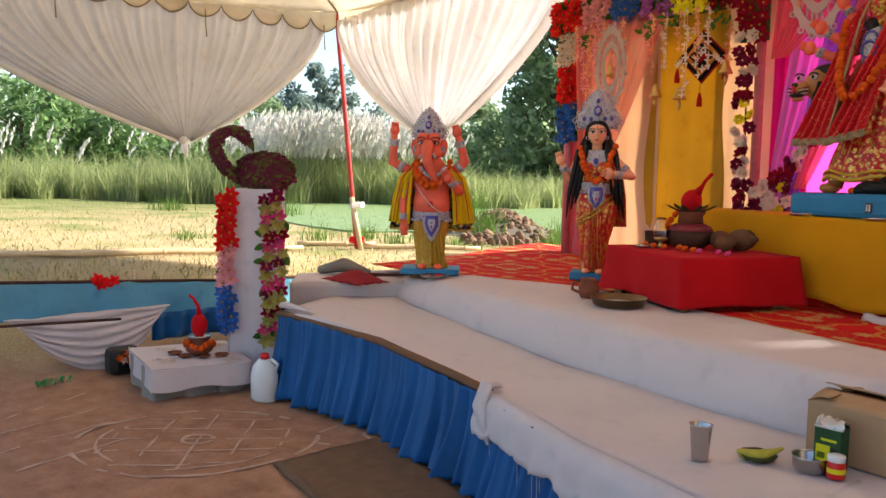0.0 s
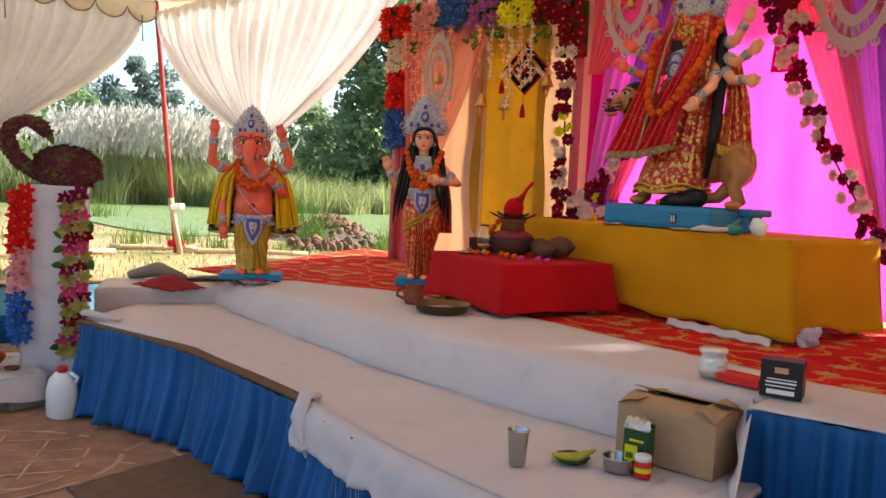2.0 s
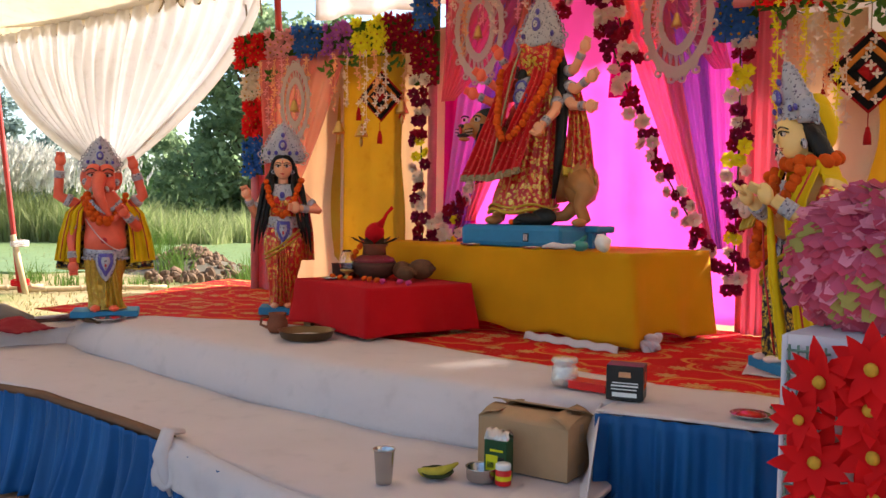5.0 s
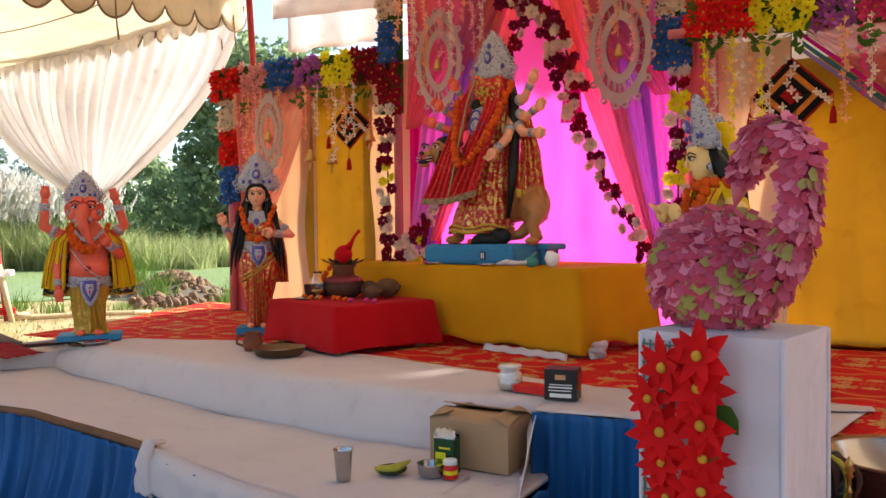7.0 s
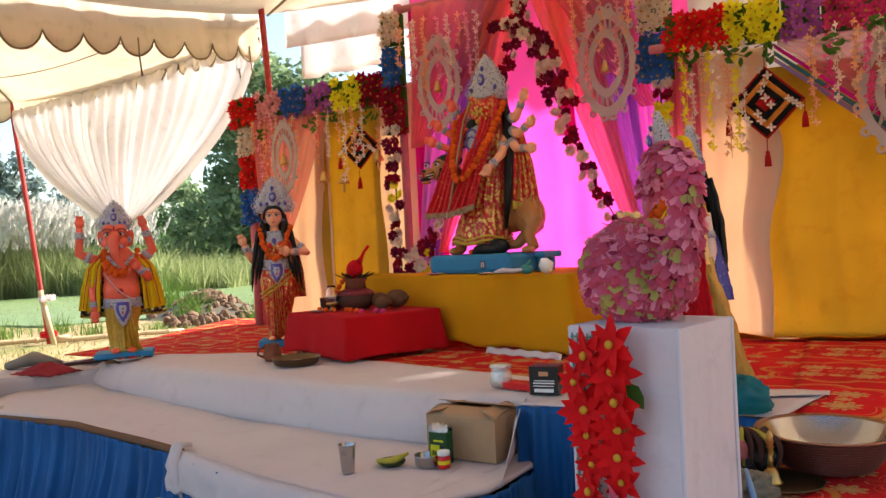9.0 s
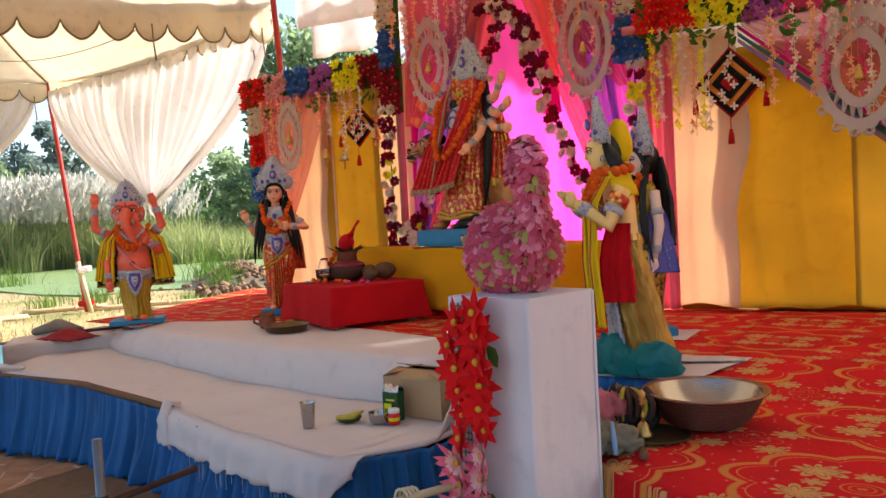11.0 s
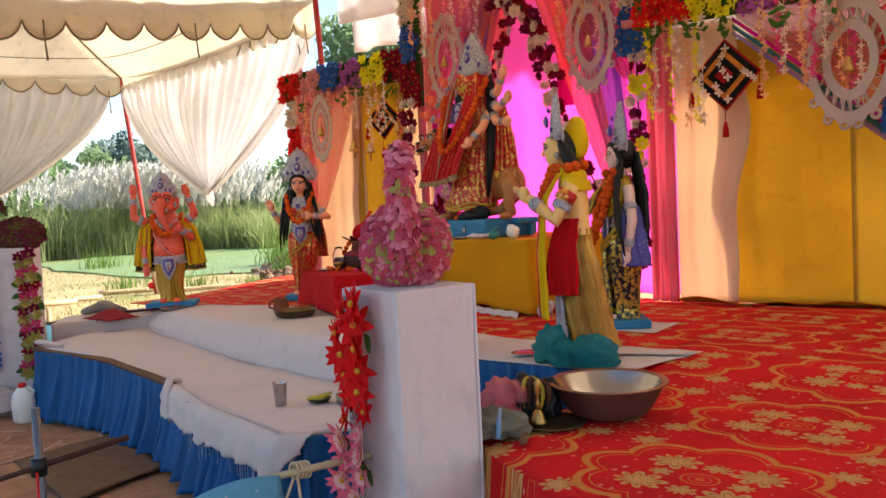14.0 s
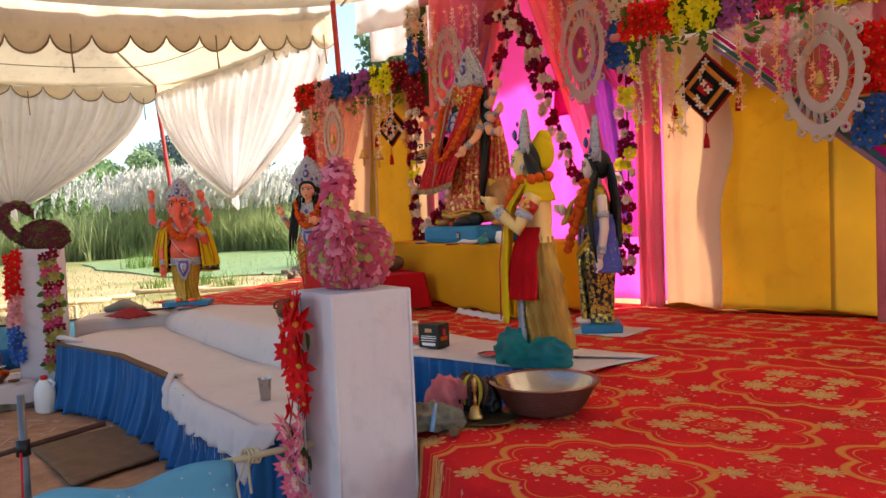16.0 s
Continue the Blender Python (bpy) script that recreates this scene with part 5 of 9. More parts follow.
    panel(k, [(0.165, -0.035, 0.36), (0.175, -0.04, 0.30)], [(0.355, 0.02, 0.29), (0.36, 0.02, 0.23)], S_TIN, 4, 0.012)
    # arms, three a side and one across
    for sh, el, ha in (((-0.11, 0, 0.92), (-0.185, -0.05, 0.93), (-0.225, -0.08, 1.01)), ((-0.12, 0, 0.86), (-0.25, -0.08, 0.83), (-0.315, -0.12, 0.89)),
                       ((-0.13, 0, 0.80), (-0.27, -0.1, 0.74), (-0.355, -0.14, 0.785)), ((0.14, 0, 0.90), (0.24, -0.04, 0.91), (0.295, -0.05, 1.01)),
                       ((0.14, 0, 0.85), (0.26, -0.06, 0.79), (0.345, -0.08, 0.84)), ((0.14, 0, 0.80), (0.25, -0.08, 0.695), (0.345, -0.1, 0.685)),
                       ((0.14, -0.02, 0.80), (0.17, -0.14, 0.66), (0.125, -0.22, 0.575))):
        arm(k, sh, el, ha, S_FAIR if sh[0] > 0 else S_RED, 0.031)
    beads(k, arc((-0.19, -0.13, 0.92), (-0.06, -0.30, 0.50), (0.17, -0.08, 1.0), 24), 0.024, S_ORA)
    # lion
    k.ball((0.0, 0.10, 0.26), (0.30, 0.12, 0.13), S_LION, seg=20, rings=14)
    k.ball((0.25, 0.06, 0.25), (0.11, 0.10, 0.14), S_LION)
    k.tube([(0.25, 0.0, 0.28), (0.33, -0.03, 0.20), (0.28, -0.02, 0.12), (0.33, -0.05, 0.03)], [0.08, 0.066, 0.04, 0.036], S_LION)
    k.ball((0.31, -0.09, 0.022), (0.042, 0.06, 0.025), S_LION)
    k.tube([(0.28, 0.12, 0.2), (0.18, 0.0, 0.06), (0.03, -0.06, 0.035)], [0.055, 0.035, 0.022], S_LION)
    k.tube([(-0.2, 0.0, 0.25), (-0.22, -0.07, 0.12), (-0.23, -0.08, 0.03)], [0.065, 0.045, 0.04], S_LION)
    k.ball((-0.235, -0.12, 0.03), (0.05, 0.07, 0.03), S_LION)
    h = Vector((-0.335, -0.10, 0.60))
    k.tube([(-0.2, 0.05, 0.35), (-0.28, 0.0, 0.5), h], [0.12, 0.11, 0.085], S_LION)
    k.ball(h, (0.085, 0.095, 0.09), S_LION, seg=18, rings=12)
    k.ball(h + Vector((-0.055, -0.080, -0.025)), (0.05, 0.06, 0.042), S_LION)
    k.ball(h + Vector((-0.066, -0.122, -0.062)), (0.042, 0.03, 0.014), S_DARK)
    k.ball(h + Vector((-0.062, -0.115, -0.084)), (0.036, 0.03, 0.013), S_LION)
    k.ball(h + Vector((-0.07, -0.138, -0.008)), (0.020, 0.014, 0.014), S_DARK)
    k.tube([h + Vector((-0.072, -0.142, -0.012)), h + Vector((-0.07, -0.14, -0.055))], [0.011, 0.008], S_LIP, seg=7)
    for s in (-1, 1):
        e = h + Vector((-0.03 + 0.042 * s, -0.088, 0.035))
        k.ball(e, (0.022, 0.012, 0.014), S_WHT, seg=10, rings=6)
        k.ball(e + Vector((-0.003, -0.010, 0)), (0.010, 0.006, 0.011), S_DARK, seg=8, rings=6)
        k.tube(arc(e + Vector((-0.024, -0.008, 0.012)), e + Vector((0, -0.014, 0.022)), e + Vector((0.026, 0, 0.012)), 6), 0.005, S_DARK, seg=5)
        for j in range(4):
            q = h + Vector((-0.066 + 0.02 * s, -0.138, -0.028 - 0.010 * j))
            k.tube([q, q + Vector((0.042 * s, 0.025, 0.008))], 0.0032, S_WHT if j % 2 else S_DARK, seg=4)
    k.ball(h + Vector((0.035, 0.03, 0.065)), (0.10, 0.085, 0.05), S_HAIR)
    k.tube([h + Vector((0.05, -0.03, 0)), h + Vector((0.03, -0.05, -0.15)), h + Vector((0.04, -0.05, -0.28))], [0.06, 0.05, 0.015], S_HAIR)
    # dark fallen heap at the feet
    crown_heap = [(0.02, -0.15, 0.035), (0.10, -0.12, 0.05), (-0.05, -0.18, 0.02)]
    for p, r in zip(crown_heap, ((0.10, 0.045, 0.04), (0.08, 0.05, 0.055), (0.05, 0.03, 0.02))):
        k.ball(p, r, S_HAIR)
    k.ball((-0.07, -0.20, 0.02), (0.018, 0.018, 0.018), S_ORA, seg=8, rings=6)
    return k


BLK = thing("statue_plinth", "bright blue painted block under the main statue", "plinth")
k = Kit()
MB = pose(-1.07, 4.52, 1.206, 0, 0, -18)
k.box((-0.40, -0.24, 0), (0.34, 0.26, 0.13), 0, 0.03, MB)
part("block", k, BASE_BLUE, BLK)
k = Kit()
k.box((0.345, 0.0, 0.09), (0.43, 0.2, 0.13), 0, 0.012, MB)
k.box((0.36, 0.02, 0), (0.39, 0.05, 0.09), 0, 0.004, MB)
k.box((0.36, 0.14, 0), (0.39, 0.17, 0.09), 0, 0.004, MB)
part("bracket", k, BASE_BLUE, BLK)
k = Kit()
k.box((0.09, -0.2445, 0.035), (0.13, -0.2415, 0.085), 0, 0, MB)
part("number_plate", k, DARK, BLK, "small black square with pale bars")
k = Kit()
k.box((0.097, -0.248, 0.042), (0.105, -0.245, 0.078), 0, 0, MB)
k.box((0.112, -0.248, 0.042), (0.122, -0.245, 0.078), 0, 0, MB)
part("mark", k, WHITE, BLK)
place("mounted_goddess_statue", seated_rider(), -1.06, 4.52, 1.332, -8, "veiled many-armed goddess statue in red cloth riding a lion")


def warrior():
    k = Kit()
    k.box((-0.16, -0.14, 0), (0.16, 0.14, 0.06), S_BASE, 0.008)
    form(k, [(0.065, 0.0, 0.035, 0.115, 0.125), (0.14, 0.0, 0.03, 0.108, 0.12), (0.30, 0, 0.025, 0.11, 0.105), (0.45, 0, 0.02, 0.108, 0.088), (0.55, 0, 0.025, 0.095, 0.070), (0.61, 0, 0.03, 0.088, 0.062)], S_LAME, 13, 0.20, 14.0)
    panel(k, [(-0.03, -0.05, 0.56), (-0.03, -0.09, 0.3), (-0.05, -0.10, 0.065)], [(0.06, -0.04, 0.56), (0.08, -0.085, 0.3), (0.09, -0.085, 0.065)], S_SILV, 4, 0.016)
    panel(k, [(0.065, -0.06, 0.66), (0.085, -0.115, 0.50), (0.095, -0.13, 0.31)], [(0.105, 0.03, 0.66), (0.135, 0.0, 0.50), (0.14, -0.01, 0.31)], S_REDC, 3, 0.018, 0.014)
    form(k, [(0.58, 0, 0.035, 0.085, 0.058), (0.65, 0, 0.035, 0.082, 0.058), (0.75, 0, 0.03, 0.108, 0.070), (0.82, 0, 0.028, 0.128, 0.066), (0.865, 0, 0.022, 0.10, 0.052), (0.90, 0, 0.015, 0.045, 0.04)], S_YEL)
    k.lathe([(0.038, 0.87), (0.034, 0.95)], (0, 0.005, 0), S_YEL, 14)
    f = Vector((0, -0.02, 0.995))
    face(k, f, 0.076, S_YEL)
    k.ball((0, 0.02, 1.012), (0.082, 0.068, 0.085), S_HAIR)
    for s in (-1, 1):
        k.tube([(s * 0.066, 0.0, 1.03), (s * 0.078, 0.02, 0.97), (s * 0.074, 0.04, 0.91), (s * 0.06, 0.05, 0.875)], [0.024, 0.034, 0.036, 0.016], S_HAIR)
        for j in range(5):
            k.ball((s * (0.07 + 0.012 * (j % 2)), 0.02 + 0.012 * j, 0.90 + 0.02 * (j % 3)), 0.020, S_HAIR, seg=8, rings=6)
    k.ball((0, 0.075, 1.045), (0.066, 0.062, 0.10), S_SHAWL, seg=18, rings=12)
    k.ball((0, 0.085, 1.11), (0.045, 0.045, 0.055), S_SHAWL)
    crown(k, (0, -0.045, 1.04), 0.125, 0.245)
    for s in (-1, 1):
        arm(k, (s * 0.132, 0.025, 0.82), (s * 0.16, -0.065, 0.655), (s * 0.09, -0.185, 0.765), S_YEL, 0.038)
        k.tube([(s * 0.14, 0.01, 0.785), (s * 0.15, -0.02, 0.745)], 0.048, S_BRO, seg=12)
        # shawl tails in front
        panel(k, [(s * 0.07, -0.06, 0.88), (s * 0.05, -0.13, 0.76), (s * 0.05, -0.155, 0.5), (s * 0.05, -0.165, 0.22)], [(s * 0.13, -0.02, 0.88), (s * 0.13, -0.10, 0.76), (s * 0.12, -0.145, 0.5), (s * 0.12, -0.155, 0.20)], S_SHAWL, 3, 0.012)
        k.tube([(s * 0.13, -0.04, 0.88), (s * 0.13, -0.125, 0.76), (s * 0.12, -0.168, 0.5), (s * 0.12, -0.178, 0.22)], 0.0035, S_LIP, seg=5)
    # shawl round the shoulders
    k.sheet(lambda u, v: (0.145 * math.cos(math.pi * (1 - u)) * (0.72 + 0.30 * v), 0.03 + 0.085 * math.sin(math.pi * u) * (0.7 + 0.4 * v) - 0.05 * (abs(2 * u - 1)) ** 2, 0.915 - 0.115 * v + 0.012 * math.sin(v * 14 + u * 5)), 30, 16, S_SHAWL, 0.01)
    beads(k, [(0.105 * math.cos(a), 0.018 + 0.085 * math.sin(a), 0.905 + 0.01 * math.sin(a)) for a in (2 * math.pi * i / 24 for i in range(25))], 0.026, S_ORA)
    beads(k, arc((-0.09, -0.07, 0.87), (0, -0.14, 0.74), (0.09, -0.07, 0.87), 12), 0.022, S_ORA)
    return k


k = warrior()
k.bm.transform(Matrix(((1, 0, -0.20 * math.cos(radians(62)) - 0.24 * math.sin(radians(62)), 0), (0, 1, -0.20 * math.sin(radians(62)) + 0.24 * math.cos(radians(62)), 0), (0, 0, 1, 0), (0, 0, 0, 1))))
place("youth_statue", k, 0.62, 2.79, TOP + 0.008, -62, "cream painted youth statue in gold dhoti and yellow shawl", 0.98)
k = goddess(S_BLK, S_PALE, S_TIN, [((-0.115, 0, 0.81), (-0.15, -0.10, 0.70), (-0.06, -0.19, 0.73)), ((0.115, 0.02, 0.81), (0.16, 0.03, 0.62), (0.155, 0.0, 0.44))])
panel(k, [(0.09, -0.05, 0.87), (0.06, -0.10, 0.76), (-0.10, -0.12, 0.66)], [(0.13, 0.02, 0.84), (0.14, -0.04, 0.70), (0.0, -0.13, 0.58)], S_TIN, 4, 0.012)
panel(k, [(-0.13, 0.0, 0.87), (-0.10, -0.15, 0.78), (-0.08, -0.21, 0.64)], [(-0.05, -0.06, 0.88), (-0.02, -0.15, 0.78), (-0.02, -0.19, 0.66)], S_TIN, 3, 0.012)
panel(k, [(0.12, -0.02, 0.70), (0.15, -0.03, 0.52), (0.17, -0.03, 0.36)], [(0.12, 0.08, 0.70), (0.17, 0.10, 0.52), (0.20, 0.12, 0.36)], S_GEM, 3, 0.014)
beads(k, arc((-0.09, -0.07, 0.89), (0.02, -0.18, 0.50), (0.11, -0.05, 0.89), 22), 0.026, S_ORA)
place("goddess_statue", k, 0.38, 3.80, TOP + 0.008, -58, "pale goddess statue in black and gold brocade with orange garland", 0.98)

# ---- flowers ----
def petal_mat(name, col, var=0.2):
    return cloth(name, col, 0.3, rough=0.7, var=var, crease=0.1)


RED_P, DKRED_P = petal_mat("red_petal", (0.74, 0.014, 0.016)), petal_mat("dark_red_petal", (0.30, 0.004, 0.025))
PINK_P, HOT_P = petal_mat("pale_pink_petal", (0.80, 0.36, 0.38)), petal_mat("hot_pink_petal", (0.70, 0.06, 0.22))
BLUE_P, PURPLE_P = petal_mat("blue_petal", (0.045, 0.15, 0.48)), petal_mat("purple_petal", (0.45, 0.12, 0.48))
YEL_P, WHITE_P = petal_mat("yellow_petal", (0.86, 0.78, 0.03)), petal_mat("cream_petal", (0.75, 0.62, 0.52))
PEACH_P, LEAF = petal_mat("peach_petal", (0.80, 0.42, 0.22)), petal_mat("green_leaf", (0.06, 0.14, 0.02))
MAROON_P = petal_mat("maroon_petal", (0.22, 0.008, 0.05))
CENTRE = plain("flower_centre", (0.55, 0.28, 0.03), 0.8, scale=150)


def petal(k, base, way, up, length, width, slot=0, curl=0.25, tip=0.06):
    """One bent leaf-shaped blade of six faces."""
    base, way, up = Vector(base), Vector(way).normalized(), Vector(up).normalized()
    side = way.cross(up).normalized()
    rows = [(0.0, 0.16), (0.4, 1.0), (0.75, max(0.8, 1.1 * tip)), (1.0, tip)]
    prev = None
    for t, w in rows:
        c = base + way * length * t + up * (curl * length * t * t)
        row = [k.bm.verts.new(c - side * width * w / 2), k.bm.verts.new(c + up * (-0.05 * length * w)), k.bm.verts.new(c + side * width * w / 2)]
        if prev:
            for a in (0, 1):
                f = k.bm.faces.new((prev[a], prev[a + 1], row[a + 1], row[a]))
                f.material_index, f.smooth = slot, True
        prev = row


def blossom(k, c, n, size, face=(0, -1, 0), slot=0, rings=2, seedr=0.0):
    """A flower with rings of petals facing a direction."""
    f = Vector(face).normalized()
    a = f.cross(Vector((0, 0, 1)) if abs(f.z) < 0.9 else Vector((1, 0, 0))).normalized()
    b = f.cross(a)
    for r in range(rings):
        for i in range(n):
            t = 2 * math.pi * (i + 0.5 * r) / n + seedr
            d = a * math.cos(t) + b * math.sin(t)
            lean = 0.25 + 0.55 * r
            petal(k, Vector(c), d + f * lean, f, size * (1 - 0.28 * r), size * 0.55 * (1 - 0.2 * r), slot, 0.15 + 0.2 * r)


def blossom_mesh(name, n, size, mat, rings=2, centre=True):
    k = Kit()
    blossom(k, (0, 0, 0), n, size, rings=rings)
    if centre:
        k.ball((0, -0.012, 0), (size * 0.16, size * 0.14, size * 0.16), 1, seg=6, rings=4)
    return k.mesh(name, mat, CENTRE)


def rose_mesh(name, size, mat):
    k = Kit()
    for r, n, lift in ((1.0, 7, 0.15), (0.8, 6, 0.55), (0.55, 5, 1.0), (0.3, 3, 1.8)):
        for i in range(n):
            t = 2 * math.pi * (i + r) / n
            d = Vector((math.cos(t), 0, math.sin(t)))
            petal(k, d * size * 0.08, d + Vector((0, -lift, 0)), Vector((0, -1, 0)), size * (0.45 + 0.55 * r), size * 0.75 * (0.5 + 0.5 * r), 0, 0.1)
    return k.mesh(name, mat)


STAR = {c: blossom_mesh("blossom_" + c, 6, 0.052, m) for c, m in (("red", RED_P), ("dkred", DKRED_P), ("pink", PINK_P), ("hot", HOT_P), ("blue", BLUE_P), ("purple", PURPLE_P), ("yellow", YEL_P), ("white", WHITE_P), ("peach", PEACH_P))}
ROSE = {c: rose_mesh("rose_" + c, 0.055, m) for c, m in (("white", WHITE_P), ("maroon", MAROON_P), ("dkred", DKRED_P), ("yellow", YEL_P), ("pink", PINK_P))}


def child(name, me, parent, x, y, z, turn=(0, 0, 0), s=1.0):
    o = new(name, me)
    o.parent = parent
    o.matrix_world = Matrix.LocRotScale((x, y, z), Euler(turn), (s, s, s))
    return o


def flower_panel(x0, x1, z0, z1, y0, y1, colour, words):
    """A block of packed artificial blossoms on a net."""
    ob = thing("flower_block", f"block of packed {words} artificial flowers on the decorated frame", "artificial flowers", group="flower blocks of the frame")
    k = Kit()
    k.box((min(x0, x1), min(y0, y1) + 0.012, z0), (max(x0, x1), max(y0, y1) + 0.03, z1), 0, 0.006)
    part("net_backing", k, LEAF, ob)
    nx, nz = max(2, round(abs(x1 - x0) / 0.062)), max(2, round((z1 - z0) / 0.062))
    for i in range(nx):
        for j in range(nz):
            u, v = (i + 0.5 + random.uniform(-0.3, 0.3)) / nx, (j + 0.5 + random.uniform(-0.3, 0.3)) / nz
            child("blossom", STAR[colour], ob, x0 + (x1 - x0) * u, y0 + (y1 - y0) * u - random.uniform(0.005, 0.035), z0 + (z1 - z0) * v,
                  (random.uniform(-0.5, 0.5), random.uniform(0, 6.28), random.uniform(-0.5, 0.5)), random.uniform(0.85, 1.25))
    return ob


names = {"red": "bright red", "pink": "pale pink", "blue": "deep blue", "purple": "lilac purple", "yellow": "vivid yellow", "dkred": "dark red", "white": "cream white", "hot": "hot pink"}
x = -3.98
for c, w in (("red", 0.33), ("pink", 0.27), ("blue", 0.30), ("purple", 0.27), ("yellow", 0.32), ("dkred", 0.34)):
    f = lambda xx: 5.30 - 0.10 * (xx + 3.98) / 1.85
    flower_panel(x, x + w - 0.01, 2.59, 2.86, f(x), f(x + w), c, names[c])
    x += w
for c, z0, z1 in (("white", 2.33, 2.58), ("red", 2.02, 2.32), ("blue", 1.70, 2.0)):
    flower_panel(-3.92, -3.70, z0, z1, 5.33, 5.31, c, names[c])
for c, z0, z1 in (("white", 3.05, 3.3), ("blue", 2.72, 3.04), ("dkred", 2.33, 2.71)):
    flower_panel(-2.24, -2.04, z0, z1, 5.14, 5.12, c, names[c])
for c, z0, z1 in (("white", 2.78, 3.15), ("blue", 2.44, 2.76)):
    flower_panel(-0.10, 0.12, z0, z1, 4.96, 4.92, c, names[c])
x = 0.12
for c, w in (("red", 0.36), ("yellow", 0.33), ("purple", 0.22), ("hot", 0.4), ("yellow", 0.3), ("red", 0.4)):
    flower_panel(x, x + w - 0.01, 2.55, 2.80, 4.72, 4.68, c, names[c])
    x += w
for c, z0, z1 in (("red", 2.02, 2.4), ("blue", 1.72, 2.0)):
    flower_panel(1.60, 1.82, z0, z1, 4.64, 4.62, c, names[c])


def rose_garland(pts, label, seq, r=0.05, step=0.075, jitter=0.025):
    ob = thing("rose_garland", label, "garland", group="rose garlands")
    s = Kit()
    s.tube(pts, 0.006, seg=5)
    part("string", s, LEAF, ob)
    L = sum((Vector(b) - Vector(a)).length for a, b in zip(pts, pts[1:]))
    n = int(L / step)
    for i in range(n + 1):
        p = along(pts, i / n)
        for d in (-1, 1):
            c = seq[(i + (random.random() < 0.25)) % len(seq)]
            child("rose", ROSE[c], ob, p.x + d * 0.03 + random.uniform(-jitter, jitter), p.y - 0.025 + random.uniform(-0.02, 0.01), p.z + random.uniform(-jitter, jitter),
                  (random.uniform(-0.6, 0.6), random.uniform(0, 6.28), random.uniform(-0.7, 0.7)), random.uniform(0.68, 0.95))


rose_garland([(-2.14, 5.08, 2.34), (-2.13, 5.06, 1.9), (-2.10, 5.04, 1.21)], "hanging garland of cream and maroon fabric roses", ["white", "dkred", "maroon", "white", "maroon", "dkred", "maroon", "yellow", "maroon"])
rose_garland([(0.03, 4.92, 2.42), (0.04, 4.90, 1.8), (0.03, 4.88, 0.95)], "hanging garland of cream and maroon fabric roses", ["white", "maroon", "dkred", "yellow", "white", "maroon"])
rose_garland(arc((-0.95, 4.98, 3.2), (-0.60, 4.98, 2.10), (-0.06, 4.90, 1.12), 20), "swagged garland of cream and maroon roses framing the statue", ["maroon", "white", "white", "dkred", "maroon", "white"])
rose_garland(arc((-0.95, 4.98, 3.2), (-1.32, 5.0, 2.15), (-1.95, 5.0, 1.30), 20), "swagged garland of maroon roses beside the statue", ["maroon", "white", "dkred", "maroon", "white"])
rose_garland([(-1.15, 4.95, 3.0), (-0.9, 4.93, 2.95), (-0.72, 4.93, 2.75), (-0.66, 4.93, 2.5), (-0.60, 4.93, 2.38)], "short hanging garland of maroon roses", ["maroon", "dkred", "white"])
rose_garland([(-1.98, 5.02, 1.24), (-1.86, 5.0, 1.22), (-1.78, 5.0, 1.36)], "end of a maroon rose garland behind the altar", ["maroon", "yellow", "white"])


def flower_string(x, y, ztop, length, mat, label, n=None, size=0.028):
    k = Kit()
    k.tube([(x, y, ztop), (x + 0.005, y, ztop - length)], 0.002, seg=4)
    n = n or int(length / 0.032)
    for i in range(n):
        z = ztop - length * (i + random.random() * 0.5) / n
        blossom(k, (x + random.uniform(-0.02, 0.02), y - 0.01, z), 4, size * random.uniform(0.7, 1.1), (random.uniform(-1, 1), -1, random.uniform(-0.8, 0.4)), 0, 1)
    ob = solid("flower_string", k, mat, label, "flower string", group="hanging flower strings")
    return ob


for x0, x1, y, zt, n, mats in ((-3.70, -3.15, 5.16, 2.60, 7, (PEACH_P, PINK_P)), (-2.95, -2.3, 5.14, 2.60, 7, (PEACH_P, WHITE_P)), (-2.0, -1.25, 4.93, 3.15, 9, (PEACH_P, PINK_P, WHITE_P)),
                               (-0.55, -0.12, 4.84, 3.1, 5, (PEACH_P, PINK_P)), (0.22, 0.62, 4.64, 2.56, 8, (YEL_P, WHITE_P, PEACH_P)), (0.95, 1.55, 4.55, 2.56, 9, (PEACH_P, HOT_P, WHITE_P))):
    for i in range(n):
        xx = x0 + (x1 - x0) * (i + random.uniform(0.2, 0.8)) / n
        m = mats[i % len(mats)]
        flower_string(xx, y + random.uniform(-0.03, 0.03), zt, random.uniform(0.25, 0.75), m, "thin hanging string of small " + {YEL_P: "yellow", WHITE_P: "cream", PEACH_P: "peach", PINK_P: "pale pink", HOT_P: "hot pink"}[m] + " fabric flowers")


def leaf_spray(x, y, z, label="small sprig of green artificial leaves"):
    k = Kit()
    for i in range(9):
        a = random.uniform(0, 6.28)
        petal(k, (x + random.uniform(-0.07, 0.07), y, z + random.uniform(-0.07, 0.05)), (math.cos(a), -0.4, math.sin(a) - 0.4), (0, -1, 0.2), 0.06, 0.03, 0)
    k.tube([(x - 0.06, y, z), (x, y, z + 0.02), (x + 0.07, y, z - 0.01)], 0.003, seg=4)
    solid("leaf_sprig", k, LEAF, label, "leaves", group="leaf sprigs")


for x, y, z in ((-3.5, 5.15, 2.5), (-2.95, 5.12, 2.52), (-2.75, 5.12, 2.55), (-2.38, 5.12, 2.5), (0.3, 4.62, 2.5), (0.55, 4.6, 2.46), (0.72, 4.6, 2.5), (1.1, 4.52, 2.45), (1.3, 4.52, 2.52)):
    leaf_spray(x, y, z)

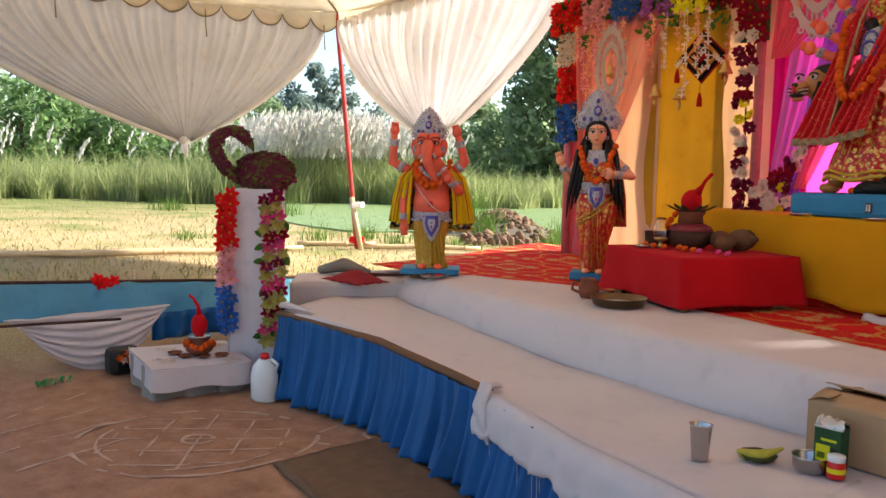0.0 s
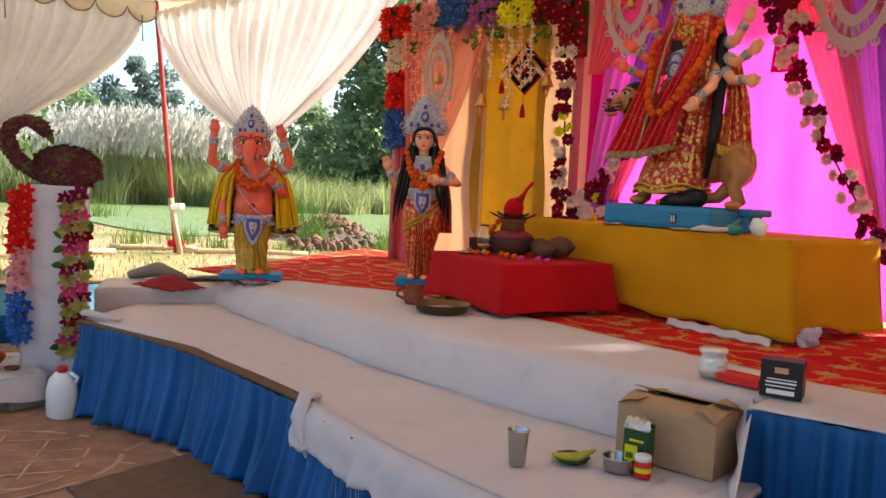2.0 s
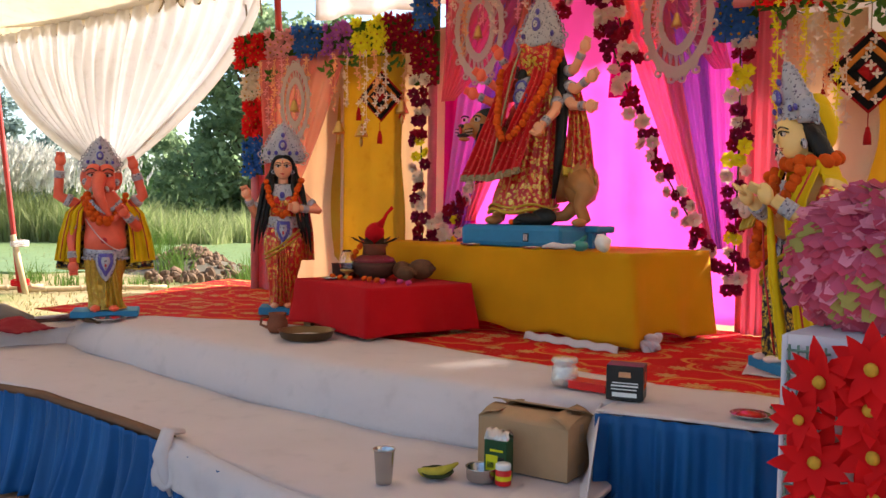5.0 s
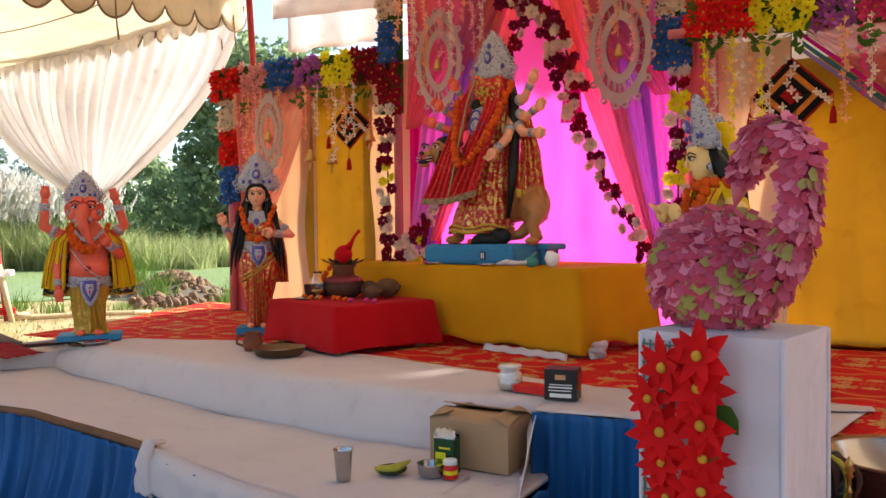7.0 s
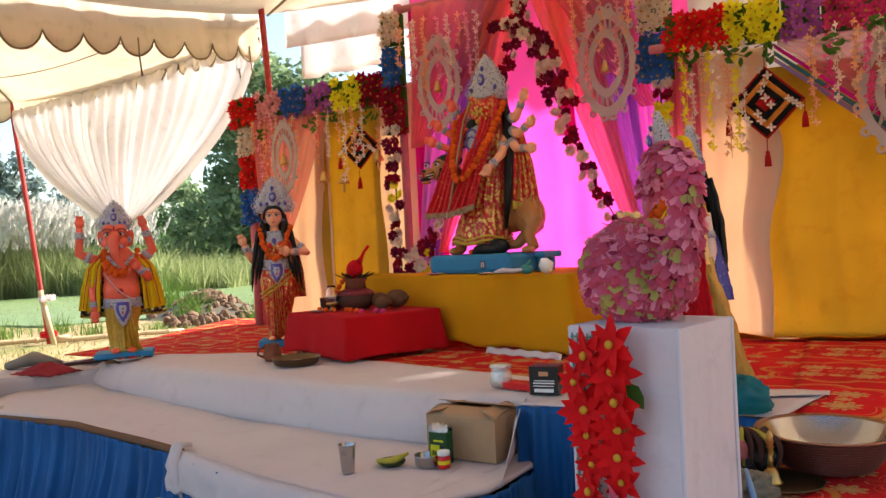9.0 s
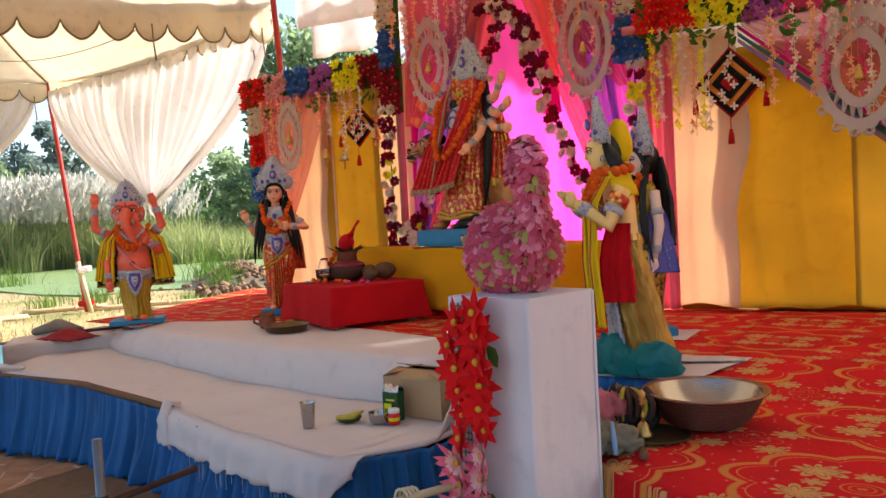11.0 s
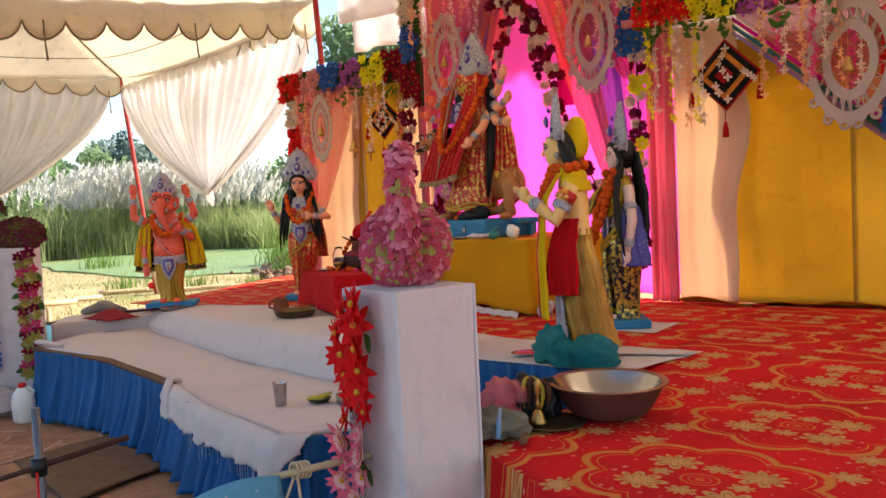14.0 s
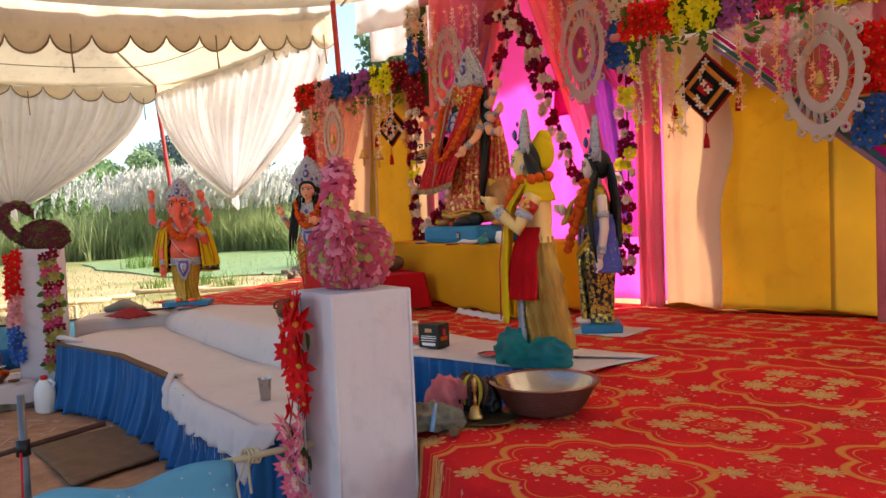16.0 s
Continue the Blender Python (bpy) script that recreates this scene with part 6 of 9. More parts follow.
BRASS = plain("brass", (0.52, 0.32, 0.10), 0.35, 0.9, scale=30)
FOAM = cloth("white_foam_board", (0.60, 0.50, 0.47), 0.35, rough=0.8, var=0.05, crease=0.1)


def lace_oval(x, y, z, w, h, turn=0.0):
    """A cut-out pointed oval board: two rims, struts between them, loops round the edge and a bell."""
    ob = thing("lace_oval", "white cut-out foam oval with lattice rim and brass bell", "hanging ornament", group="cut-out ovals", at=pose(x, y, z, 0, 0, turn))
    def el(f, t):
        c, q = math.cos(t), math.sin(t)
        r = 1 + (0.03 * math.cos(t * 20) if f > 0.93 else 0.02 * math.cos(t * 28) if f < 0.45 else 0)
        return Vector((w * f * r * math.copysign(abs(c) ** (1.35 if f < 0.5 else 1.15), c), 0, h * f * r * q * (1.06 if f < 0.5 else 1)))
    for name, a, b in (("inner_rim", 0.42, 0.60), ("outer_rim", 0.76, 0.95)):
        k = Kit()
        k.sheet(lambda u, v: el(a + (b - a) * v, u * 6.28318), 84, 2, 0, 0.008, False)
        part(name, k, FOAM, ob)
    for i in range(22):
        t = 2 * math.pi * i / 22
        k = Kit()
        k.tube([el(0.575, t), el(0.79, t + 0.15)], w * 0.035, seg=4, flat=0.3)
        k.tube([el(0.575, t + 0.14), el(0.79, t + 0.14)], w * 0.028, seg=4, flat=0.3)
        part("strut", k, FOAM, ob)
    for i in range(16):
        t = 2 * math.pi * (i + 0.5) / 16
        p = el(0.99, t)
        k = Kit()
        k.tube([p + Vector((w * 0.085 * math.cos(q), 0, w * 0.085 * math.sin(q))) for q in (j * 0.7 for j in range(10))], w * 0.045, seg=5, flat=0.5)
        part("edge_loop", k, FOAM, ob)
    bk = Kit()
    bk.lathe([(0.035, -0.05), (0.03, -0.03), (0.022, 0.0), (0.014, 0.03), (0.004, 0.04)], (0, -0.02, -0.02), 0, 14)
    bk.tube([(0, -0.02, 0.015), (0, -0.02, h * 0.42)], 0.002, seg=4)
    bk.ball((0, -0.02, -0.075), 0.01, seg=6, rings=4)
    part("bell", bk, BRASS, ob, "small brass bell")


lace_oval(-1.66, 4.99, 2.66, 0.20, 0.38, -6)
lace_oval(-0.335, 4.95, 2.615, 0.235, 0.40, -14)
lace_oval(1.44, 4.56, 2.15, 0.27, 0.38, -20)
lace_oval(-3.27, 5.12, 2.25, 0.13, 0.33, 10)


def yarn_diamond(x, y, z, r, turn):
    ob = thing("yarn_diamond", "diamond hanging of black, orange and red wound yarn", "hanging ornament", group="yarn diamonds", at=pose(x, y, z, 0, 0, turn))
    mats = [plain("black_yarn", (0.012, 0.010, 0.010), 0.9, scale=200), plain("orange_yarn", (0.62, 0.20, 0.03), 0.9, scale=200), plain("red_yarn", (0.36, 0.01, 0.012), 0.9, scale=200)]
    bands = [(1.0, 0.92, 2), (0.92, 0.70, 0), (0.70, 0.50, 1), (0.50, 0.26, 0), (0.26, 0.0, 2)]
    for i, (a, b, s) in enumerate(bands):
        k = Kit()
        for q in range(4):
            t0, t1 = math.pi / 2 * q, math.pi / 2 * (q + 1)
            e = lambda f, t, dy: Vector((r * f * math.cos(t), dy, r * f * math.sin(t)))
            dy = -0.006 - 0.006 * i
            k.sheet(lambda u, v: e(a + (b - a) * v, t0, dy).lerp(e(a + (b - a) * v, t1, dy), u), 3, 3, 0, 0.01)
        part("yarn_band", k, mats[s], ob)
    for dx, dz in ((-0.98, -0.05), (0.98, -0.05), (0, -1.0)):
        k = Kit()
        p = Vector((dx * r, -0.02, dz * r))
        k.tube([p, p + Vector((0, 0, -0.07))], 0.003, seg=4)
        k.ball(p + Vector((0, 0, -0.08)), 0.012, seg=8, rings=6)
        k.lathe([(0.010, 0), (0.018, -0.03), (0.021, -0.085)], p + Vector((0, 0, -0.08)), 0, 10)
        part("tassel", k, mats[2], ob, "dark red tassel")
    k = Kit()
    for i in range(9):
        blossom(k, (random.uniform(-0.03, 0.03) + (i % 3 - 1) * 0.012, -0.05, r * (0.9 - 0.2 * i)), 4, 0.03, (random.uniform(-0.6, 0.6), -1, 0), 0, 1)
    for sx in (-1, 1):
        for i in range(4):
            blossom(k, (sx * r * (0.9 - 0.1 * i), -0.045, r * 0.08 * i - 0.05), 4, 0.026, (random.uniform(-0.6, 0.6), -1, 0), 0, 1)
    part("flower_trim", k, WHITE_P, ob, "small cream fabric flowers")
    k = Kit()
    k.tube([(0, 0, r), (0, 0, r + 0.3)], 0.003, seg=4)
    part("cord", k, TRIM, ob)


yarn_diamond(-2.53, 5.18, 2.27, 0.19, 0)
yarn_diamond(0.70, 4.72, 2.18, 0.225, -6)


def bell(x, y, z):
    k = Kit()
    k.lathe([(0.05, -0.05), (0.045, -0.03), (0.03, 0.0), (0.022, 0.03), (0.006, 0.045)], (x, y, z), 0, 14)
    k.tube([(x, y, z + 0.04), (x, y, z + 0.42)], 0.002, seg=4)
    k.ball((x, y, z - 0.09), (0.014, 0.014, 0.04), seg=6, rings=6)
    solid("hanging_bell", k, BRASS, "small brass bell hanging on a thread", "bell", group="hanging bells")


for p in ((-2.88, 5.14, 2.05), (-2.68, 5.14, 2.02), (-2.33, 5.14, 2.18)):
    bell(*p)

# ---- pillars with swans ----
PALE_PILLAR = cloth("lilac_white_cloth", (0.74, 0.655, 0.67), 0.12, var=0.05, stain=(0.5, 0.45, 0.47), crease=0.35)


def pillar(name, corners, z0, z1, label):
    ob = thing(name, label, "pillar", group="cloth-wrapped pillars")
    k = Kit()
    cs = [Vector((*c, 0)) for c in corners]
    cen = sum(cs, Vector()) / 4
    ring = cs + [cs[0]]
    def f(u, v):
        p = along(ring, u)
        z = z0 + (z1 - z0) * v
        out = (p - cen).normalized()
        return p + out * (0.006 * fr((u * 14, z * 3, 1), 1) + 0.004 * fr((u * 40, z * 8, 2), 1)) + Vector((0, 0, z))
    k.sheet(f, 96, 24, 0, 0)
    part("wrapping", k, PALE_PILLAR, ob)
    k = Kit()
    k.prism([(cen.x + (c.x - cen.x) * 1.01, cen.y + (c.y - cen.y) * 1.01) for c in cs], z1 - 0.02, z1 + 0.003)
    part("top_cloth", k, PALE_PILLAR, ob)
    for c in cs:
        s = Kit()
        s.tube([c + (c - cen).normalized() * 0.002 + Vector((0, 0, z0)), c + Vector((0, 0, z1))], 0.006, seg=6)
        part("corner_seam", s, PALE_PILLAR, ob)
    return ob


def swan(name, at, mats, label, scale=1.0):
    """A swan whose body and neck are covered with petals; it looks along +x and turns its head back."""
    ob = thing(name, label, "swan figure", at=at, group="petal swans")
    c, r = Vector((-0.05, 0, 0.145)), Vector((0.175, 0.15, 0.145))
    body = Kit()
    body.ball(c, r * 0.95, 0, seg=24, rings=16)
    part("body", body, mats[0], ob)
    neck = [Vector(p) for p in ((0.07, 0, 0.08), (0.18, 0, 0.15), (0.25, 0, 0.27), (0.26, 0, 0.38), (0.20, 0, 0.455), (0.11, 0, 0.445), (0.05, 0, 0.365))]
    sm = []
    for i in range(31):
        t = i / 30 * (len(neck) - 1)
        j = min(int(t), len(neck) - 2)
        w = t - j
        p0, p1, p2, p3 = neck[max(j - 1, 0)], neck[j], neck[j + 1], neck[min(j + 2, len(neck) - 1)]
        sm.append(0.5 * (2 * p1 + (p2 - p0) * w + (2 * p0 - 5 * p1 + 4 * p2 - p3) * w * w + (3 * p1 - p0 - 3 * p2 + p3) * w ** 3))
    rad = [0.05 - 0.0013 * i if i < 20 else 0.022 + 0.018 * math.sin((i - 20) / 10 * math.pi) - 0.0005 * (i - 20) for i in range(31)]
    nk = Kit()
    nk.tube(sm, [q * 0.85 for q in rad], 0, seg=12)
    part("neck", nk, mats[0], ob)
    bk = Kit()
    bk.tube([sm[-1] + Vector((-0.005, 0, 0)), sm[-1] + Vector((-0.02, 0, -0.035)), sm[-1] + Vector((-0.035, 0, -0.07))], [0.028, 0.018, 0.004], 0, seg=8)
    part("beak", bk, mats[-1], ob)
    for pick, mat in enumerate(mats):
        pk = Kit()
        for i in range(2300):
            if i < 1400:
                z = 1 - 2 * (i + 0.5) / 1400
                a = i * 2.39996
                s = math.sqrt(1 - z * z)
                nrm = Vector((s * math.cos(a) / r.x, s * math.sin(a) / r.y, z / r.z)).normalized()
                p = c + Vector((r.x * s * math.cos(a), r.y * s * math.sin(a), r.z * z))
            else:
                t = (i - 1400) / 900 * 29.5
                j = int(t)
                d = (sm[j + 1] - sm[j]).normalized()
                a = i * 2.39996
                sd = Vector((0, 1, 0))
                nrm = sd * math.cos(a) + d.cross(sd) * math.sin(a)
                p = sm[j] + nrm * rad[j]
            tone = (0.5 + 0.55 * fr(p, 9.0, 3) + 0.35 * fr(p, 40.0, 5)) * len(mats) + 0.6 * math.sin(i * 12.9898)
            if min(len(mats) - 1, max(0, int(tone))) != pick:
                continue
            way = Vector((-0.5, 0, -0.55)) + Vector((random.uniform(-0.5, 0.5), random.uniform(-0.5, 0.5), random.uniform(-0.4, 0.3)))
            way = (way - nrm * way.dot(nrm) * 0.85)
            petal(pk, p, way, nrm, random.uniform(0.026, 0.044) * (1 if i < 1400 else 0.85), random.uniform(0.026, 0.042) * (1 if i < 1400 else 0.75), 0, random.uniform(0.1, 0.6), 0.62)
        o = part("petals", pk, mat, ob)
        tagged(o, kind="stuff")
    return ob


PINK_A, PINK_B, PINK_C = petal_mat("rose_pink_petal", (0.58, 0.11, 0.19)), petal_mat("mauve_petal", (0.60, 0.08, 0.14)), petal_mat("olive_petal", (0.42, 0.36, 0.10))
PINK_E = petal_mat("light_rose_petal", (0.78, 0.26, 0.36))
PINK_D = petal_mat("deep_rose_petal", (0.36, 0.03, 0.08))
RC = [(0.745, 1.34), (0.83, 1.625), (0.545, 1.71), (0.455, 1.42)]
pillar("pillar", RC, 0.0, 1.185, "square pillar wrapped in pale lilac-white cloth beside the stage")
swan("swan", pose(0.635, 1.53, 1.185, 0, 0, -52) @ Matrix.Scale(0.93, 4), [PINK_D, PINK_A, PINK_E, PINK_B, PINK_A, PINK_C, PINK_B, PINK_E], "pink petal-covered swan figure standing on a pillar")
ax, ay = math.cos(radians(46)), math.sin(radians(46))
LC = [(-4.30 + ax * a - ay * b, 2.62 + ay * a + ax * b) for a, b in ((-0.15, -0.13), (0.15, -0.13), (0.15, 0.17), (-0.15, 0.17))]
# the corners run from the far left edge round the front
pillar("pillar", LC, ground_z(-4.3, 2.6) - 0.02, 1.275, "square pillar wrapped in pale cloth with flower garlands")
swan("swan", pose(-4.30, 2.62, 1.275, 0, 0, 226) @ Matrix.Diagonal((1.06, 0.72, 0.85, 1)), [petal_mat("brown_petal", (0.16, 0.06, 0.04)), petal_mat("wine_petal", (0.20, 0.03, 0.06)), petal_mat("moss_petal", (0.16, 0.14, 0.03))], "dark wine and moss petal-covered swan figure on a pillar")


def pointed_mesh(name, n, size, mat, width, tipmat=None, lift=0.15):
    """An open flower with narrow pointed petals and a small round eye."""
    k = Kit()
    for r in range(2):
        for i in range(n):
            t = 2 * math.pi * (i + 0.5 * r) / n
            d = Vector((math.cos(t), -lift - 0.3 * r, math.sin(t)))
            base, up = Vector((0, -0.004 * r, 0)), Vector((0, -1, 0))
            side, L = d.cross(up).normalized(), size * (1 - 0.2 * r)
            prev = None
            for q, w in ((0.0, 0.2), (0.3, 0.85), (0.5, 1.0), (0.78, 0.55), (1.0, 0.03)):
                c = base + d * L * q + up * (-0.12 * L * q * q)
                row = [k.bm.verts.new(c - side * L * width * w / 2), k.bm.verts.new(c - up * 0.06 * L * w), k.bm.verts.new(c + side * L * width * w / 2)]
                if prev:
                    for a in (0, 1):
                        f = k.bm.faces.new((prev[a], prev[a + 1], row[a + 1], row[a]))
                        f.material_index, f.smooth = (2 if tipmat and q > 0.7 else 0), True
                prev = row
    k.ball((0, -0.012, 0), (size * 0.15, size * 0.12, size * 0.15), 1, seg=8, rings=6)
    return k.mesh(name, mat, CENTRE, tipmat or CENTRE)


BIG = {"red": pointed_mesh("large_blossom_red", 6, 0.078, petal_mat("scarlet_petal", (0.72, 0.010, 0.012)), 0.48),
       "pink": pointed_mesh("large_blossom_pink", 6, 0.075, petal_mat("pale_lily_petal", (0.82, 0.50, 0.46)), 0.42, petal_mat("lily_tip", (0.78, 0.16, 0.24)), 0.5),
       "blue": pointed_mesh("large_blossom_blue", 7, 0.075, BLUE_P, 0.42, None, 0.5)}


def pillar_garland(line, seq, label, face, size=1.0, spread=0.06, leaves=10, step=0.075):
    """Large fabric flowers hanging down a pillar: seq gives colours from the top."""
    ob = thing("flower_garland", label, "garland", group="pillar garlands")
    f = Vector(face).normalized()
    side = f.cross(Vector((0, 0, 1)))
    turn = math.atan2(f.x, -f.y)
    k = Kit()
    k.tube([Vector(p) + f * 0.01 for p in line], 0.005, seg=5)
    part("string", k, WHITE, ob)
    n = len(seq)
    for i, c in enumerate(seq):
        for d in (-1, 1):
            p = along(line, (i + 0.5 + 0.22 * d) / n) + side * d * spread * random.uniform(0.5, 1.2) + f * random.uniform(0.02, 0.05)
            child("flower", BIG[c] if c in BIG else STAR[c], ob, p.x, p.y, p.z, (random.uniform(-0.35, 0.35), random.uniform(0, 6.28), turn + random.uniform(-0.4, 0.4)), size * random.uniform(0.8, 1.15))
    lk = Kit()
    for i in range(leaves):
        p = along(line, random.random()) + side * random.uniform(-1, 1) * spread * 1.4 + f * 0.02
        petal(lk, p, side * random.uniform(-1, 1) + Vector((0, 0, random.uniform(-1, 0.3))), f, 0.08, 0.045, 0)
    part("leaves", lk, LEAF, ob)
    return ob


fx = Vector((-0.29, -1.0, 0)).normalized()  # outward of the long face
p0 = Vector((0.455, 1.42, 0)).lerp(Vector((0.745, 1.34, 0)), 0.36) + Vector((-0.013, -0.05, 0)) * 0.4
pillar_garland([p0 + Vector((0, 0, 1.17)), p0 + Vector((0, 0, 0.72)), p0 + Vector((-0.01, 0, 0.30)), p0 + Vector((0, 0, 0.08))],
               ["red"] * 6 + ["pink"] * 6 + ["blue"] * 4, "garland of large red, pink and blue fabric flowers on the pillar", fx, 0.92, 0.05)
k = Kit()
for i in range(5):
    q = Vector((0.455, 1.42, 0)).lerp(Vector((0.745, 1.34, 0)), 0.03 + 0.05 * i) + fx * 0.006
    k.tube([q + Vector((0, 0, 0.5)), q + Vector((0, 0, 1.17))], 0.0022, seg=4)
for i in range(34):
    z = 0.5 + 0.02 * i
    k.tube([Vector((0.46, 1.418, z)) + fx * 0.006, Vector((0.53, 1.398, z)) + fx * 0.006], 0.0022, seg=4)
solid("wire_netting", k, plain("green_wire", (0.16, 0.22, 0.16), 0.6), "strip of pale green wire netting on the pillar", "netting")

fl = Vector((ay, -ax, 0))
cl, cr = Vector((*LC[0], 0)), Vector((*LC[1], 0))
if (cl - Vector((0.5, -0.1, 0))).length > (Vector((*LC[2], 0)) - Vector((0.5, -0.1, 0))).length:
    cl, cr = Vector((*LC[3], 0)), Vector((*LC[2], 0))
SMALL = {c: blossom_mesh("medium_blossom_" + c, 6, 0.06, m, 2) for c, m in (("red", RED_P), ("pink", PINK_P), ("blue", BLUE_P), ("hot", HOT_P), ("maroon", MAROON_P), ("olive", PINK_C), ("dkred", DKRED_P))}
BIG2, BIG = BIG, SMALL
pillar_garland([cl + Vector((0, 0, 1.26)), cl + Vector((-0.01, 0, 0.85)), cl + Vector((0, 0, 0.34))], ["red"] * 6 + ["pink"] * 4 + ["blue"] * 5, "garland of red, pink and blue flowers down the pillar edge", fl, 0.95, 0.03, 6)
pillar_garland([cr + Vector((0.0, 0, 1.25)), cr + Vector((0.02, 0, 0.85)), cr + Vector((0, 0, 0.28))], ["maroon", "olive", "hot", "olive", "dkred", "hot", "olive", "maroon", "olive", "hot", "maroon", "olive", "dkred", "olive", "hot", "olive"], "garland of wine, pink and olive leaves down the pillar edge", fl, 1.0, 0.05, 26)

# ---- small things ----
STEEL = plain("stainless_steel", (0.46, 0.44, 0.42), 0.22, 0.95, var=0.08, scale=60, relief=0.05)
CLAY = plain("fired_clay", (0.20, 0.065, 0.035), 0.8, scale=40, var=0.25)
DKCLAY = plain("dark_clay", (0.07, 0.03, 0.022), 0.75, scale=40, var=0.3)
CARD = plain("brown_cardboard", (0.40, 0.24, 0.13), 0.85, scale=30, var=0.08)
BLACKBOX = plain("black_print", (0.012, 0.011, 0.012), 0.4, scale=20)
GREENBOX = plain("green_print", (0.010, 0.06, 0.02), 0.35, scale=20)
PLASTIC = plain("white_plastic", (0.74, 0.72, 0.69), 0.4, scale=15, var=0.05)
REDPL = plain("red_plastic", (0.60, 0.012, 0.012), 0.35, scale=20)
BANANA = plain("banana_peel", (0.42, 0.34, 0.03), 0.6, scale=40, var=0.3)
FOIL = plain("silver_foil", (0.7, 0.68, 0.66), 0.25, 0.9, scale=60, relief=0.8)
COCONUT = plain("coconut_husk", (0.13, 0.06, 0.03), 0.9, scale=80, relief=0.7, var=0.3)
GLASS, gnt, gb = shader("clear_glass", 0.03)
gb.inputs["Transmission Weight"].default_value, gb.inputs["Base Color"].default_value = 1.0, (1, 1, 1, 1)


def cup(prof, c, mat, name, label, category, wall=0.003, group=""):
    """An open turned vessel with an inside."""
    k = Kit()
    inner = [(max(0.001, r - wall), z + (wall if i == 0 else 0)) for i, (r, z) in enumerate(prof)][::-1]
    k.lathe(prof + [(prof[-1][0] - wall, prof[-1][1])] + inner[1:], c, 0, 28)
    return solid(name, k, mat, label, category, group)


cup([(0.026, 0), (0.028, 0.004), (0.034, 0.09), (0.037, 0.118), (0.039, 0.12)], (-0.83, 2.255, LOW + 0.006), STEEL, "tumbler", "tall stainless steel tumbler standing on the white sheet", "tumbler")
cup([(0.045, 0), (0.052, 0.008), (0.054, 0.045), (0.058, 0.05)], (-0.545, 2.44, LOW + 0.006), STEEL, "steel_bowl", "small stainless steel bowl on the white sheet", "bowl")
# banana on a leaf bowl
ob = thing("fruit_dish", "leaf dish with a ripe banana on the white sheet", "dish", at=pose(-0.70, 2.40, LOW + 0.006))
k = Kit()
k.lathe([(0.03, 0), (0.05, 0.008), (0.062, 0.022), (0.059, 0.024), (0.045, 0.012), (0.001, 0.006)], (0, 0, 0), 0, 20, wob=0.06)
part("leaf_dish", k, plain("dry_leaf", (0.05, 0.055, 0.02), 0.7, scale=60, var=0.4), ob, "dried green leaf dish")
k = Kit()
k.tube(arc((-0.06, -0.02, 0.022), (0.01, -0.03, 0.026), (0.075, 0.02, 0.055), 10), [0.006, 0.013, 0.017, 0.018, 0.018, 0.018, 0.017, 0.016, 0.013, 0.009, 0.005], seg=7)
part("banana", k, BANANA, ob, "yellow banana with dark spots")
# red jar
ob = thing("spice_jar", "small red jar with white screw cap", "jar", at=pose(-0.462, 2.435, LOW + 0.006))
k = Kit()
k.lathe([(0.026, 0), (0.028, 0.004), (0.028, 0.048), (0.025, 0.054)], (0, 0, 0), 0, 20)
part("jar_body", k, REDPL, ob)
k = Kit()
k.lathe([(0.027, 0.054), (0.027, 0.07), (0.024, 0.073)], (0, 0, 0), 0, 20)
part("cap", k, PLASTIC, ob, "white ribbed cap")
k = Kit()
k.lathe([(0.0284, 0.018), (0.0284, 0.034)], (0, 0, 0), 0, 20, caps=False)
part("label_band", k, YEL_P, ob)


def box_thing(name, at, w, d, h, mat, label, category, flaps=0.0, bars=()):
    """A carton with panels, flaps and plain printed bars."""
    ob = thing(name, label, category, at=at)
    for nm, lo, hi in (("front_panel", (-w / 2, -d / 2, 0), (w / 2, -d / 2 + 0.004, h)), ("back_panel", (-w / 2, d / 2 - 0.004, 0), (w / 2, d / 2, h)),
                       ("side_panel", (-w / 2, -d / 2 + 0.004, 0), (-w / 2 + 0.004, d / 2 - 0.004, h)), ("side_panel", (w / 2 - 0.004, -d / 2 + 0.004, 0), (w / 2, d / 2 - 0.004, h)),
                       ("bottom_panel", (-w / 2 + 0.004, -d / 2 + 0.004, 0.001), (w / 2 - 0.004, d / 2 - 0.004, 0.005))):
        k = Kit()
        k.box(lo, hi, 0, 0.001)
        part(nm, k, mat, ob)
    if not flaps:
        k = Kit()
        k.box((-w / 2, -d / 2, h - 0.001), (w / 2, d / 2, h + 0.003), 0, 0.001)
        part("lid", k, mat, ob)
    for f in ((0, -1), (0, 1), (-1, 0), (1, 0)) if flaps else ():
        k = Kit()
        ln = (w if f[0] == 0 else d) / 2
        up = random.uniform(0.02, 0.05)
        e = Vector((f[0] * w / 2, f[1] * d / 2, h))
        s = Vector((abs(f[1]) * ln, abs(f[0]) * ln, 0))
        way = Vector((-f[0], -f[1], 0)) * flaps * (0.95 if f[0] == 0 else 0.55) + Vector((0, 0, up))
        k.sheet(lambda u, v: e + s * (2 * u - 1) + way * v + Vector((0, 0, 0.008 * math.sin(v * 3))), 6, 4, 0, 0.004)
        part("flap", k, mat, ob)
    for (face, x0, x1, z0, z1, m) in bars:
        k = Kit()
        if face == 0:
            k.box((x0, -d / 2 - 0.0015, z0), (x1, -d / 2 - 0.0005, z1))
        else:
            k.box((w / 2 + 0.0005, x0, z0), (w / 2 + 0.0015, x1, z1))
        part("printed_bar", k, m, ob)
    return ob


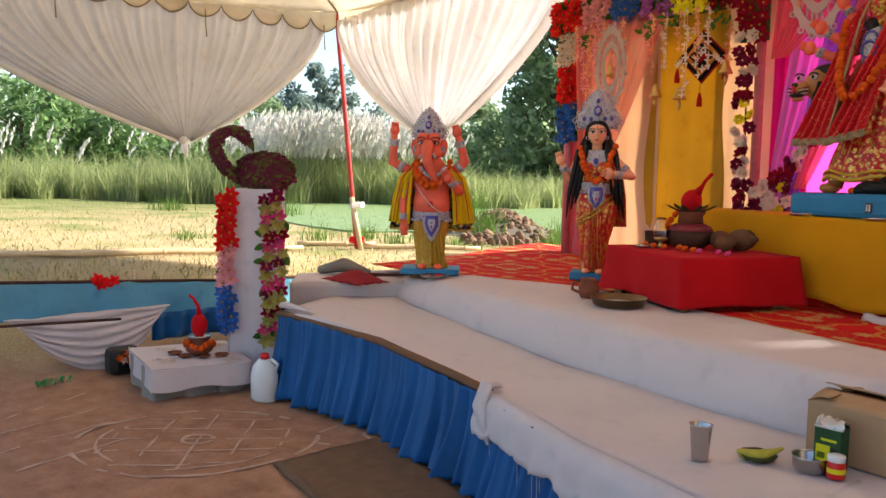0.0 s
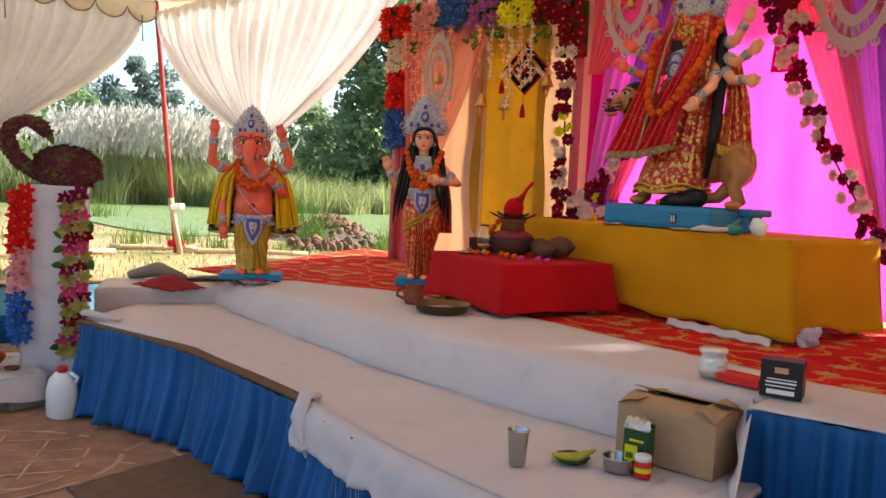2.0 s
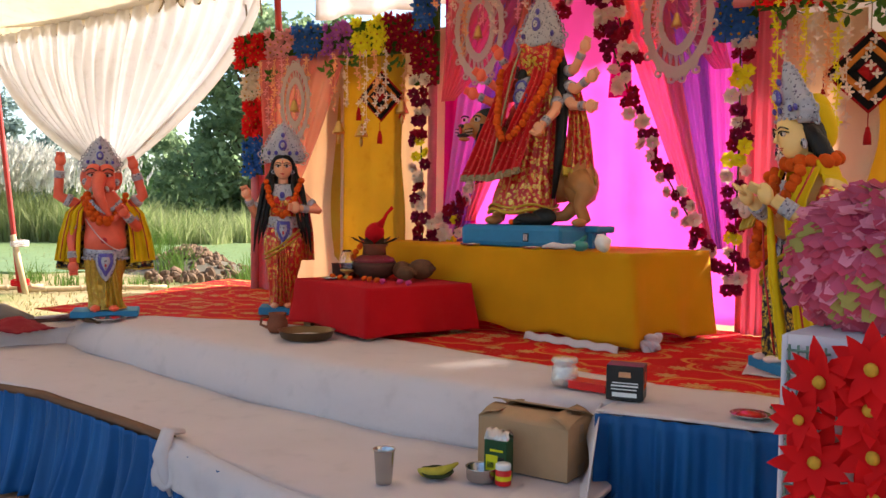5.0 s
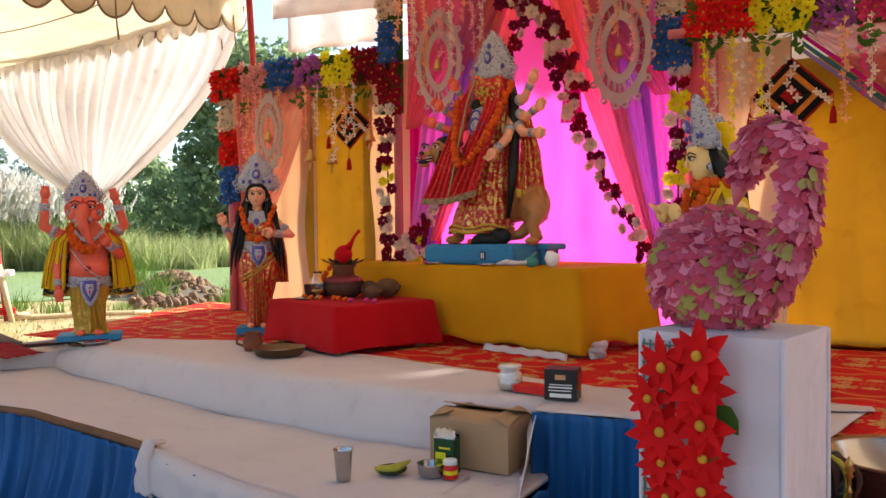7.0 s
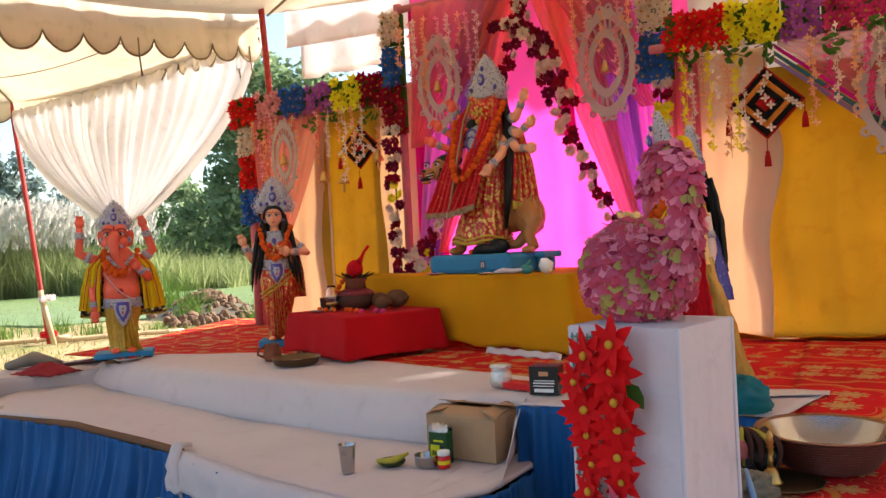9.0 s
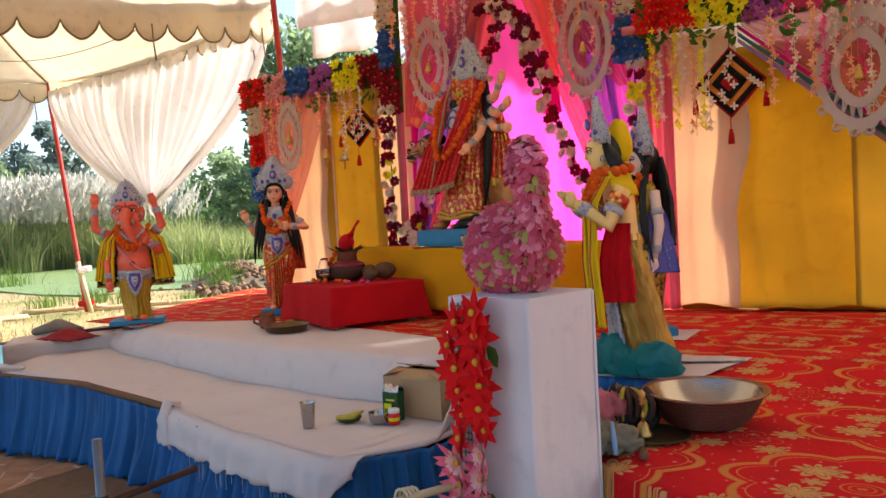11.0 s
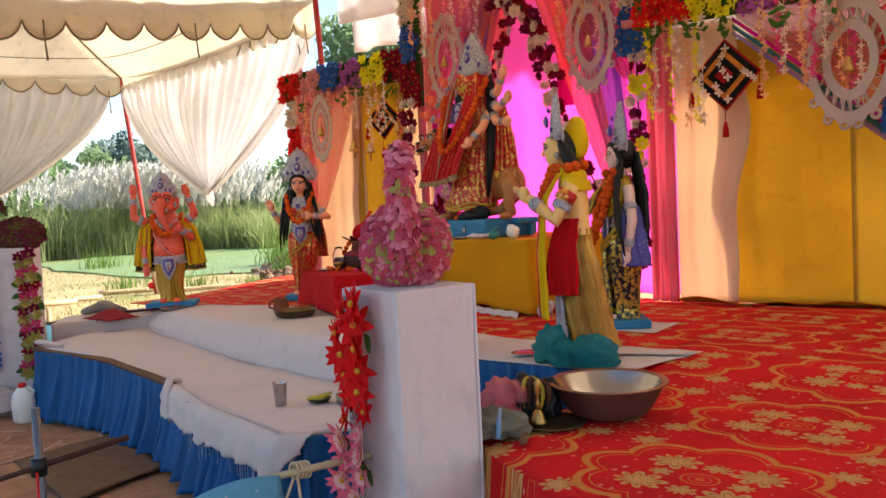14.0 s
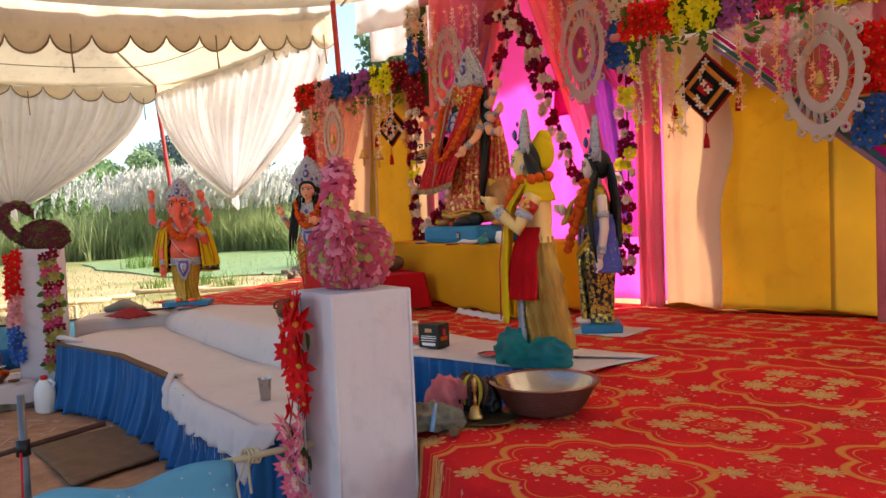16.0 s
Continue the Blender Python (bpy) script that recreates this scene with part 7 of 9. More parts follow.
TAN = plain("packing_tape", (0.30, 0.19, 0.11), 0.4)
box_thing("cardboard_box", pose(-0.43, 2.685, LOW + 0.006, 0, 0, -8), 0.36, 0.23, 0.185, CARD, "worn brown cardboard box with loose flaps", "box", 0.13,
          [(1, -0.02, 0.02, 0.12, 0.15, TAN), (1, -0.03, 0.03, 0.0, 0.04, TAN), (1, -0.015, 0.015, 0.155, 0.183, TAN)])
box_thing("green_packet", pose(-0.505, 2.50, LOW + 0.006, 0, 0, -4), 0.085, 0.06, 0.135, GREENBOX, "green printed carton with torn foil top", "packet", 0,
          [(0, -0.035, 0.01, 0.03, 0.085, YEL_P), (0, -0.02, 0.03, 0.098, 0.106, YEL_P), (0, 0.015, 0.035, 0.02, 0.08, BLACKBOX), (0, -0.03, -0.005, 0.04, 0.06, GREENBOX)])
k = Kit()
k.sheet(lambda u, v: (-0.55 + 0.09 * u + 0.015 * fr((u * 7, v * 7, 0), 1), 2.47 + 0.06 * v, LOW + 0.145 + 0.05 * math.sin(3.14 * v) * (0.6 + 0.5 * fr((u * 9, v * 5, 2), 1))), 14, 8, 0, 0.003)
solid("foil_pouch", k, FOIL, "crumpled silver foil pouch in a carton", "pouch")
box_thing("black_carton", pose(-0.145, 2.885, TOP + 0.012, 0, 0, 4), 0.135, 0.10, 0.125, BLACKBOX, "small black printed carton on the sheet", "box", 0,
          [(0, -0.045, 0.045, 0.012, 0.028, PLASTIC), (0, -0.05, 0.05, 0.05, 0.056, PLASTIC), (0, -0.045, 0.05, 0.062, 0.066, PLASTIC), (0, -0.05, 0.045, 0.038, 0.042, PLASTIC), (0, -0.022, 0.022, 0.085, 0.105, PEACH_P), (1, -0.03, 0.03, 0.04, 0.06, ORANGE), (1, -0.01, 0.015, 0.065, 0.1, REDPL)])
box_thing("red_packet", pose(-0.30, 2.97, TOP + 0.012, 0, 0, -12), 0.16, 0.09, 0.028, REDPL, "flat red printed packet on the sheet", "packet")
k = Kit()
k.lathe([(0.045, 0), (0.055, 0.02), (0.052, 0.07), (0.04, 0.085), (0.055, 0.095), (0.05, 0.11), (0.005, 0.112)], (-0.42, 3.0, TOP + 0.012), 0, 20, wob=0.05)
solid("foil_jar", k, FOIL, "plastic jar wrapped in crinkled film", "jar")
box_thing("incense_box", pose(0.47, 2.735, TOP + 0.013, 0, 0, -6), 0.13, 0.035, 0.03, BLACKBOX, "narrow black incense carton with pale print", "packet", 0, [(0, -0.05, 0.03, 0.008, 0.022, PLASTIC)])
for x, y in ((0.30, 2.80), (0.42, 2.93)):
    ob = thing("powder_plate", "small steel plate heaped with red powder", "plate", at=pose(x, y, TOP + 0.012), group="powder plates")
    k = Kit()
    k.lathe([(0.05, 0), (0.068, 0.012), (0.066, 0.013), (0.045, 0.004), (0.001, 0.004)], (0, 0, 0), 0, 24)
    part("dish", k, STEEL, ob)
    k = Kit()
    k.lathe([(0.05, 0.006), (0.03, 0.014), (0.002, 0.018)], (0, 0, 0), 0, 16, wob=0.15)
    part("powder", k, REDPL, ob)
# plate before the elephant-headed statue
ob = thing("offering_plate", "steel plate with red petals before the statue", "plate", at=pose(-3.46, 3.47, TOP + 0.01))
k = Kit()
k.lathe([(0.075, 0), (0.10, 0.016), (0.097, 0.018), (0.07, 0.005), (0.001, 0.005)], (0, 0, 0), 0, 26)
part("dish", k, STEEL, ob)
for i in range(6):
    k = Kit()
    blossom(k, (random.uniform(-0.05, 0.05), random.uniform(-0.05, 0.05), 0.012), 5, 0.022, (0, 0, 1), 0, 1)
    part("petals", k, RED_P, ob)

# clay cup and brass pan on the stage edge
ob = thing("clay_pitcher", "small brown clay pitcher with a handle", "pitcher", at=pose(-2.29, 3.60, TOP + 0.008))
k = Kit()
k.lathe([(0.045, 0), (0.06, 0.03), (0.058, 0.06), (0.045, 0.085), (0.052, 0.11), (0.047, 0.11), (0.035, 0.085), (0.001, 0.06)], (0, 0, 0), 0, 24)
part("pot", k, CLAY, ob)
k = Kit()
k.tube([(-0.05, -0.02, 0.09), (-0.09, -0.03, 0.075), (-0.095, -0.03, 0.04), (-0.055, -0.02, 0.025)], 0.009, seg=8)
part("handle", k, CLAY, ob)
ob = thing("incense_pan", "shallow dark brass pan with pale ash", "pan", at=pose(-2.0, 3.47, TOP + 0.008))
k = Kit()
k.lathe([(0.11, 0), (0.135, 0.012), (0.15, 0.05), (0.156, 0.052), (0.145, 0.048), (0.128, 0.014), (0.001, 0.008)], (0, 0, 0), 0, 32)
part("pan", k, plain("dark_brass", (0.16, 0.10, 0.05), 0.4, 0.8, scale=30), ob)
k = Kit()
k.lathe([(0.12, 0.018), (0.06, 0.024), (0.002, 0.026)], (0, 0, 0), 0, 20, wob=0.06)
part("ash", k, WHITE, ob)

# offering table
RTZ = 0.99
ob = thing("painted_pot", "large dark clay water pot with painted shoulder and red wrapped coconut", "pot", at=pose(-2.02, 4.22, RTZ))
k = Kit()
k.lathe([(0.08, 0), (0.125, 0.03), (0.14, 0.07), (0.135, 0.10)], (0, 0, 0), 0, 32)
part("belly", k, DKCLAY, ob)
k = Kit()
k.lathe([(0.136, 0.10), (0.12, 0.125), (0.075, 0.145)], (0, 0, 0), 0, 32)
part("painted_shoulder", k, brocade("painted_band", (0.22, 0.02, 0.03), (0.40, 0.34, 0.06), 60, 0.45, 0.6), ob, "shoulder painted in red, yellow and green")
k = Kit()
k.lathe([(0.075, 0.145), (0.07, 0.19), (0.085, 0.205), (0.083, 0.215), (0.065, 0.2)], (0, 0, 0), 0, 28)
part("neck", k, CLAY, ob)
k = Kit()
for i in range(9):
    a = i * 0.7
    petal(k, (0.03 * math.cos(a), 0.03 * math.sin(a), 0.21), (math.cos(a), math.sin(a), 0.12), (0, 0, 1), 0.13, 0.05, 0)
part("mango_leaves", k, petal_mat("dark_leaf", (0.06, 0.035, 0.02)), ob, "dried dark mango leaves")
k = Kit()
k.ball((0.0, 0, 0.275), (0.062, 0.058, 0.072), m=Euler((0, 0.35, 0)).to_matrix().to_4x4())
k.tube([(0.035, 0, 0.325), (0.065, 0, 0.365), (0.085, 0, 0.40), (0.125, 0, 0.44)], [0.028, 0.013, 0.010, 0.012], seg=8)
part("wrapped_coconut", k, REDCLOTH, ob, "coconut tied in red cloth")
k = Kit()
beads(k, [(-0.05, -0.06, 0.215), (-0.09, -0.07, 0.17), (-0.10, -0.08, 0.13)], 0.02, 0)
part("marigolds", k, ORANGE, ob)
cup([(0.07, 0), (0.085, 0.02), (0.088, 0.075), (0.092, 0.078)], (-2.26, 4.27, RTZ), DKCLAY, "dark_bowl", "dark metal bowl with offerings on the red table", "bowl", 0.006)
ob = thing("oil_lamp", "glass oil lamp chimney on a small brass foot", "lamp", at=pose(-2.13, 4.08, RTZ))
k = Kit()
k.lathe([(0.03, 0), (0.012, 0.015), (0.012, 0.03), (0.04, 0.045), (0.042, 0.055)], (0, 0, 0), 0, 20)
part("foot", k, BRASS, ob)
k = Kit()
k.lathe([(0.036, 0.055), (0.048, 0.085), (0.046, 0.12), (0.03, 0.16), (0.027, 0.175), (0.025, 0.175), (0.028, 0.16), (0.044, 0.12), (0.046, 0.085), (0.034, 0.055)], (0, 0, 0), 0, 24, caps=False)
part("chimney", k, GLASS, ob, "clear glass chimney")
for x, y, s in ((-1.84, 4.25, 1.0), (-1.72, 4.27, 1.15), (-1.76, 4.15, 0.8)):
    k = Kit()
    k.ball((x, y, RTZ + 0.055 * s), (0.075 * s, 0.06 * s, 0.055 * s), m=Euler((0, 0.1, x * 9)).to_matrix().to_4x4())
    k.tube([(x + 0.06 * s, y, RTZ + 0.06 * s), (x + 0.085 * s, y, RTZ + 0.062 * s)], [0.03 * s, 0.012], seg=8)
    solid("coconut", k, COCONUT, "dry brown husked coconut on the red table", "coconut", "coconuts")
cup([(0.04, 0), (0.055, 0.006), (0.058, 0.012)], (-2.18, 3.98, RTZ), STEEL, "small_plate", "small shiny steel plate on the red table", "plate")
for i in range(9):
    k = Kit()
    k.ball((0, 0, 0), 0.016, seg=8, rings=6)
    k.ball((0.01, 0, 0.004), 0.013, seg=8, rings=6)
    solid("marigold", k, ORANGE if i < 6 else HOT_P, "loose marigold head on the red table" if i < 6 else "loose pink flower on the red table", "flower", "loose flowers", at=pose(-2.2 + 0.075 * i + random.uniform(-0.02, 0.02), 4.05 - 0.025 * i + random.uniform(-0.05, 0.05), RTZ + 0.014))

# altar table
for dx, dy in ((-1.37, 4.22), (-0.93, 4.05)):
    cup([(0.045, 0), (0.06, 0.012), (0.062, 0.016)], (dx, dy, 1.208), STEEL, "small_plate", "small steel dish on the yellow cloth", "plate", group="altar dishes")
k = Kit()
k.tube([(-0.86, 4.03, 1.225), (-0.80, 4.01, 1.235), (-0.74, 4.02, 1.228), (-0.68, 4.03, 1.235)], [0.012, 0.028, 0.024, 0.018], seg=8, flat=0.6)
solid("cloth_scrap", k, WHITE, "crumpled white cloth scrap on the altar", "cloth")
k = Kit()
k.ball((-0.66, 4.05, 1.235), (0.045, 0.03, 0.03))
k.tube([(-0.66, 4.05, 1.25), (-0.63, 4.05, 1.29)], [0.018, 0.008], seg=8)
solid("green_pouch", k, plain("teal_plastic", (0.03, 0.20, 0.17), 0.35), "small teal plastic pouch on the altar", "pouch")
k = Kit()
k.lathe([(0.02, 0), (0.055, 0.03), (0.045, 0.06), (0.012, 0.085), (0.002, 0.09)], (0, 0, 0), 0, 18, Euler((0, 1.2, 0.3)).to_matrix().to_4x4())
solid("conch", k, PLASTIC, "white conch shell on the yellow cloth", "conch", at=pose(-0.60, 4.13, 1.235))

# front corner of the carpet: basin, bell, plate, rags
FT = TOP - 0.045
ob = thing("basin", "wide basin with steel inside and ribbed brown outside", "basin", at=pose(1.03, 2.16, FT + 0.008))
k = Kit()
prof = [(0.115, 0)]
for i in range(13):
    t = i / 12
    prof += [(0.120 + 0.072 * t ** 0.7, 0.003 + 0.105 * t), (0.130 + 0.070 * t ** 0.7, 0.006 + 0.105 * t), (0.120 + 0.072 * t ** 0.7, 0.0095 + 0.105 * t)]
k.lathe(prof, (0, 0, 0), 0, 40, caps=False)
part("ribbed_side", k, plain("brown_lacquer", (0.10, 0.025, 0.018), 0.35, 0.2, scale=30), ob, "ribbed dark brown side")
k = Kit()
k.lathe([(0.20, 0.111), (0.215, 0.117), (0.212, 0.122), (0.19, 0.117)], (0, 0, 0), 0, 40, caps=False)
part("rim", k, plain("copper_rim", (0.32, 0.16, 0.10), 0.35, 0.8), ob, "rolled coppery rim")
k = Kit()
k.lathe([(0.192, 0.118), (0.17, 0.08), (0.13, 0.03), (0.09, 0.015), (0.001, 0.014)], (0, 0, 0), 0, 40, caps=False)
k.lathe([(0.115, 0.002), (0.001, 0.002)], (0, 0, 0), 0, 30, caps=False)
part("steel_inside", k, STEEL, ob, "polished steel inside")
ob = thing("hand_bell", "brass prayer bell with a figured handle", "bell", at=pose(0.885, 1.905, FT + 0.016))
k = Kit()
k.lathe([(0.030, 0), (0.032, 0.004), (0.024, 0.016), (0.019, 0.036), (0.009, 0.048)], (0, 0, 0), 0, 22)
part("bell_cup", k, BRASS, ob)
k = Kit()
k.lathe([(0.008, 0.046), (0.005, 0.06), (0.009, 0.066), (0.005, 0.074), (0.0055, 0.10), (0.012, 0.106), (0.007, 0.114), (0.013, 0.122), (0.009, 0.132), (0.012, 0.14), (0.004, 0.152), (0.001, 0.156)], (0, 0, 0), 0, 14)
part("handle", k, BRASS, ob)


def crumple(k, c, r, amp, seed, turn=0.0, seg=34):
    """A soft lump with sharp creases, flat where it rests."""
    b = Kit()
    b.ball((0, 0, 0), 1.0, seg=seg, rings=int(seg * 0.7))
    m = Matrix.Rotation(turn, 3, 'Z')
    for v in b.bm.verts:
        d = v.co.normalized()
        s = 1 + amp * (0.6 - 1.7 * abs(fr(d, 1.7, seed))) + 0.5 * amp * (0.5 - 1.6 * abs(fr(d, 4.0, seed + 3)))
        q = m @ Vector((d.x * r[0] * s, d.y * r[1] * s, d.z * r[2] * s))
        q.z = max(q.z, -r[2] * 0.45)
        v.co = Vector(c) + q + Vector((0, 0, r[2] * 0.45))
    me = b.mesh("lump", WHITE)
    k.bm.from_mesh(me)
    bpy.data.meshes.remove(me)
    for f in k.bm.faces:
        f.smooth = True


cup([(0.09, 0), (0.12, 0.004), (0.125, 0.010)], (0.905, 1.955, FT + 0.005), plain("worn_brass_plate", (0.16, 0.11, 0.05), 0.4, 0.85, scale=20), "brass_plate", "flat worn brass plate under the bell", "plate")
k = Kit()
crumple(k, (0.775, 1.76, FT + 0.006), (0.085, 0.09, 0.055), 0.35, 2, 0.4, 44)
crumple(k, (0.845, 1.775, FT + 0.006), (0.055, 0.075, 0.045), 0.4, 9, -0.3, 44)
crumple(k, (0.74, 1.70, FT + 0.006), (0.06, 0.05, 0.035), 0.4, 5, 0.0, 34)
solid("grey_cloth", k, cloth("grey_green_cloth", (0.25, 0.22, 0.16), 0.1, crease=0.7), "crumpled grey-green cloth on the carpet corner", "cloth")
k = Kit()
k.tube([(0.835, 1.74, FT + 0.10), (0.85, 1.705, FT + 0.06), (0.865, 1.675, FT + 0.018)], [0.005, 0.009, 0.008], seg=8, flat=0.5)
solid("knife", k, plain("blue_handle", (0.16, 0.28, 0.48), 0.4), "small blue-handled knife leaning on the cloth", "knife")
k = Kit()
k.tube([(0.925, 1.75, FT + 0.016), (0.945, 1.70, FT + 0.016), (0.95, 1.685, FT + 0.018)], [0.013, 0.015, 0.012], seg=8)
solid("wooden_peg", k, EARTH, "short dark wooden peg on the carpet", "peg")
k = Kit()
crumple(k, (0.715, 1.93, FT + 0.006), (0.065, 0.06, 0.095), 0.35, 12, 0.2, 36)
crumple(k, (0.775, 1.95, FT + 0.07), (0.035, 0.03, 0.045), 0.5, 14, 0.2, 28)
solid("pink_bag", k, cloth("pink_polythene", (0.80, 0.27, 0.32), 0.5, rough=0.25, alpha=0.8), "thin pink polythene bag of fruit", "bag")
ob = thing("banana_bunch", "overripe banana bunch with blackened stems", "bananas")
for i in range(6):
    k = Kit()
    k.tube(arc((0.80, 2.0, FT + 0.15), (0.775 + 0.025 * i, 1.955, FT + 0.13), (0.785 + 0.022 * i, 1.94, FT + 0.05), 8), [0.006, 0.007, 0.008, 0.009, 0.009, 0.009, 0.008, 0.006, 0.003], seg=7)
    part("banana", k, BANANA if i % 3 == 1 else DKCLAY, ob)
k = Kit()
crumple(k, (0.77, 2.02, FT + 0.008), (0.065, 0.045, 0.09), 0.4, 21, 0.2, 36)
crumple(k, (0.845, 2.04, FT + 0.008), (0.045, 0.04, 0.085), 0.4, 25, 0.0, 36)
solid("black_bag", k, plain("black_polythene", (0.010, 0.010, 0.011), 0.3, relief=0.5), "crumpled black polythene bag behind the bell", "bag")
# teal film round the statue foot and pale strip on the carpet
k = Kit()
crumple(k, (0.51, 2.70, TOP + 0.014), (0.075, 0.065, 0.10), 0.45, 31, 0.3, 40)
crumple(k, (0.60, 2.655, TOP + 0.014), (0.08, 0.06, 0.07), 0.4, 35, 0.0, 40)
crumple(k, (0.715, 2.685, TOP + 0.014), (0.10, 0.075, 0.085), 0.32, 38, 0.2, 40)
solid("teal_polythene", k, cloth("teal_film", (0.02, 0.30, 0.42), 0.4, rough=0.15, alpha=0.85, crease=0.8, col2=(0.02, 0.36, 0.33)), "crumpled teal polythene bags wrapped round the statue foot", "bag")
k = Kit()
k.sheet(lambda u, v: (0.60 + 0.42 * u, 2.92 + 0.14 * u + (0.20 - 0.14 * u) * v + 0.015 * fr((u * 9, v, 0), 1), TOP + 0.017 + 0.006 * abs(fr((u * 8, v * 5, 0), 1))), 24, 6, 0, 0.003)
solid("torn_strip", k, WHITE, "torn white cloth strip lying on the carpet", "cloth")
k = Kit()
k.sheet(lambda u, v: (0.20 + 0.42 * u, 3.62 + 0.36 * v + 0.02 * fr((u * 6, v * 6, 0), 1), TOP + 0.0075 + 0.004 * abs(fr((u * 8, v * 5, 0), 1))), 16, 10, 0, 0.002)
solid("paper_sheet", k, WHITE, "pale paper sheet under the goddess statue", "paper")
# fan and sticks on the wing
k = Kit()
k.sheet(lambda u, v: (-4.35 + 0.42 * u, 3.18 + 0.30 * v, 0.63 + 0.07 * math.sin(3.14 * u) * math.sin(3.14 * v) + 0.012 * fr((u * 8, v * 8, 0), 1)), 24, 18, 0, 0.006)
solid("woven_cover", k, brocade("red_woven", (0.30, 0.02, 0.03), (0.55, 0.25, 0.12), 60, 0.35, 0.8), "crumpled red woven cover on the white sheet", "cloth")
k = Kit()
k.tube([(-4.6, 3.35, 0.66), (-4.4, 3.42, 0.71), (-4.2, 3.5, 0.67)], [0.05, 0.09, 0.03], seg=9, flat=0.6)
solid("dusty_cloth", k, cloth("dusty_cloth", (0.30, 0.26, 0.22), 0.1, crease=0.6), "dusty grey cloth bundle on the stage wing", "cloth")
for a, b in (((-4.1, 3.36, 0.66), (-3.85, 3.62, 0.68)), ((-4.2, 3.42, 0.665), (-3.95, 3.58, 0.67))):
    k = Kit()
    k.tube([a, b], 0.008, seg=6)
    solid("stick", k, DKCLAY, "thin dark wooden stick on the white sheet", "stick", "sticks")

# ---- corner of the ground: plinth, pot, fence ----
GZ = ground_z(-4.3, 2.1)
ob = thing("brick_plinth", "low brick plinth under a white cloth", "plinth")
PX = pose(-4.42, 2.17, 0, 0, 0, 0)
c0, c1, c2, c3 = Vector((-4.14, 1.82, 0)), Vector((-3.98, 2.40, 0)), Vector((-4.66, 2.58, 0)), Vector((-4.82, 1.96, 0))
def plinth_cloth(u, v):
    p = along([c0, c1, c2, c3, c0], u)
    cen = (c0 + c1 + c2 + c3) / 4
    z = GZ + 0.20 - 0.135 * v * (1 + 0.08 * math.sin(u * 40))
    return p + (p - cen).normalized() * (0.004 + 0.006 * v * math.sin(u * 50)) + Vector((0, 0, z))
k = Kit()
k.sheet(plinth_cloth, 90, 8, 0)
k.sheet(lambda u, v: c0.lerp(c1, u).lerp(c3.lerp(c2, u), v) + Vector((0, 0, GZ + 0.20 + 0.004 * fr((u * 5, v * 5, 0), 1))), 14, 14, 0)
part("cloth", k, WHITE, ob, "dusty white cloth")
BRICKM = plain("cement_brick", (0.30, 0.25, 0.21), 0.95, scale=50, relief=0.6, var=0.25)
for i in range(3):
    for j in range(2):
        k = Kit()
        a = c0.lerp(c1, (i + 0.03) / 3).lerp(c3.lerp(c2, (i + 0.03) / 3), 0.03 + 0.5 * j)
        b = c0.lerp(c1, (i + 0.95) / 3).lerp(c3.lerp(c2, (i + 0.95) / 3), 0.46 + 0.5 * j)
        k.box((min(a.x, b.x) + 0.03, min(a.y, b.y) + 0.02, GZ - 0.08), (max(a.x, b.x) - 0.02, max(a.y, b.y) - 0.02, GZ + 0.19), 0, 0.012)
        part("brick", k, BRICKM, ob)
PT = GZ + 0.206
ob = thing("ritual_pot", "clay pot with marigolds and red-wrapped coconut on a plinth", "pot", at=pose(-4.35, 2.23, PT))
k = Kit()
k.lathe([(0.05, 0), (0.085, 0.03), (0.088, 0.06), (0.06, 0.09), (0.075, 0.115), (0.07, 0.115), (0.05, 0.09)], (0, 0, 0), 0, 24)
part("pot", k, CLAY, ob)
k = Kit()
k.lathe([(0.03, 0.115), (0.08, 0.12), (0.082, 0.126), (0.02, 0.124)], (0.01, 0, 0), 0, 22)
part("saucer", k, STEEL, ob)
k = Kit()
k.ball((0, 0, 0.19), (0.055, 0.052, 0.075))
k.tube([(0, 0, 0.25), (-0.01, 0, 0.31), (-0.03, -0.02, 0.36), (-0.055, -0.04, 0.385)], [0.022, 0.012, 0.010, 0.008], seg=8)
part("wrapped_coconut", k, REDCLOTH, ob, "coconut tied in red cloth")
k = Kit()
beads(k, [(0.088 * math.cos(a), 0.088 * math.sin(a), 0.07 + 0.02 * math.sin(3 * a)) for a in (i * 0.45 for i in range(15))], 0.02, 0)
part("marigolds", k, ORANGE, ob)
for dx, dy in ((0.1, -0.02), (0.02, -0.11), (0.13, 0.09), (-0.1, -0.12)):
    cup([(0.03, 0), (0.042, 0.006), (0.045, 0.014)], (-4.35 + dx, 2.23 + dy, PT), CLAY, "clay_saucer", "tiny fired clay saucer on the plinth", "saucer", group="clay saucers")
k = Kit()
for cx, cy in ((-4.62, 2.12), (-4.12, 2.3), (-4.28, 1.95), (-4.5, 2.45)):
    for i in range(14):
        petal(k, (cx + random.uniform(-0.07, 0.07), cy + random.uniform(-0.05, 0.05), PT + 0.004), (random.uniform(-1, 1), random.uniform(-1, 1), 0), (0, 0, 1), 0.05, 0.008, 0, 0.1)
tagged(solid("straw_litter", k, BAMBOO, "scattered dry grass on the plinth cloth", "straw"), kind="stuff")
ob = thing("plastic_jug", "white plastic jug with red cap on the ground", "jug", at=pose(-3.80, 2.38, ground_z(-3.8, 2.38), 6, 4, 30))
k = Kit()
k.lathe([(0.075, 0), (0.085, 0.01), (0.088, 0.15), (0.075, 0.21), (0.04, 0.255), (0.026, 0.268)], (0, 0, 0), 0, 24, Matrix.Diagonal((1, 0.75, 1, 1)))
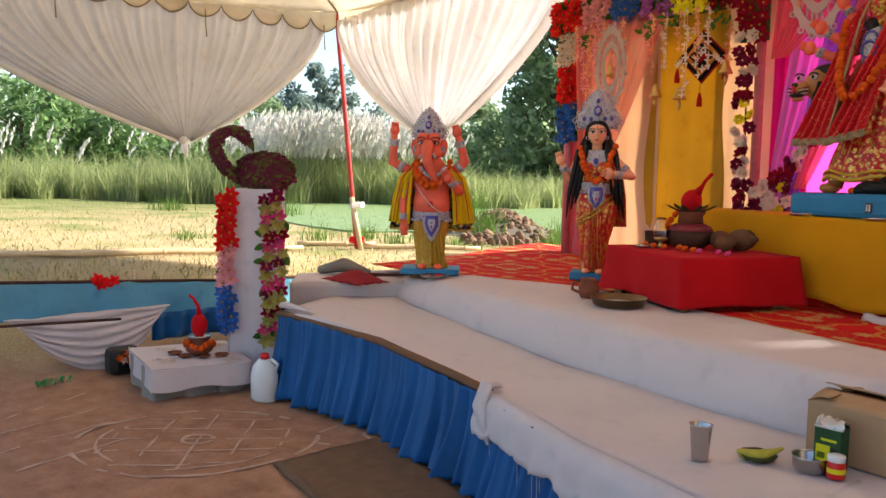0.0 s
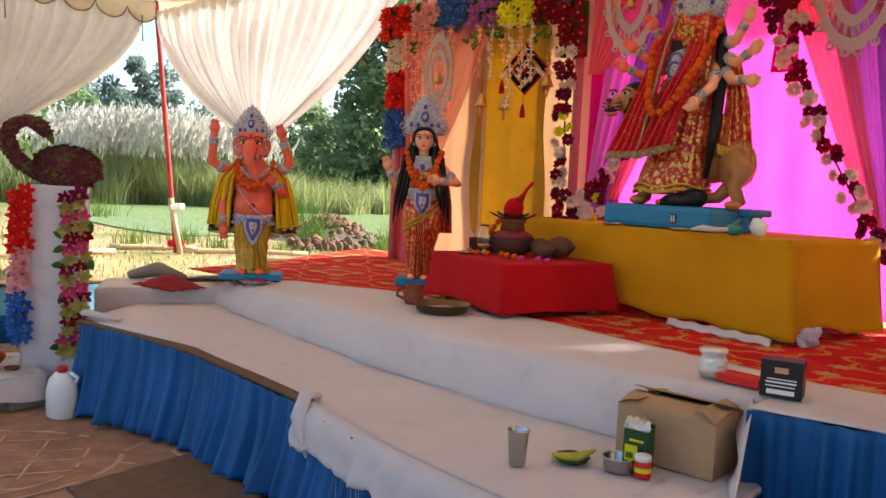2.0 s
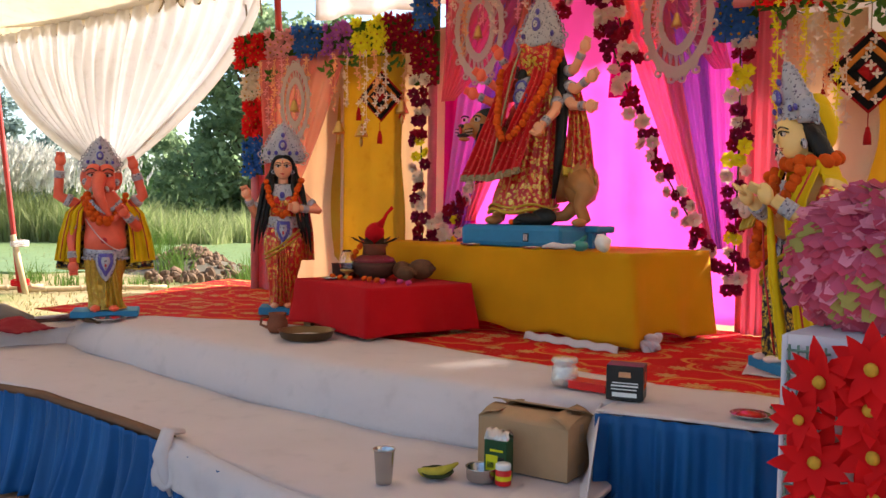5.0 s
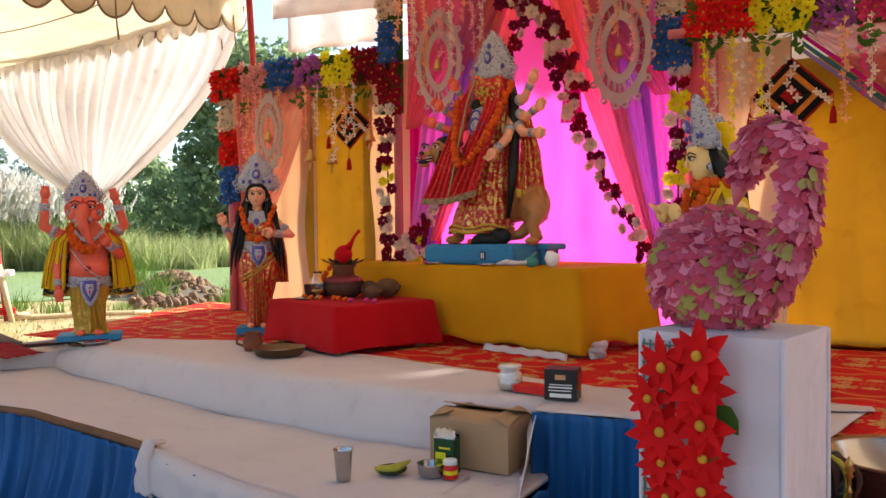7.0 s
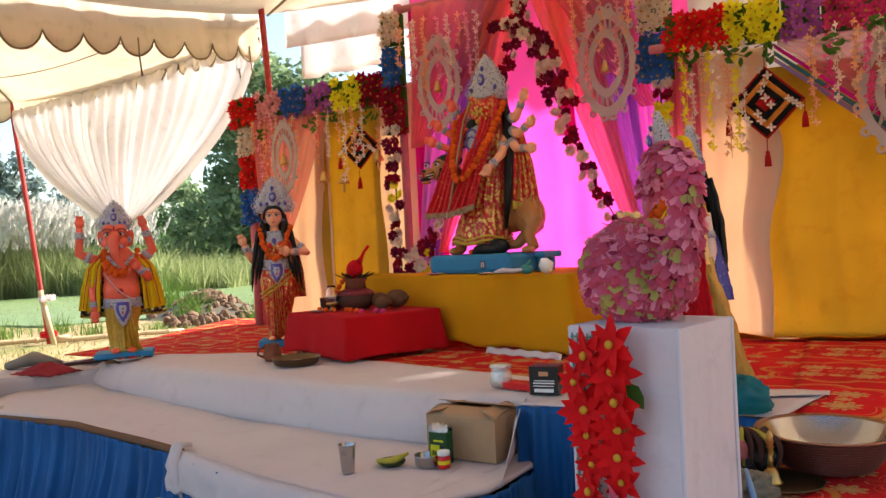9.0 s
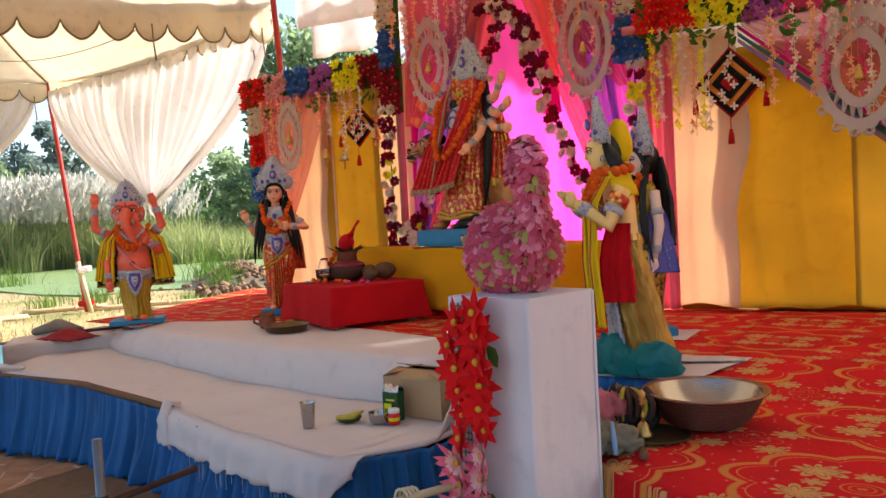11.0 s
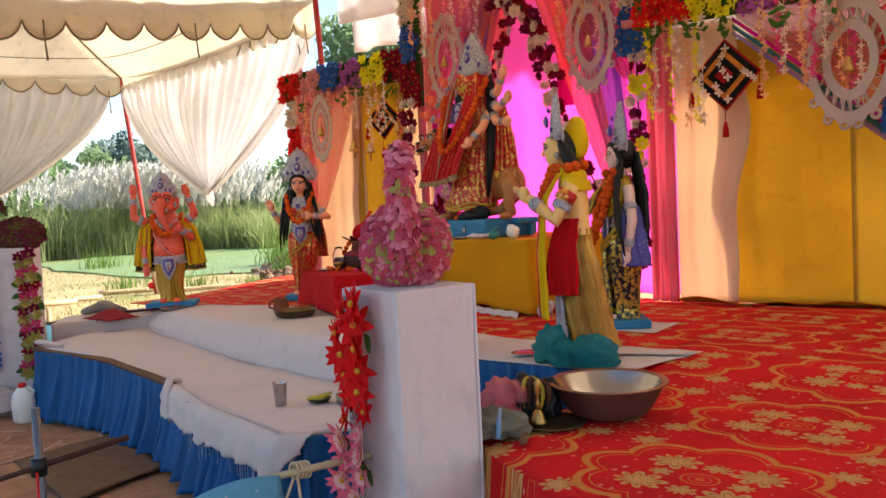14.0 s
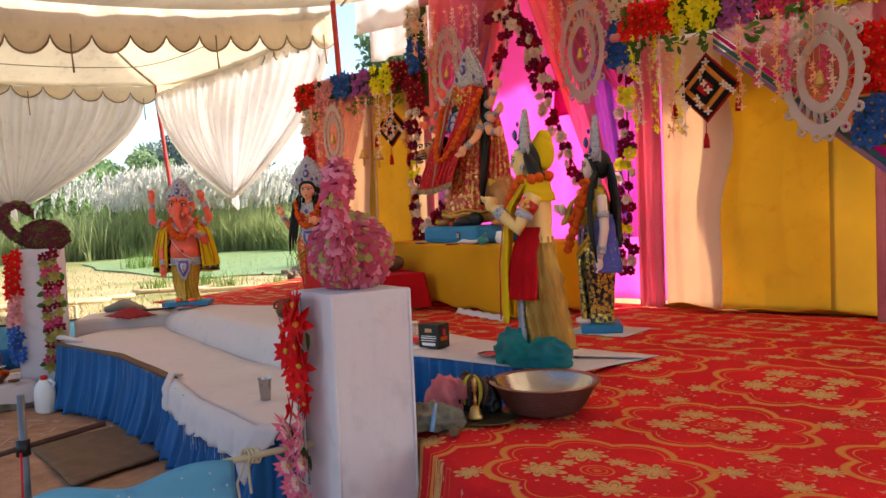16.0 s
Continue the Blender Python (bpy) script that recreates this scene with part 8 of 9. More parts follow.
part("body", k, PLASTIC, ob)
k = Kit()
k.lathe([(0.028, 0.266), (0.028, 0.29), (0.024, 0.293)], (0, 0, 0), 0, 16)
part("cap", k, REDPL, ob, "red screw cap")
k = Kit()
k.tube([(0.07, 0, 0.19), (0.09, 0, 0.24), (0.045, 0, 0.265)], 0.011, seg=8)
part("handle", k, PLASTIC, ob)
for i in range(3):
    k = Kit()
    k.ball((0, 0, 0), (0.06, 0.05, 0.045), seg=8, rings=6)
    for v in k.bm.verts:
        v.co *= 1 + 0.3 * fr(v.co, 14, i)
    solid("stone", k, BRICKM, "rough grey stone on the ground", "stone", "stones", at=pose(-3.98 - 0.03 * i, 2.55 + 0.06 * i, ground_z(-4, 2.5) + 0.03))

fence = thing("cloth_fence", "low fence of sky-blue cloth on a bamboo rail", "fence")
k = Kit()
FL = [Vector((-5.45, 0.2, 0.66)), Vector((-5.32, 1.3, 0.635)), Vector((-5.28, 2.9, 0.54)), Vector((-5.25, 3.6, 0.52))]
k.sheet(lambda u, v: along(FL, u) + Vector((-0.02 * math.sin(u * 40) * v + 0.02 * fr((u * 20, v * 2, 0), 1), 0, -0.26 * v - 0.02 * fr((u * 8, 1, 0), 1) * v)), 90, 8, 0, 0.003)
part("blue_cloth", k, CYAN, fence, "faded sky-blue cloth")
k = Kit()
k.tube(FL, 0.012, seg=8)
part("rail", k, DKCLAY, fence)
k = Kit()
def bundle(u, v):
    sag = math.sin(math.pi * u) ** 0.55
    y = 1.86 + (u - 0.5) * 1.12 * (1 - 0.25 * v)
    return (-5.20 + 0.022 * math.sin(v * 38 + 1.5 * fr((u * 3, v * 2, 0), 1)) + 0.14 * math.sin(math.pi * v * 0.6) * sag, y, 0.40 - v * (0.03 + 0.34 * sag) + 0.008 * fr((u * 9, v * 9, 0), 1))
k.sheet(bundle, 50, 26, 0, 0.004)
part("gathered_cloth", k, WHITE, fence, "gathered dirty white cloth hanging below the rail")
k = Kit()
k.sheet(lambda u, v: (-5.24 + 0.02 * math.sin(u * 30), 2.3 + 0.8 * u, 0.34 - 0.2 * v), 30, 4, 0, 0.003)
part("dark_cloth", k, BLUE, fence, "dark blue cloth strip")
for y in (0.4, 2.2, 3.4):
    k = Kit()
    k.tube([(-5.33, y, ground_z(-5.3, y)), (-5.33, y, 0.66)], 0.022, seg=8)
    part("stake", k, BAMBOO, fence)
k = Kit()
for i in range(7):
    blossom(k, (-5.26 + random.uniform(-0.01, 0.01), 1.98 + random.uniform(-0.06, 0.06), 0.60 + random.uniform(-0.03, 0.03)), 5, 0.05, (1, -0.3, 0.2), 0, 2)
part("red_flowers", k, RED_P, fence, "bunch of red fabric flowers")
ob = thing("black_bag", "small black bag with orange and white flowers", "bag")
k = Kit()
k.box((-5.02, 1.86, ground_z(-5, 1.9) - 0.01), (-4.86, 2.08, ground_z(-5, 1.9) + 0.17), 0, 0.04)
part("bag", k, BLACKBOX, ob)
k = Kit()
for i in range(9):
    blossom(k, (-4.85, 1.97 + random.uniform(-0.07, 0.09), ground_z(-5, 1.9) + random.uniform(0.08, 0.16)), 5, 0.03, (1, 0, 0.4), i % 2, 2)
part("flowers", k, [ORANGE, WHITE_P], ob)
k = Kit()
k.tube([(-4.98, 0.9, 0.42), (-4.95, 1.5, 0.40), (-4.92, 1.95, 0.385)], 0.010, seg=6)
solid("thin_stick", k, DKCLAY, "thin dark stick leaning by the fence", "stick", "sticks")
k = Kit()
for i in range(120):
    a = random.uniform(0, 6.28)
    p = Vector((-4.85, 1.38 + 0.22 * random.random(), ground_z(-4.9, 1.5) + 0.03))
    petal(k, p, (math.cos(a), 0.3, math.sin(a)), (0, 0, 1), 0.03, 0.008, 0)
solid("tinsel_garland", k, plain("green_tinsel", (0.02, 0.30, 0.06), 0.5), "short length of green tinsel on the ground", "tinsel")

# chalk drawing and sack mat
CHALK = plain("chalk_powder", (0.50, 0.34, 0.25), 1.0, scale=60, var=0.3)
k = Kit()
def chalk(pts, w=0.022):
    pts = [Vector((x, y, 0)) for x, y in pts]
    def f(u, v):
        p = along(pts, u)
        q = along(pts, min(1, u + 0.01)) - along(pts, max(0, u - 0.01))
        n = Vector((-q.y, q.x, 0)).normalized()
        p = p + n * (v - 0.5) * w * (0.7 + 0.5 * fr((u * 20, 0, p.x), 1))
        p.z = ground_z(p.x, p.y) + 0.02 * fr((p.x, p.y, 0), 1.3) + 0.008 * fr((p.x, p.y, 3), 6) + 0.0045
        return p
    n = max(3, int(sum((b - a).length for a, b in zip(pts, pts[1:])) / 0.07))
    for i in range(n):
        if fr((i * 0.9, pts[0].x * 7, pts[0].y * 5), 1) < 0.22:
            k.sheet(lambda u, v: f((i + u) / n, v), 4, 1, 0)
cc = Vector((-3.35, 1.72, 0))
e1, e2 = Vector((0.62, 0.78, 0)), Vector((-0.78, 0.62, 0))
P = lambda a, b: tuple((cc + e1 * a + e2 * b)[:2])
chalk([P(0.62 * math.cos(t), 0.52 * math.sin(t)) for t in (i * 0.2 for i in range(4, 33))], 0.03)
chalk([P(0.5 * math.cos(t), 0.42 * math.sin(t)) for t in (i * 0.2 for i in range(14, 30))], 0.02)
for i in range(5):
    chalk([P(-0.45 + 0.22 * i, -0.42 + 0.1 * abs(i - 2)), P(-0.42 + 0.22 * i, 0.45 - 0.1 * abs(i - 2))], 0.018)
    chalk([P(-0.5 + 0.08 * abs(i - 2), -0.36 + 0.18 * i), P(0.5 - 0.08 * abs(i - 2), -0.36 + 0.18 * i)], 0.018)
chalk([P(0.62, -0.1), P(0.85, -0.2), P(1.0, -0.12), P(1.05, 0.05), P(0.93, 0.12), P(0.85, 0.04), P(0.9, -0.05)], 0.025)
chalk([P(0.62, 0.1), P(0.78, 0.28), P(0.95, 0.34), P(1.15, 0.25)], 0.022)
chalk([P(0.08 * math.cos(t), 0.08 * math.sin(t)) for t in (i * 0.5 for i in range(13))], 0.03)
for i in range(4):
    chalk([(-4.3 + 0.3 * i, 0.9 - 0.1 * i), (-4.6 + 0.34 * i, 1.6 - 0.05 * i)], 0.02)
solid("chalk_drawing", k, CHALK, "faded white chalk powder drawing on the clay floor", "floor drawing")
k = Kit()
m0, m1, m2, m3 = Vector((-2.75, 1.80, 0)), Vector((-2.72, 2.44, 0)), Vector((-1.80, 2.20, 0)), Vector((-1.70, 1.58, 0))
k.sheet(lambda u, v: (lambda p: Vector((p.x + 0.015 * fr((v * 9, 0, u), 1), p.y + 0.015 * fr((u * 9, 3, v), 1), ground_z(p.x, p.y) + 0.03 + 0.012 * fr((p.x, p.y, 0), 4))))(m0.lerp(m3, u).lerp(m1.lerp(m2, u), v)), 24, 16, 0, 0.012)
solid("sack_mat", k, plain("jute_sacking", (0.17, 0.10, 0.06), 0.95, scale=120, relief=0.6), "brown jute sack mat on the clay floor", "mat")

# ---- near things by the camera ----
ob = thing("microphone_stand", "grey metal stand with a clamp and cross bar", "stand")
k = Kit()
k.tube([(-0.43, 0.83, 0.0), (-0.42, 0.82, 0.83)], 0.014, seg=12)
part("upright", k, plain("grey_metal", (0.16, 0.16, 0.17), 0.4, 0.6), ob)
k = Kit()
k.tube([(-0.425, 0.82, 0.60), (-0.425, 0.82, 0.66)], 0.026, seg=12)
part("clamp", k, BLACKBOX, ob, "black plastic clamp")
k = Kit()
k.tube([(-0.60, 0.68, 0.57), (-0.425, 0.82, 0.63), (-0.30, 1.08, 0.68)], [0.009, 0.010, 0.011], seg=8)
part("cross_bar", k, DKCLAY, ob)
for a in (0.4, 2.5, 4.6):
    k = Kit()
    k.tube([(-0.43, 0.83, 0.12), (-0.43 + 0.22 * math.cos(a), 0.83 + 0.22 * math.sin(a), 0.008)], 0.009, seg=8)
    part("leg", k, BLACKBOX, ob)
k = Kit()
k.tube([(-0.40, 0.80, 0.62), (-0.36, 0.78, 0.45), (-0.40, 0.77, 0.2), (-0.36, 0.76, 0.01)], 0.005, seg=6)
part("cable", k, REDPL, ob, "thin red cable")
ob = thing("front_fence", "bamboo rail with cyan dotted cloth tied by rope", "fence")
k = Kit()
k.tube([(0.60, 1.42, 0.665), (0.33, 1.24, 0.60), (0.28, 1.205, 0.588)], 0.012, seg=10)
part("rail", k, BAMBOO, ob)
k = Kit()
CL = [Vector((0.32, 1.22, 0.60)), Vector((0.18, 0.95, 0.585)), Vector((0.0, 0.55, 0.57)), Vector((-0.3, 0.1, 0.55))]
k.sheet(lambda u, v: along(CL, u) + Vector((0.10 * v + 0.015 * math.sin(u * 25 + 3 * v), -0.06 * v, -0.5 * v + 0.02 * math.sin(u * 18))), 50, 14, 0, 0.002)
part("cyan_cloth", k, CYAN, ob, "thin cyan cloth with pale dots")
k = Kit()
for i in range(60):
    u, v = random.random(), random.random() * 0.6
    p = along(CL, u) + Vector((0.10 * v + 0.015 * math.sin(u * 25 + 3 * v) + 0.004, -0.06 * v - 0.004, -0.5 * v + 0.02 * math.sin(u * 18)))
    k.ball(p, 0.004, seg=6, rings=4)
tagged(part("dots", k, PLASTIC, ob), kind="stuff")
k = Kit()
for i in range(4):
    k.tube([(0.35 + 0.022 * math.cos(a) + 0.008 * i, 1.255 + 0.01 * i, 0.61 + 0.026 * math.sin(a)) for a in (j * 0.6 for j in range(12))], 0.005, seg=6)
k.tube([(0.36, 1.24, 0.59), (0.34, 1.22, 0.52), (0.37, 1.21, 0.45)], 0.005, seg=6)
k.tube([(0.37, 1.25, 0.59), (0.40, 1.23, 0.53), (0.42, 1.22, 0.50)], 0.005, seg=6)
part("rope_knot", k, ROPE, ob, "pale rope knot")
k = Kit()
k.tube([(0.28, 1.55, 0.42), (0.30, 1.54, 0.44), (0.32, 1.53, 0.40), (0.31, 1.52, 0.33), (0.33, 1.52, 0.28), (0.31, 1.52, 0.02)], [0.01, 0.02, 0.018, 0.012, 0.015, 0.008], seg=8, flat=0.5)
solid("red_ribbon", k, REDCLOTH, "twisted red ribbon hanging beside the skirt", "ribbon")

# ---- field: pond, rubble, reeds, trees ----
def out_there(px, d):
    """A point of the field at a bearing (a step across the first view) and a distance."""
    u = (px - 784) / 1429
    w = Vector((-0.727 + 0.687 * u, 0.687 + 0.727 * u, 0))
    return Vector((0.475, -0.173, 0)) + w * d


def ground_at(p):
    return ground_z(p.x, p.y) + 0.02 * fr((p.x, p.y, 0), 1.3)


WEED, wnt, wb = shader("duckweed", 0.5)
wv = coords(wnt)
wnt.links.new(ramp(wnt, noise_tex(wnt, wv, 3.0, 6, 0.7), [(0.3, (0.10, 0.15, 0.06)), (0.55, (0.17, 0.24, 0.09)), (0.75, (0.26, 0.32, 0.16))]), wb.inputs["Base Color"])
bump(wnt, wb, noise_tex(wnt, wv, 40, 3), 0.3, 0.02)
bm = Kit()
rim = []
for i in range(72):
    a = 2 * math.pi * i / 72
    p = out_there(820 + 420 * math.cos(a) * (1 + 0.15 * fr((math.cos(a) * 2, math.sin(a) * 2, 0), 1)), 22.5 + 7.8 * math.sin(a) + 1.6 * fr((math.cos(a) * 3, math.sin(a) * 3, 5), 1))
    rim.append((p.x, p.y))
bm.prism(rim, 0.30, 0.335)
solid("pond", bm, WEED, "pond covered with pale green duckweed", "water", kind="structure")


def blades(name, spots, mat, label, category, lean=0.35, seg=3):
    """Many thin bent blades; spots are (x, y, z, height, width)."""
    vs, fs = [], []
    for x, y, z, h, w in spots:
        a, b = random.uniform(0, 6.283), random.uniform(0.05, lean)
        dx, dy = math.cos(a) * h * b, math.sin(a) * h * b
        sx, sy = random.uniform(-1, 1), random.uniform(-1, 1)
        n = math.hypot(sx, sy) or 1
        sx, sy = sx / n * w / 2, sy / n * w / 2
        base = len(vs)
        for j in range(seg + 1):
            t = j / seg
            k2 = 1 - t * 0.92
            cx, cy, cz = x + dx * t * t, y + dy * t * t, z + h * (t - 0.25 * b * t * t)
            vs += [(cx - sx * k2, cy - sy * k2, cz), (cx + sx * k2, cy + sy * k2, cz)]
        fs += [(base + 2 * j, base + 2 * j + 1, base + 2 * j + 3, base + 2 * j + 2) for j in range(seg)]
    me = bpy.data.meshes.new(name)
    me.from_pydata(vs, [], fs)
    me.materials.append(mat)
    for p in me.polygons:
        p.use_smooth = True
    return tagged(new(name, me), label, category, kind="stuff")


def leafy(name, cols, trans=0.3, scale=0.35):
    m, nt, b = shader(name, 0.75)
    g = nt.nodes.new("ShaderNodeNewGeometry")
    v = coords(nt)
    c = ramp(nt, g.outputs["Random Per Island"], [(i / (len(cols) - 1), x) for i, x in enumerate(cols)])
    c = mixc(nt, 0.5, c, ramp(nt, noise_tex(nt, v, scale, 4), [(0.3, [x * 0.5 for x in cols[0]]), (0.7, cols[-1])]))
    nt.links.new(c, b.inputs["Base Color"])
    t = nt.nodes.new("ShaderNodeBsdfTranslucent")
    nt.links.new(c, t.inputs[0])
    mx = node(nt, "ShaderNodeMixShader", Fac=trans)
    nt.links.new(b.outputs[0], mx.inputs[1]), nt.links.new(t.outputs[0], mx.inputs[2])
    nt.links.new(mx.outputs[0], nt.nodes["Material Output"].inputs[0])
    return m


REED = leafy("reed_blade", [(0.18, 0.24, 0.08), (0.36, 0.42, 0.16), (0.60, 0.58, 0.32), (0.28, 0.34, 0.12)], 0.5, 0.9)
PLUME = leafy("white_plume", [(0.62, 0.58, 0.50), (0.78, 0.75, 0.70)], 0.4)
DRY = leafy("dry_straw", [(0.38, 0.28, 0.13), (0.56, 0.45, 0.26), (0.22, 0.25, 0.08)], 0.2, 0.8)
spots = []
for i in range(38000):
    px, t = random.uniform(-320, 1250), random.random()
    d = 27.5 + 7.0 * t + 1.2 * math.sin(px * 0.013) + 1.5 * fr((px * 0.02, 0, 0), 1)
    p = out_there(px, d)
    tall = 1.85 + 0.65 * math.exp(-((px - 560) / 190) ** 2) - 0.5 * sstep(px, 720, 900) + 0.5 * fr((px * 0.03, t * 3, 0), 1)
    spots.append((p.x, p.y, ground_at(p) - 0.05, max(0.7, tall * random.uniform(0.35, 1.12) * (0.8 + 0.5 * fr((px * 0.09, t * 9, 4), 1))), random.uniform(0.03, 0.075)))
blades("reed_bed", spots, REED, "tall green reed grass along the field edge", "reeds", 0.75)
# feathery plumes
pv, pf = [], []
for i in range(1300):
    px = random.gauss(565, 80) if i < 1200 else random.uniform(-250, 330) if i < 1235 else random.uniform(650, 800)
    p = out_there(px, random.uniform(27.5, 33.5))
    h = (2.2 if abs(px - 560) < 230 else 1.9) * random.uniform(0.75, 1.22) + 0.3
    a = random.gauss(0.6, 0.6)
    dx, dy = math.cos(a) * 0.32, math.sin(a) * 0.32
    L = random.uniform(0.45, 0.75)
    z0 = ground_at(p) + h - L * 0.6
    for q in range(9):
        t = q / 8
        cx, cy, cz = p.x + dx * t * t, p.y + dy * t * t, z0 + L * t
        w = 0.075 * math.sin(math.pi * (0.12 + 0.8 * t)) + 0.012
        for s in range(2):
            b = random.uniform(0, 6.28)
            base = len(pv)
            ux, uy = math.cos(b) * w, math.sin(b) * w
            pv += [(cx, cy, cz - 0.04), (cx + ux, cy + uy, cz + 0.03), (cx + ux * 0.4, cy + uy * 0.4, cz + 0.13), (cx - ux * 0.2, cy - uy * 0.2, cz + 0.05)]
            pf.append((base, base + 1, base + 2, base + 3))
me = bpy.data.meshes.new("reed_plumes")
me.from_pydata(pv, [], pf)
me.materials.append(PLUME)
tagged(new("reed_plumes", me), "feathery white seed plumes of tall grass", "reed plumes", kind="stuff")
# straw, weeds and tufts on the field
spots = []
for i in range(15000):
    p = out_there(random.uniform(-350, 1100), 7.0 + 20 * random.random() ** 1.5)
    if p.x > -5.8 and p.y < 6.8:
        continue
    spots.append((p.x, p.y, ground_at(p), random.uniform(0.02, 0.12), random.uniform(0.010, 0.02)))
blades("straw_litter", spots, DRY, "dry straw and short grass on the field", "grass", 1.6, 2)
spots = []
for px, d, n, h in ((640, 13.5, 90, 0.35), (700, 12.8, 70, 0.3), (565, 13, 60, 0.35), (1000, 13.2, 160, 0.45), (860, 14.5, 160, 0.7), (980, 12.2, 130, 0.4), (330, 13, 60, 0.2), (800, 12.3, 60, 0.22), (830, 17, 140, 1.2), (500, 20, 120, 0.6), (300, 22, 120, 0.5)):
    for i in range(n):
        p = out_there(px + random.gauss(0, 16), d + random.gauss(0, 0.3))
        spots.append((p.x, p.y, ground_at(p), h * random.uniform(0.4, 1.1), 0.02))
blades("grass_tufts", spots, leafy("fresh_grass", [(0.07, 0.13, 0.02), (0.16, 0.26, 0.05)], 0.35), "green weed tufts at the pond edge", "grass", 0.9)

# rubble: one mound, its larger stones apart
STONE = plain("broken_brick", (0.25, 0.155, 0.10), 0.95, scale=10, relief=0.6, var=0.4, island=0.5)
stones = []
for i in range(3):
    k = Kit()
    k.ball((0, 0, 0), (1, 0.75, 0.6), seg=7, rings=5)
    for v in k.bm.verts:
        v.co *= 1 + 0.45 * fr(v.co, 1.6, i * 3)
    for f in k.bm.faces:
        f.smooth = False
    stones.append(k.mesh("broken_stone", STONE))
heap = thing("rubble_heap", "heap of broken brick and stone by the pond", "rubble")
for i in range(300):
    if i < 215:
        a, r = random.uniform(0, 6.28), abs(random.gauss(0, 0.42))
        p = out_there(885, 15.2) + Vector((math.cos(a) * r * 1.25, math.sin(a) * r * 1.25, 0))
        z = 0.42 * math.exp(-(r / 0.55) ** 2)
    else:
        p = out_there(random.uniform(820, 1010), random.gauss(13.2, 0.35))
        z = 0.12 * random.random()
    o = child("stone", stones[i % 3], heap, p.x, p.y, ground_at(p) + z, (random.uniform(0, 6), random.uniform(0, 6), random.uniform(0, 6)), random.uniform(0.04, 0.105))
k = Kit()
c = out_there(885, 15.2)
k.sheet(lambda u, v: (c.x + 1.5 * (u - 0.5) * 1.6, c.y + 1.5 * (v - 0.5) * 1.6, ground_at(c) - 0.10 + 0.42 * math.exp(-(((u - 0.5) ** 2 + (v - 0.5) ** 2) * 5.76 / 0.5 ** 2 * 0.25)) + 0.03 * fr((u * 9, v * 9, 0), 1)), 22, 22, 0, 0)
part("earth_mound", k, plain("grey_earth", (0.12, 0.10, 0.075), 0.95, scale=12, relief=0.8), heap)
# bamboo lying on the field
for a, b in (((-10.2, 2.0), (-8.8, 5.6)), ((-9.9, 3.0), (-9.0, 6.1)), ((-8.7, 6.9), (-7.6, 8.2)), ((-7.6, 7.0), (-6.6, 7.6)), ((-9.6, 6.4), (-8.9, 7.3))):
    k = Kit()
    pts = [Vector((a[0] + (b[0] - a[0]) * i / 8, a[1] + (b[1] - a[1]) * i / 8, 0)) for i in range(9)]
    for p in pts:
        p.z = ground_at(p) + 0.05
    k.tube(pts, [0.04 - 0.001 * i for i in range(9)], seg=8)
    for p in pts[1:-1:2]:
        k.ball(p, 0.043, seg=8, rings=6)
    solid("bamboo_pole", k, BAMBOO, "bamboo pole lying on the dry field", "bamboo pole", "bamboo poles")

BARK = plain("bark", (0.10, 0.075, 0.05), 0.95, scale=6, relief=0.6)


def tree(px, d, height, spread, mat, label, leaves=2600, low=0.25, size=0.3, clumps=14, open_=0.0):
    """Trunk, limbs and a ragged crown of separate leaves."""
    c = out_there(px, d)
    g = 0.2
    ob = thing("tree", label, "tree", group="trees beyond the field")
    tops = []
    k = Kit()
    k.tube([(c.x, c.y, g), (c.x + 0.02 * height, c.y, g + height * 0.35), (c.x - 0.01 * height, c.y, g + height * 0.8)], [0.032 * height, 0.022 * height, 0.006 * height], seg=8)
    part("trunk", k, BARK, ob)
    for i in range(clumps):
        a = i * 2.4 + random.uniform(-0.4, 0.4)
        t = low + (0.98 - low) * (i + 0.5) / clumps
        r = spread * (0.35 + 0.65 * math.sin(math.pi * min(1, 0.25 + 0.75 * (1 - (t - low) / (1 - low))))) * random.uniform(0.5, 1.0)
        q = Vector((c.x + math.cos(a) * r, c.y + math.sin(a) * r, g + height * t))
        tops.append((q, spread * random.uniform(0.28, 0.5)))
        lk = Kit()
        s = Vector((c.x, c.y, g + height * (t * 0.75)))
        lk.tube([s, s.lerp(q, 0.5) + Vector((0, 0, 0.03 * height)), q], [0.010 * height, 0.007 * height, 0.003 * height], seg=5)
        part("limb", lk, BARK, ob)
    vs, fs = [], []
    for i in range(leaves):
        q, r = tops[i % clumps]
        n = Vector((random.gauss(0, 1), random.gauss(0, 1), random.gauss(0, 0.75)))
        p = q + n.normalized() * r * random.random() ** 0.45
        a, b = Vector((random.gauss(0, 1), random.gauss(0, 1), random.gauss(0, 1))).normalized() * size * random.uniform(0.5, 1), Vector((random.gauss(0, 1), random.gauss(0, 1), random.gauss(0, 1))).normalized() * size * 0.45
        j = len(vs)
        vs += [tuple(p - a), tuple(p + b), tuple(p + a), tuple(p - b)]
        fs.append((j, j + 1, j + 2, j + 3))
    me = bpy.data.meshes.new("crown")
    me.from_pydata(vs, [], fs)
    me.materials.append(mat)
    o = new("crown", me)
    o.parent = ob
    tagged(o, kind="stuff")


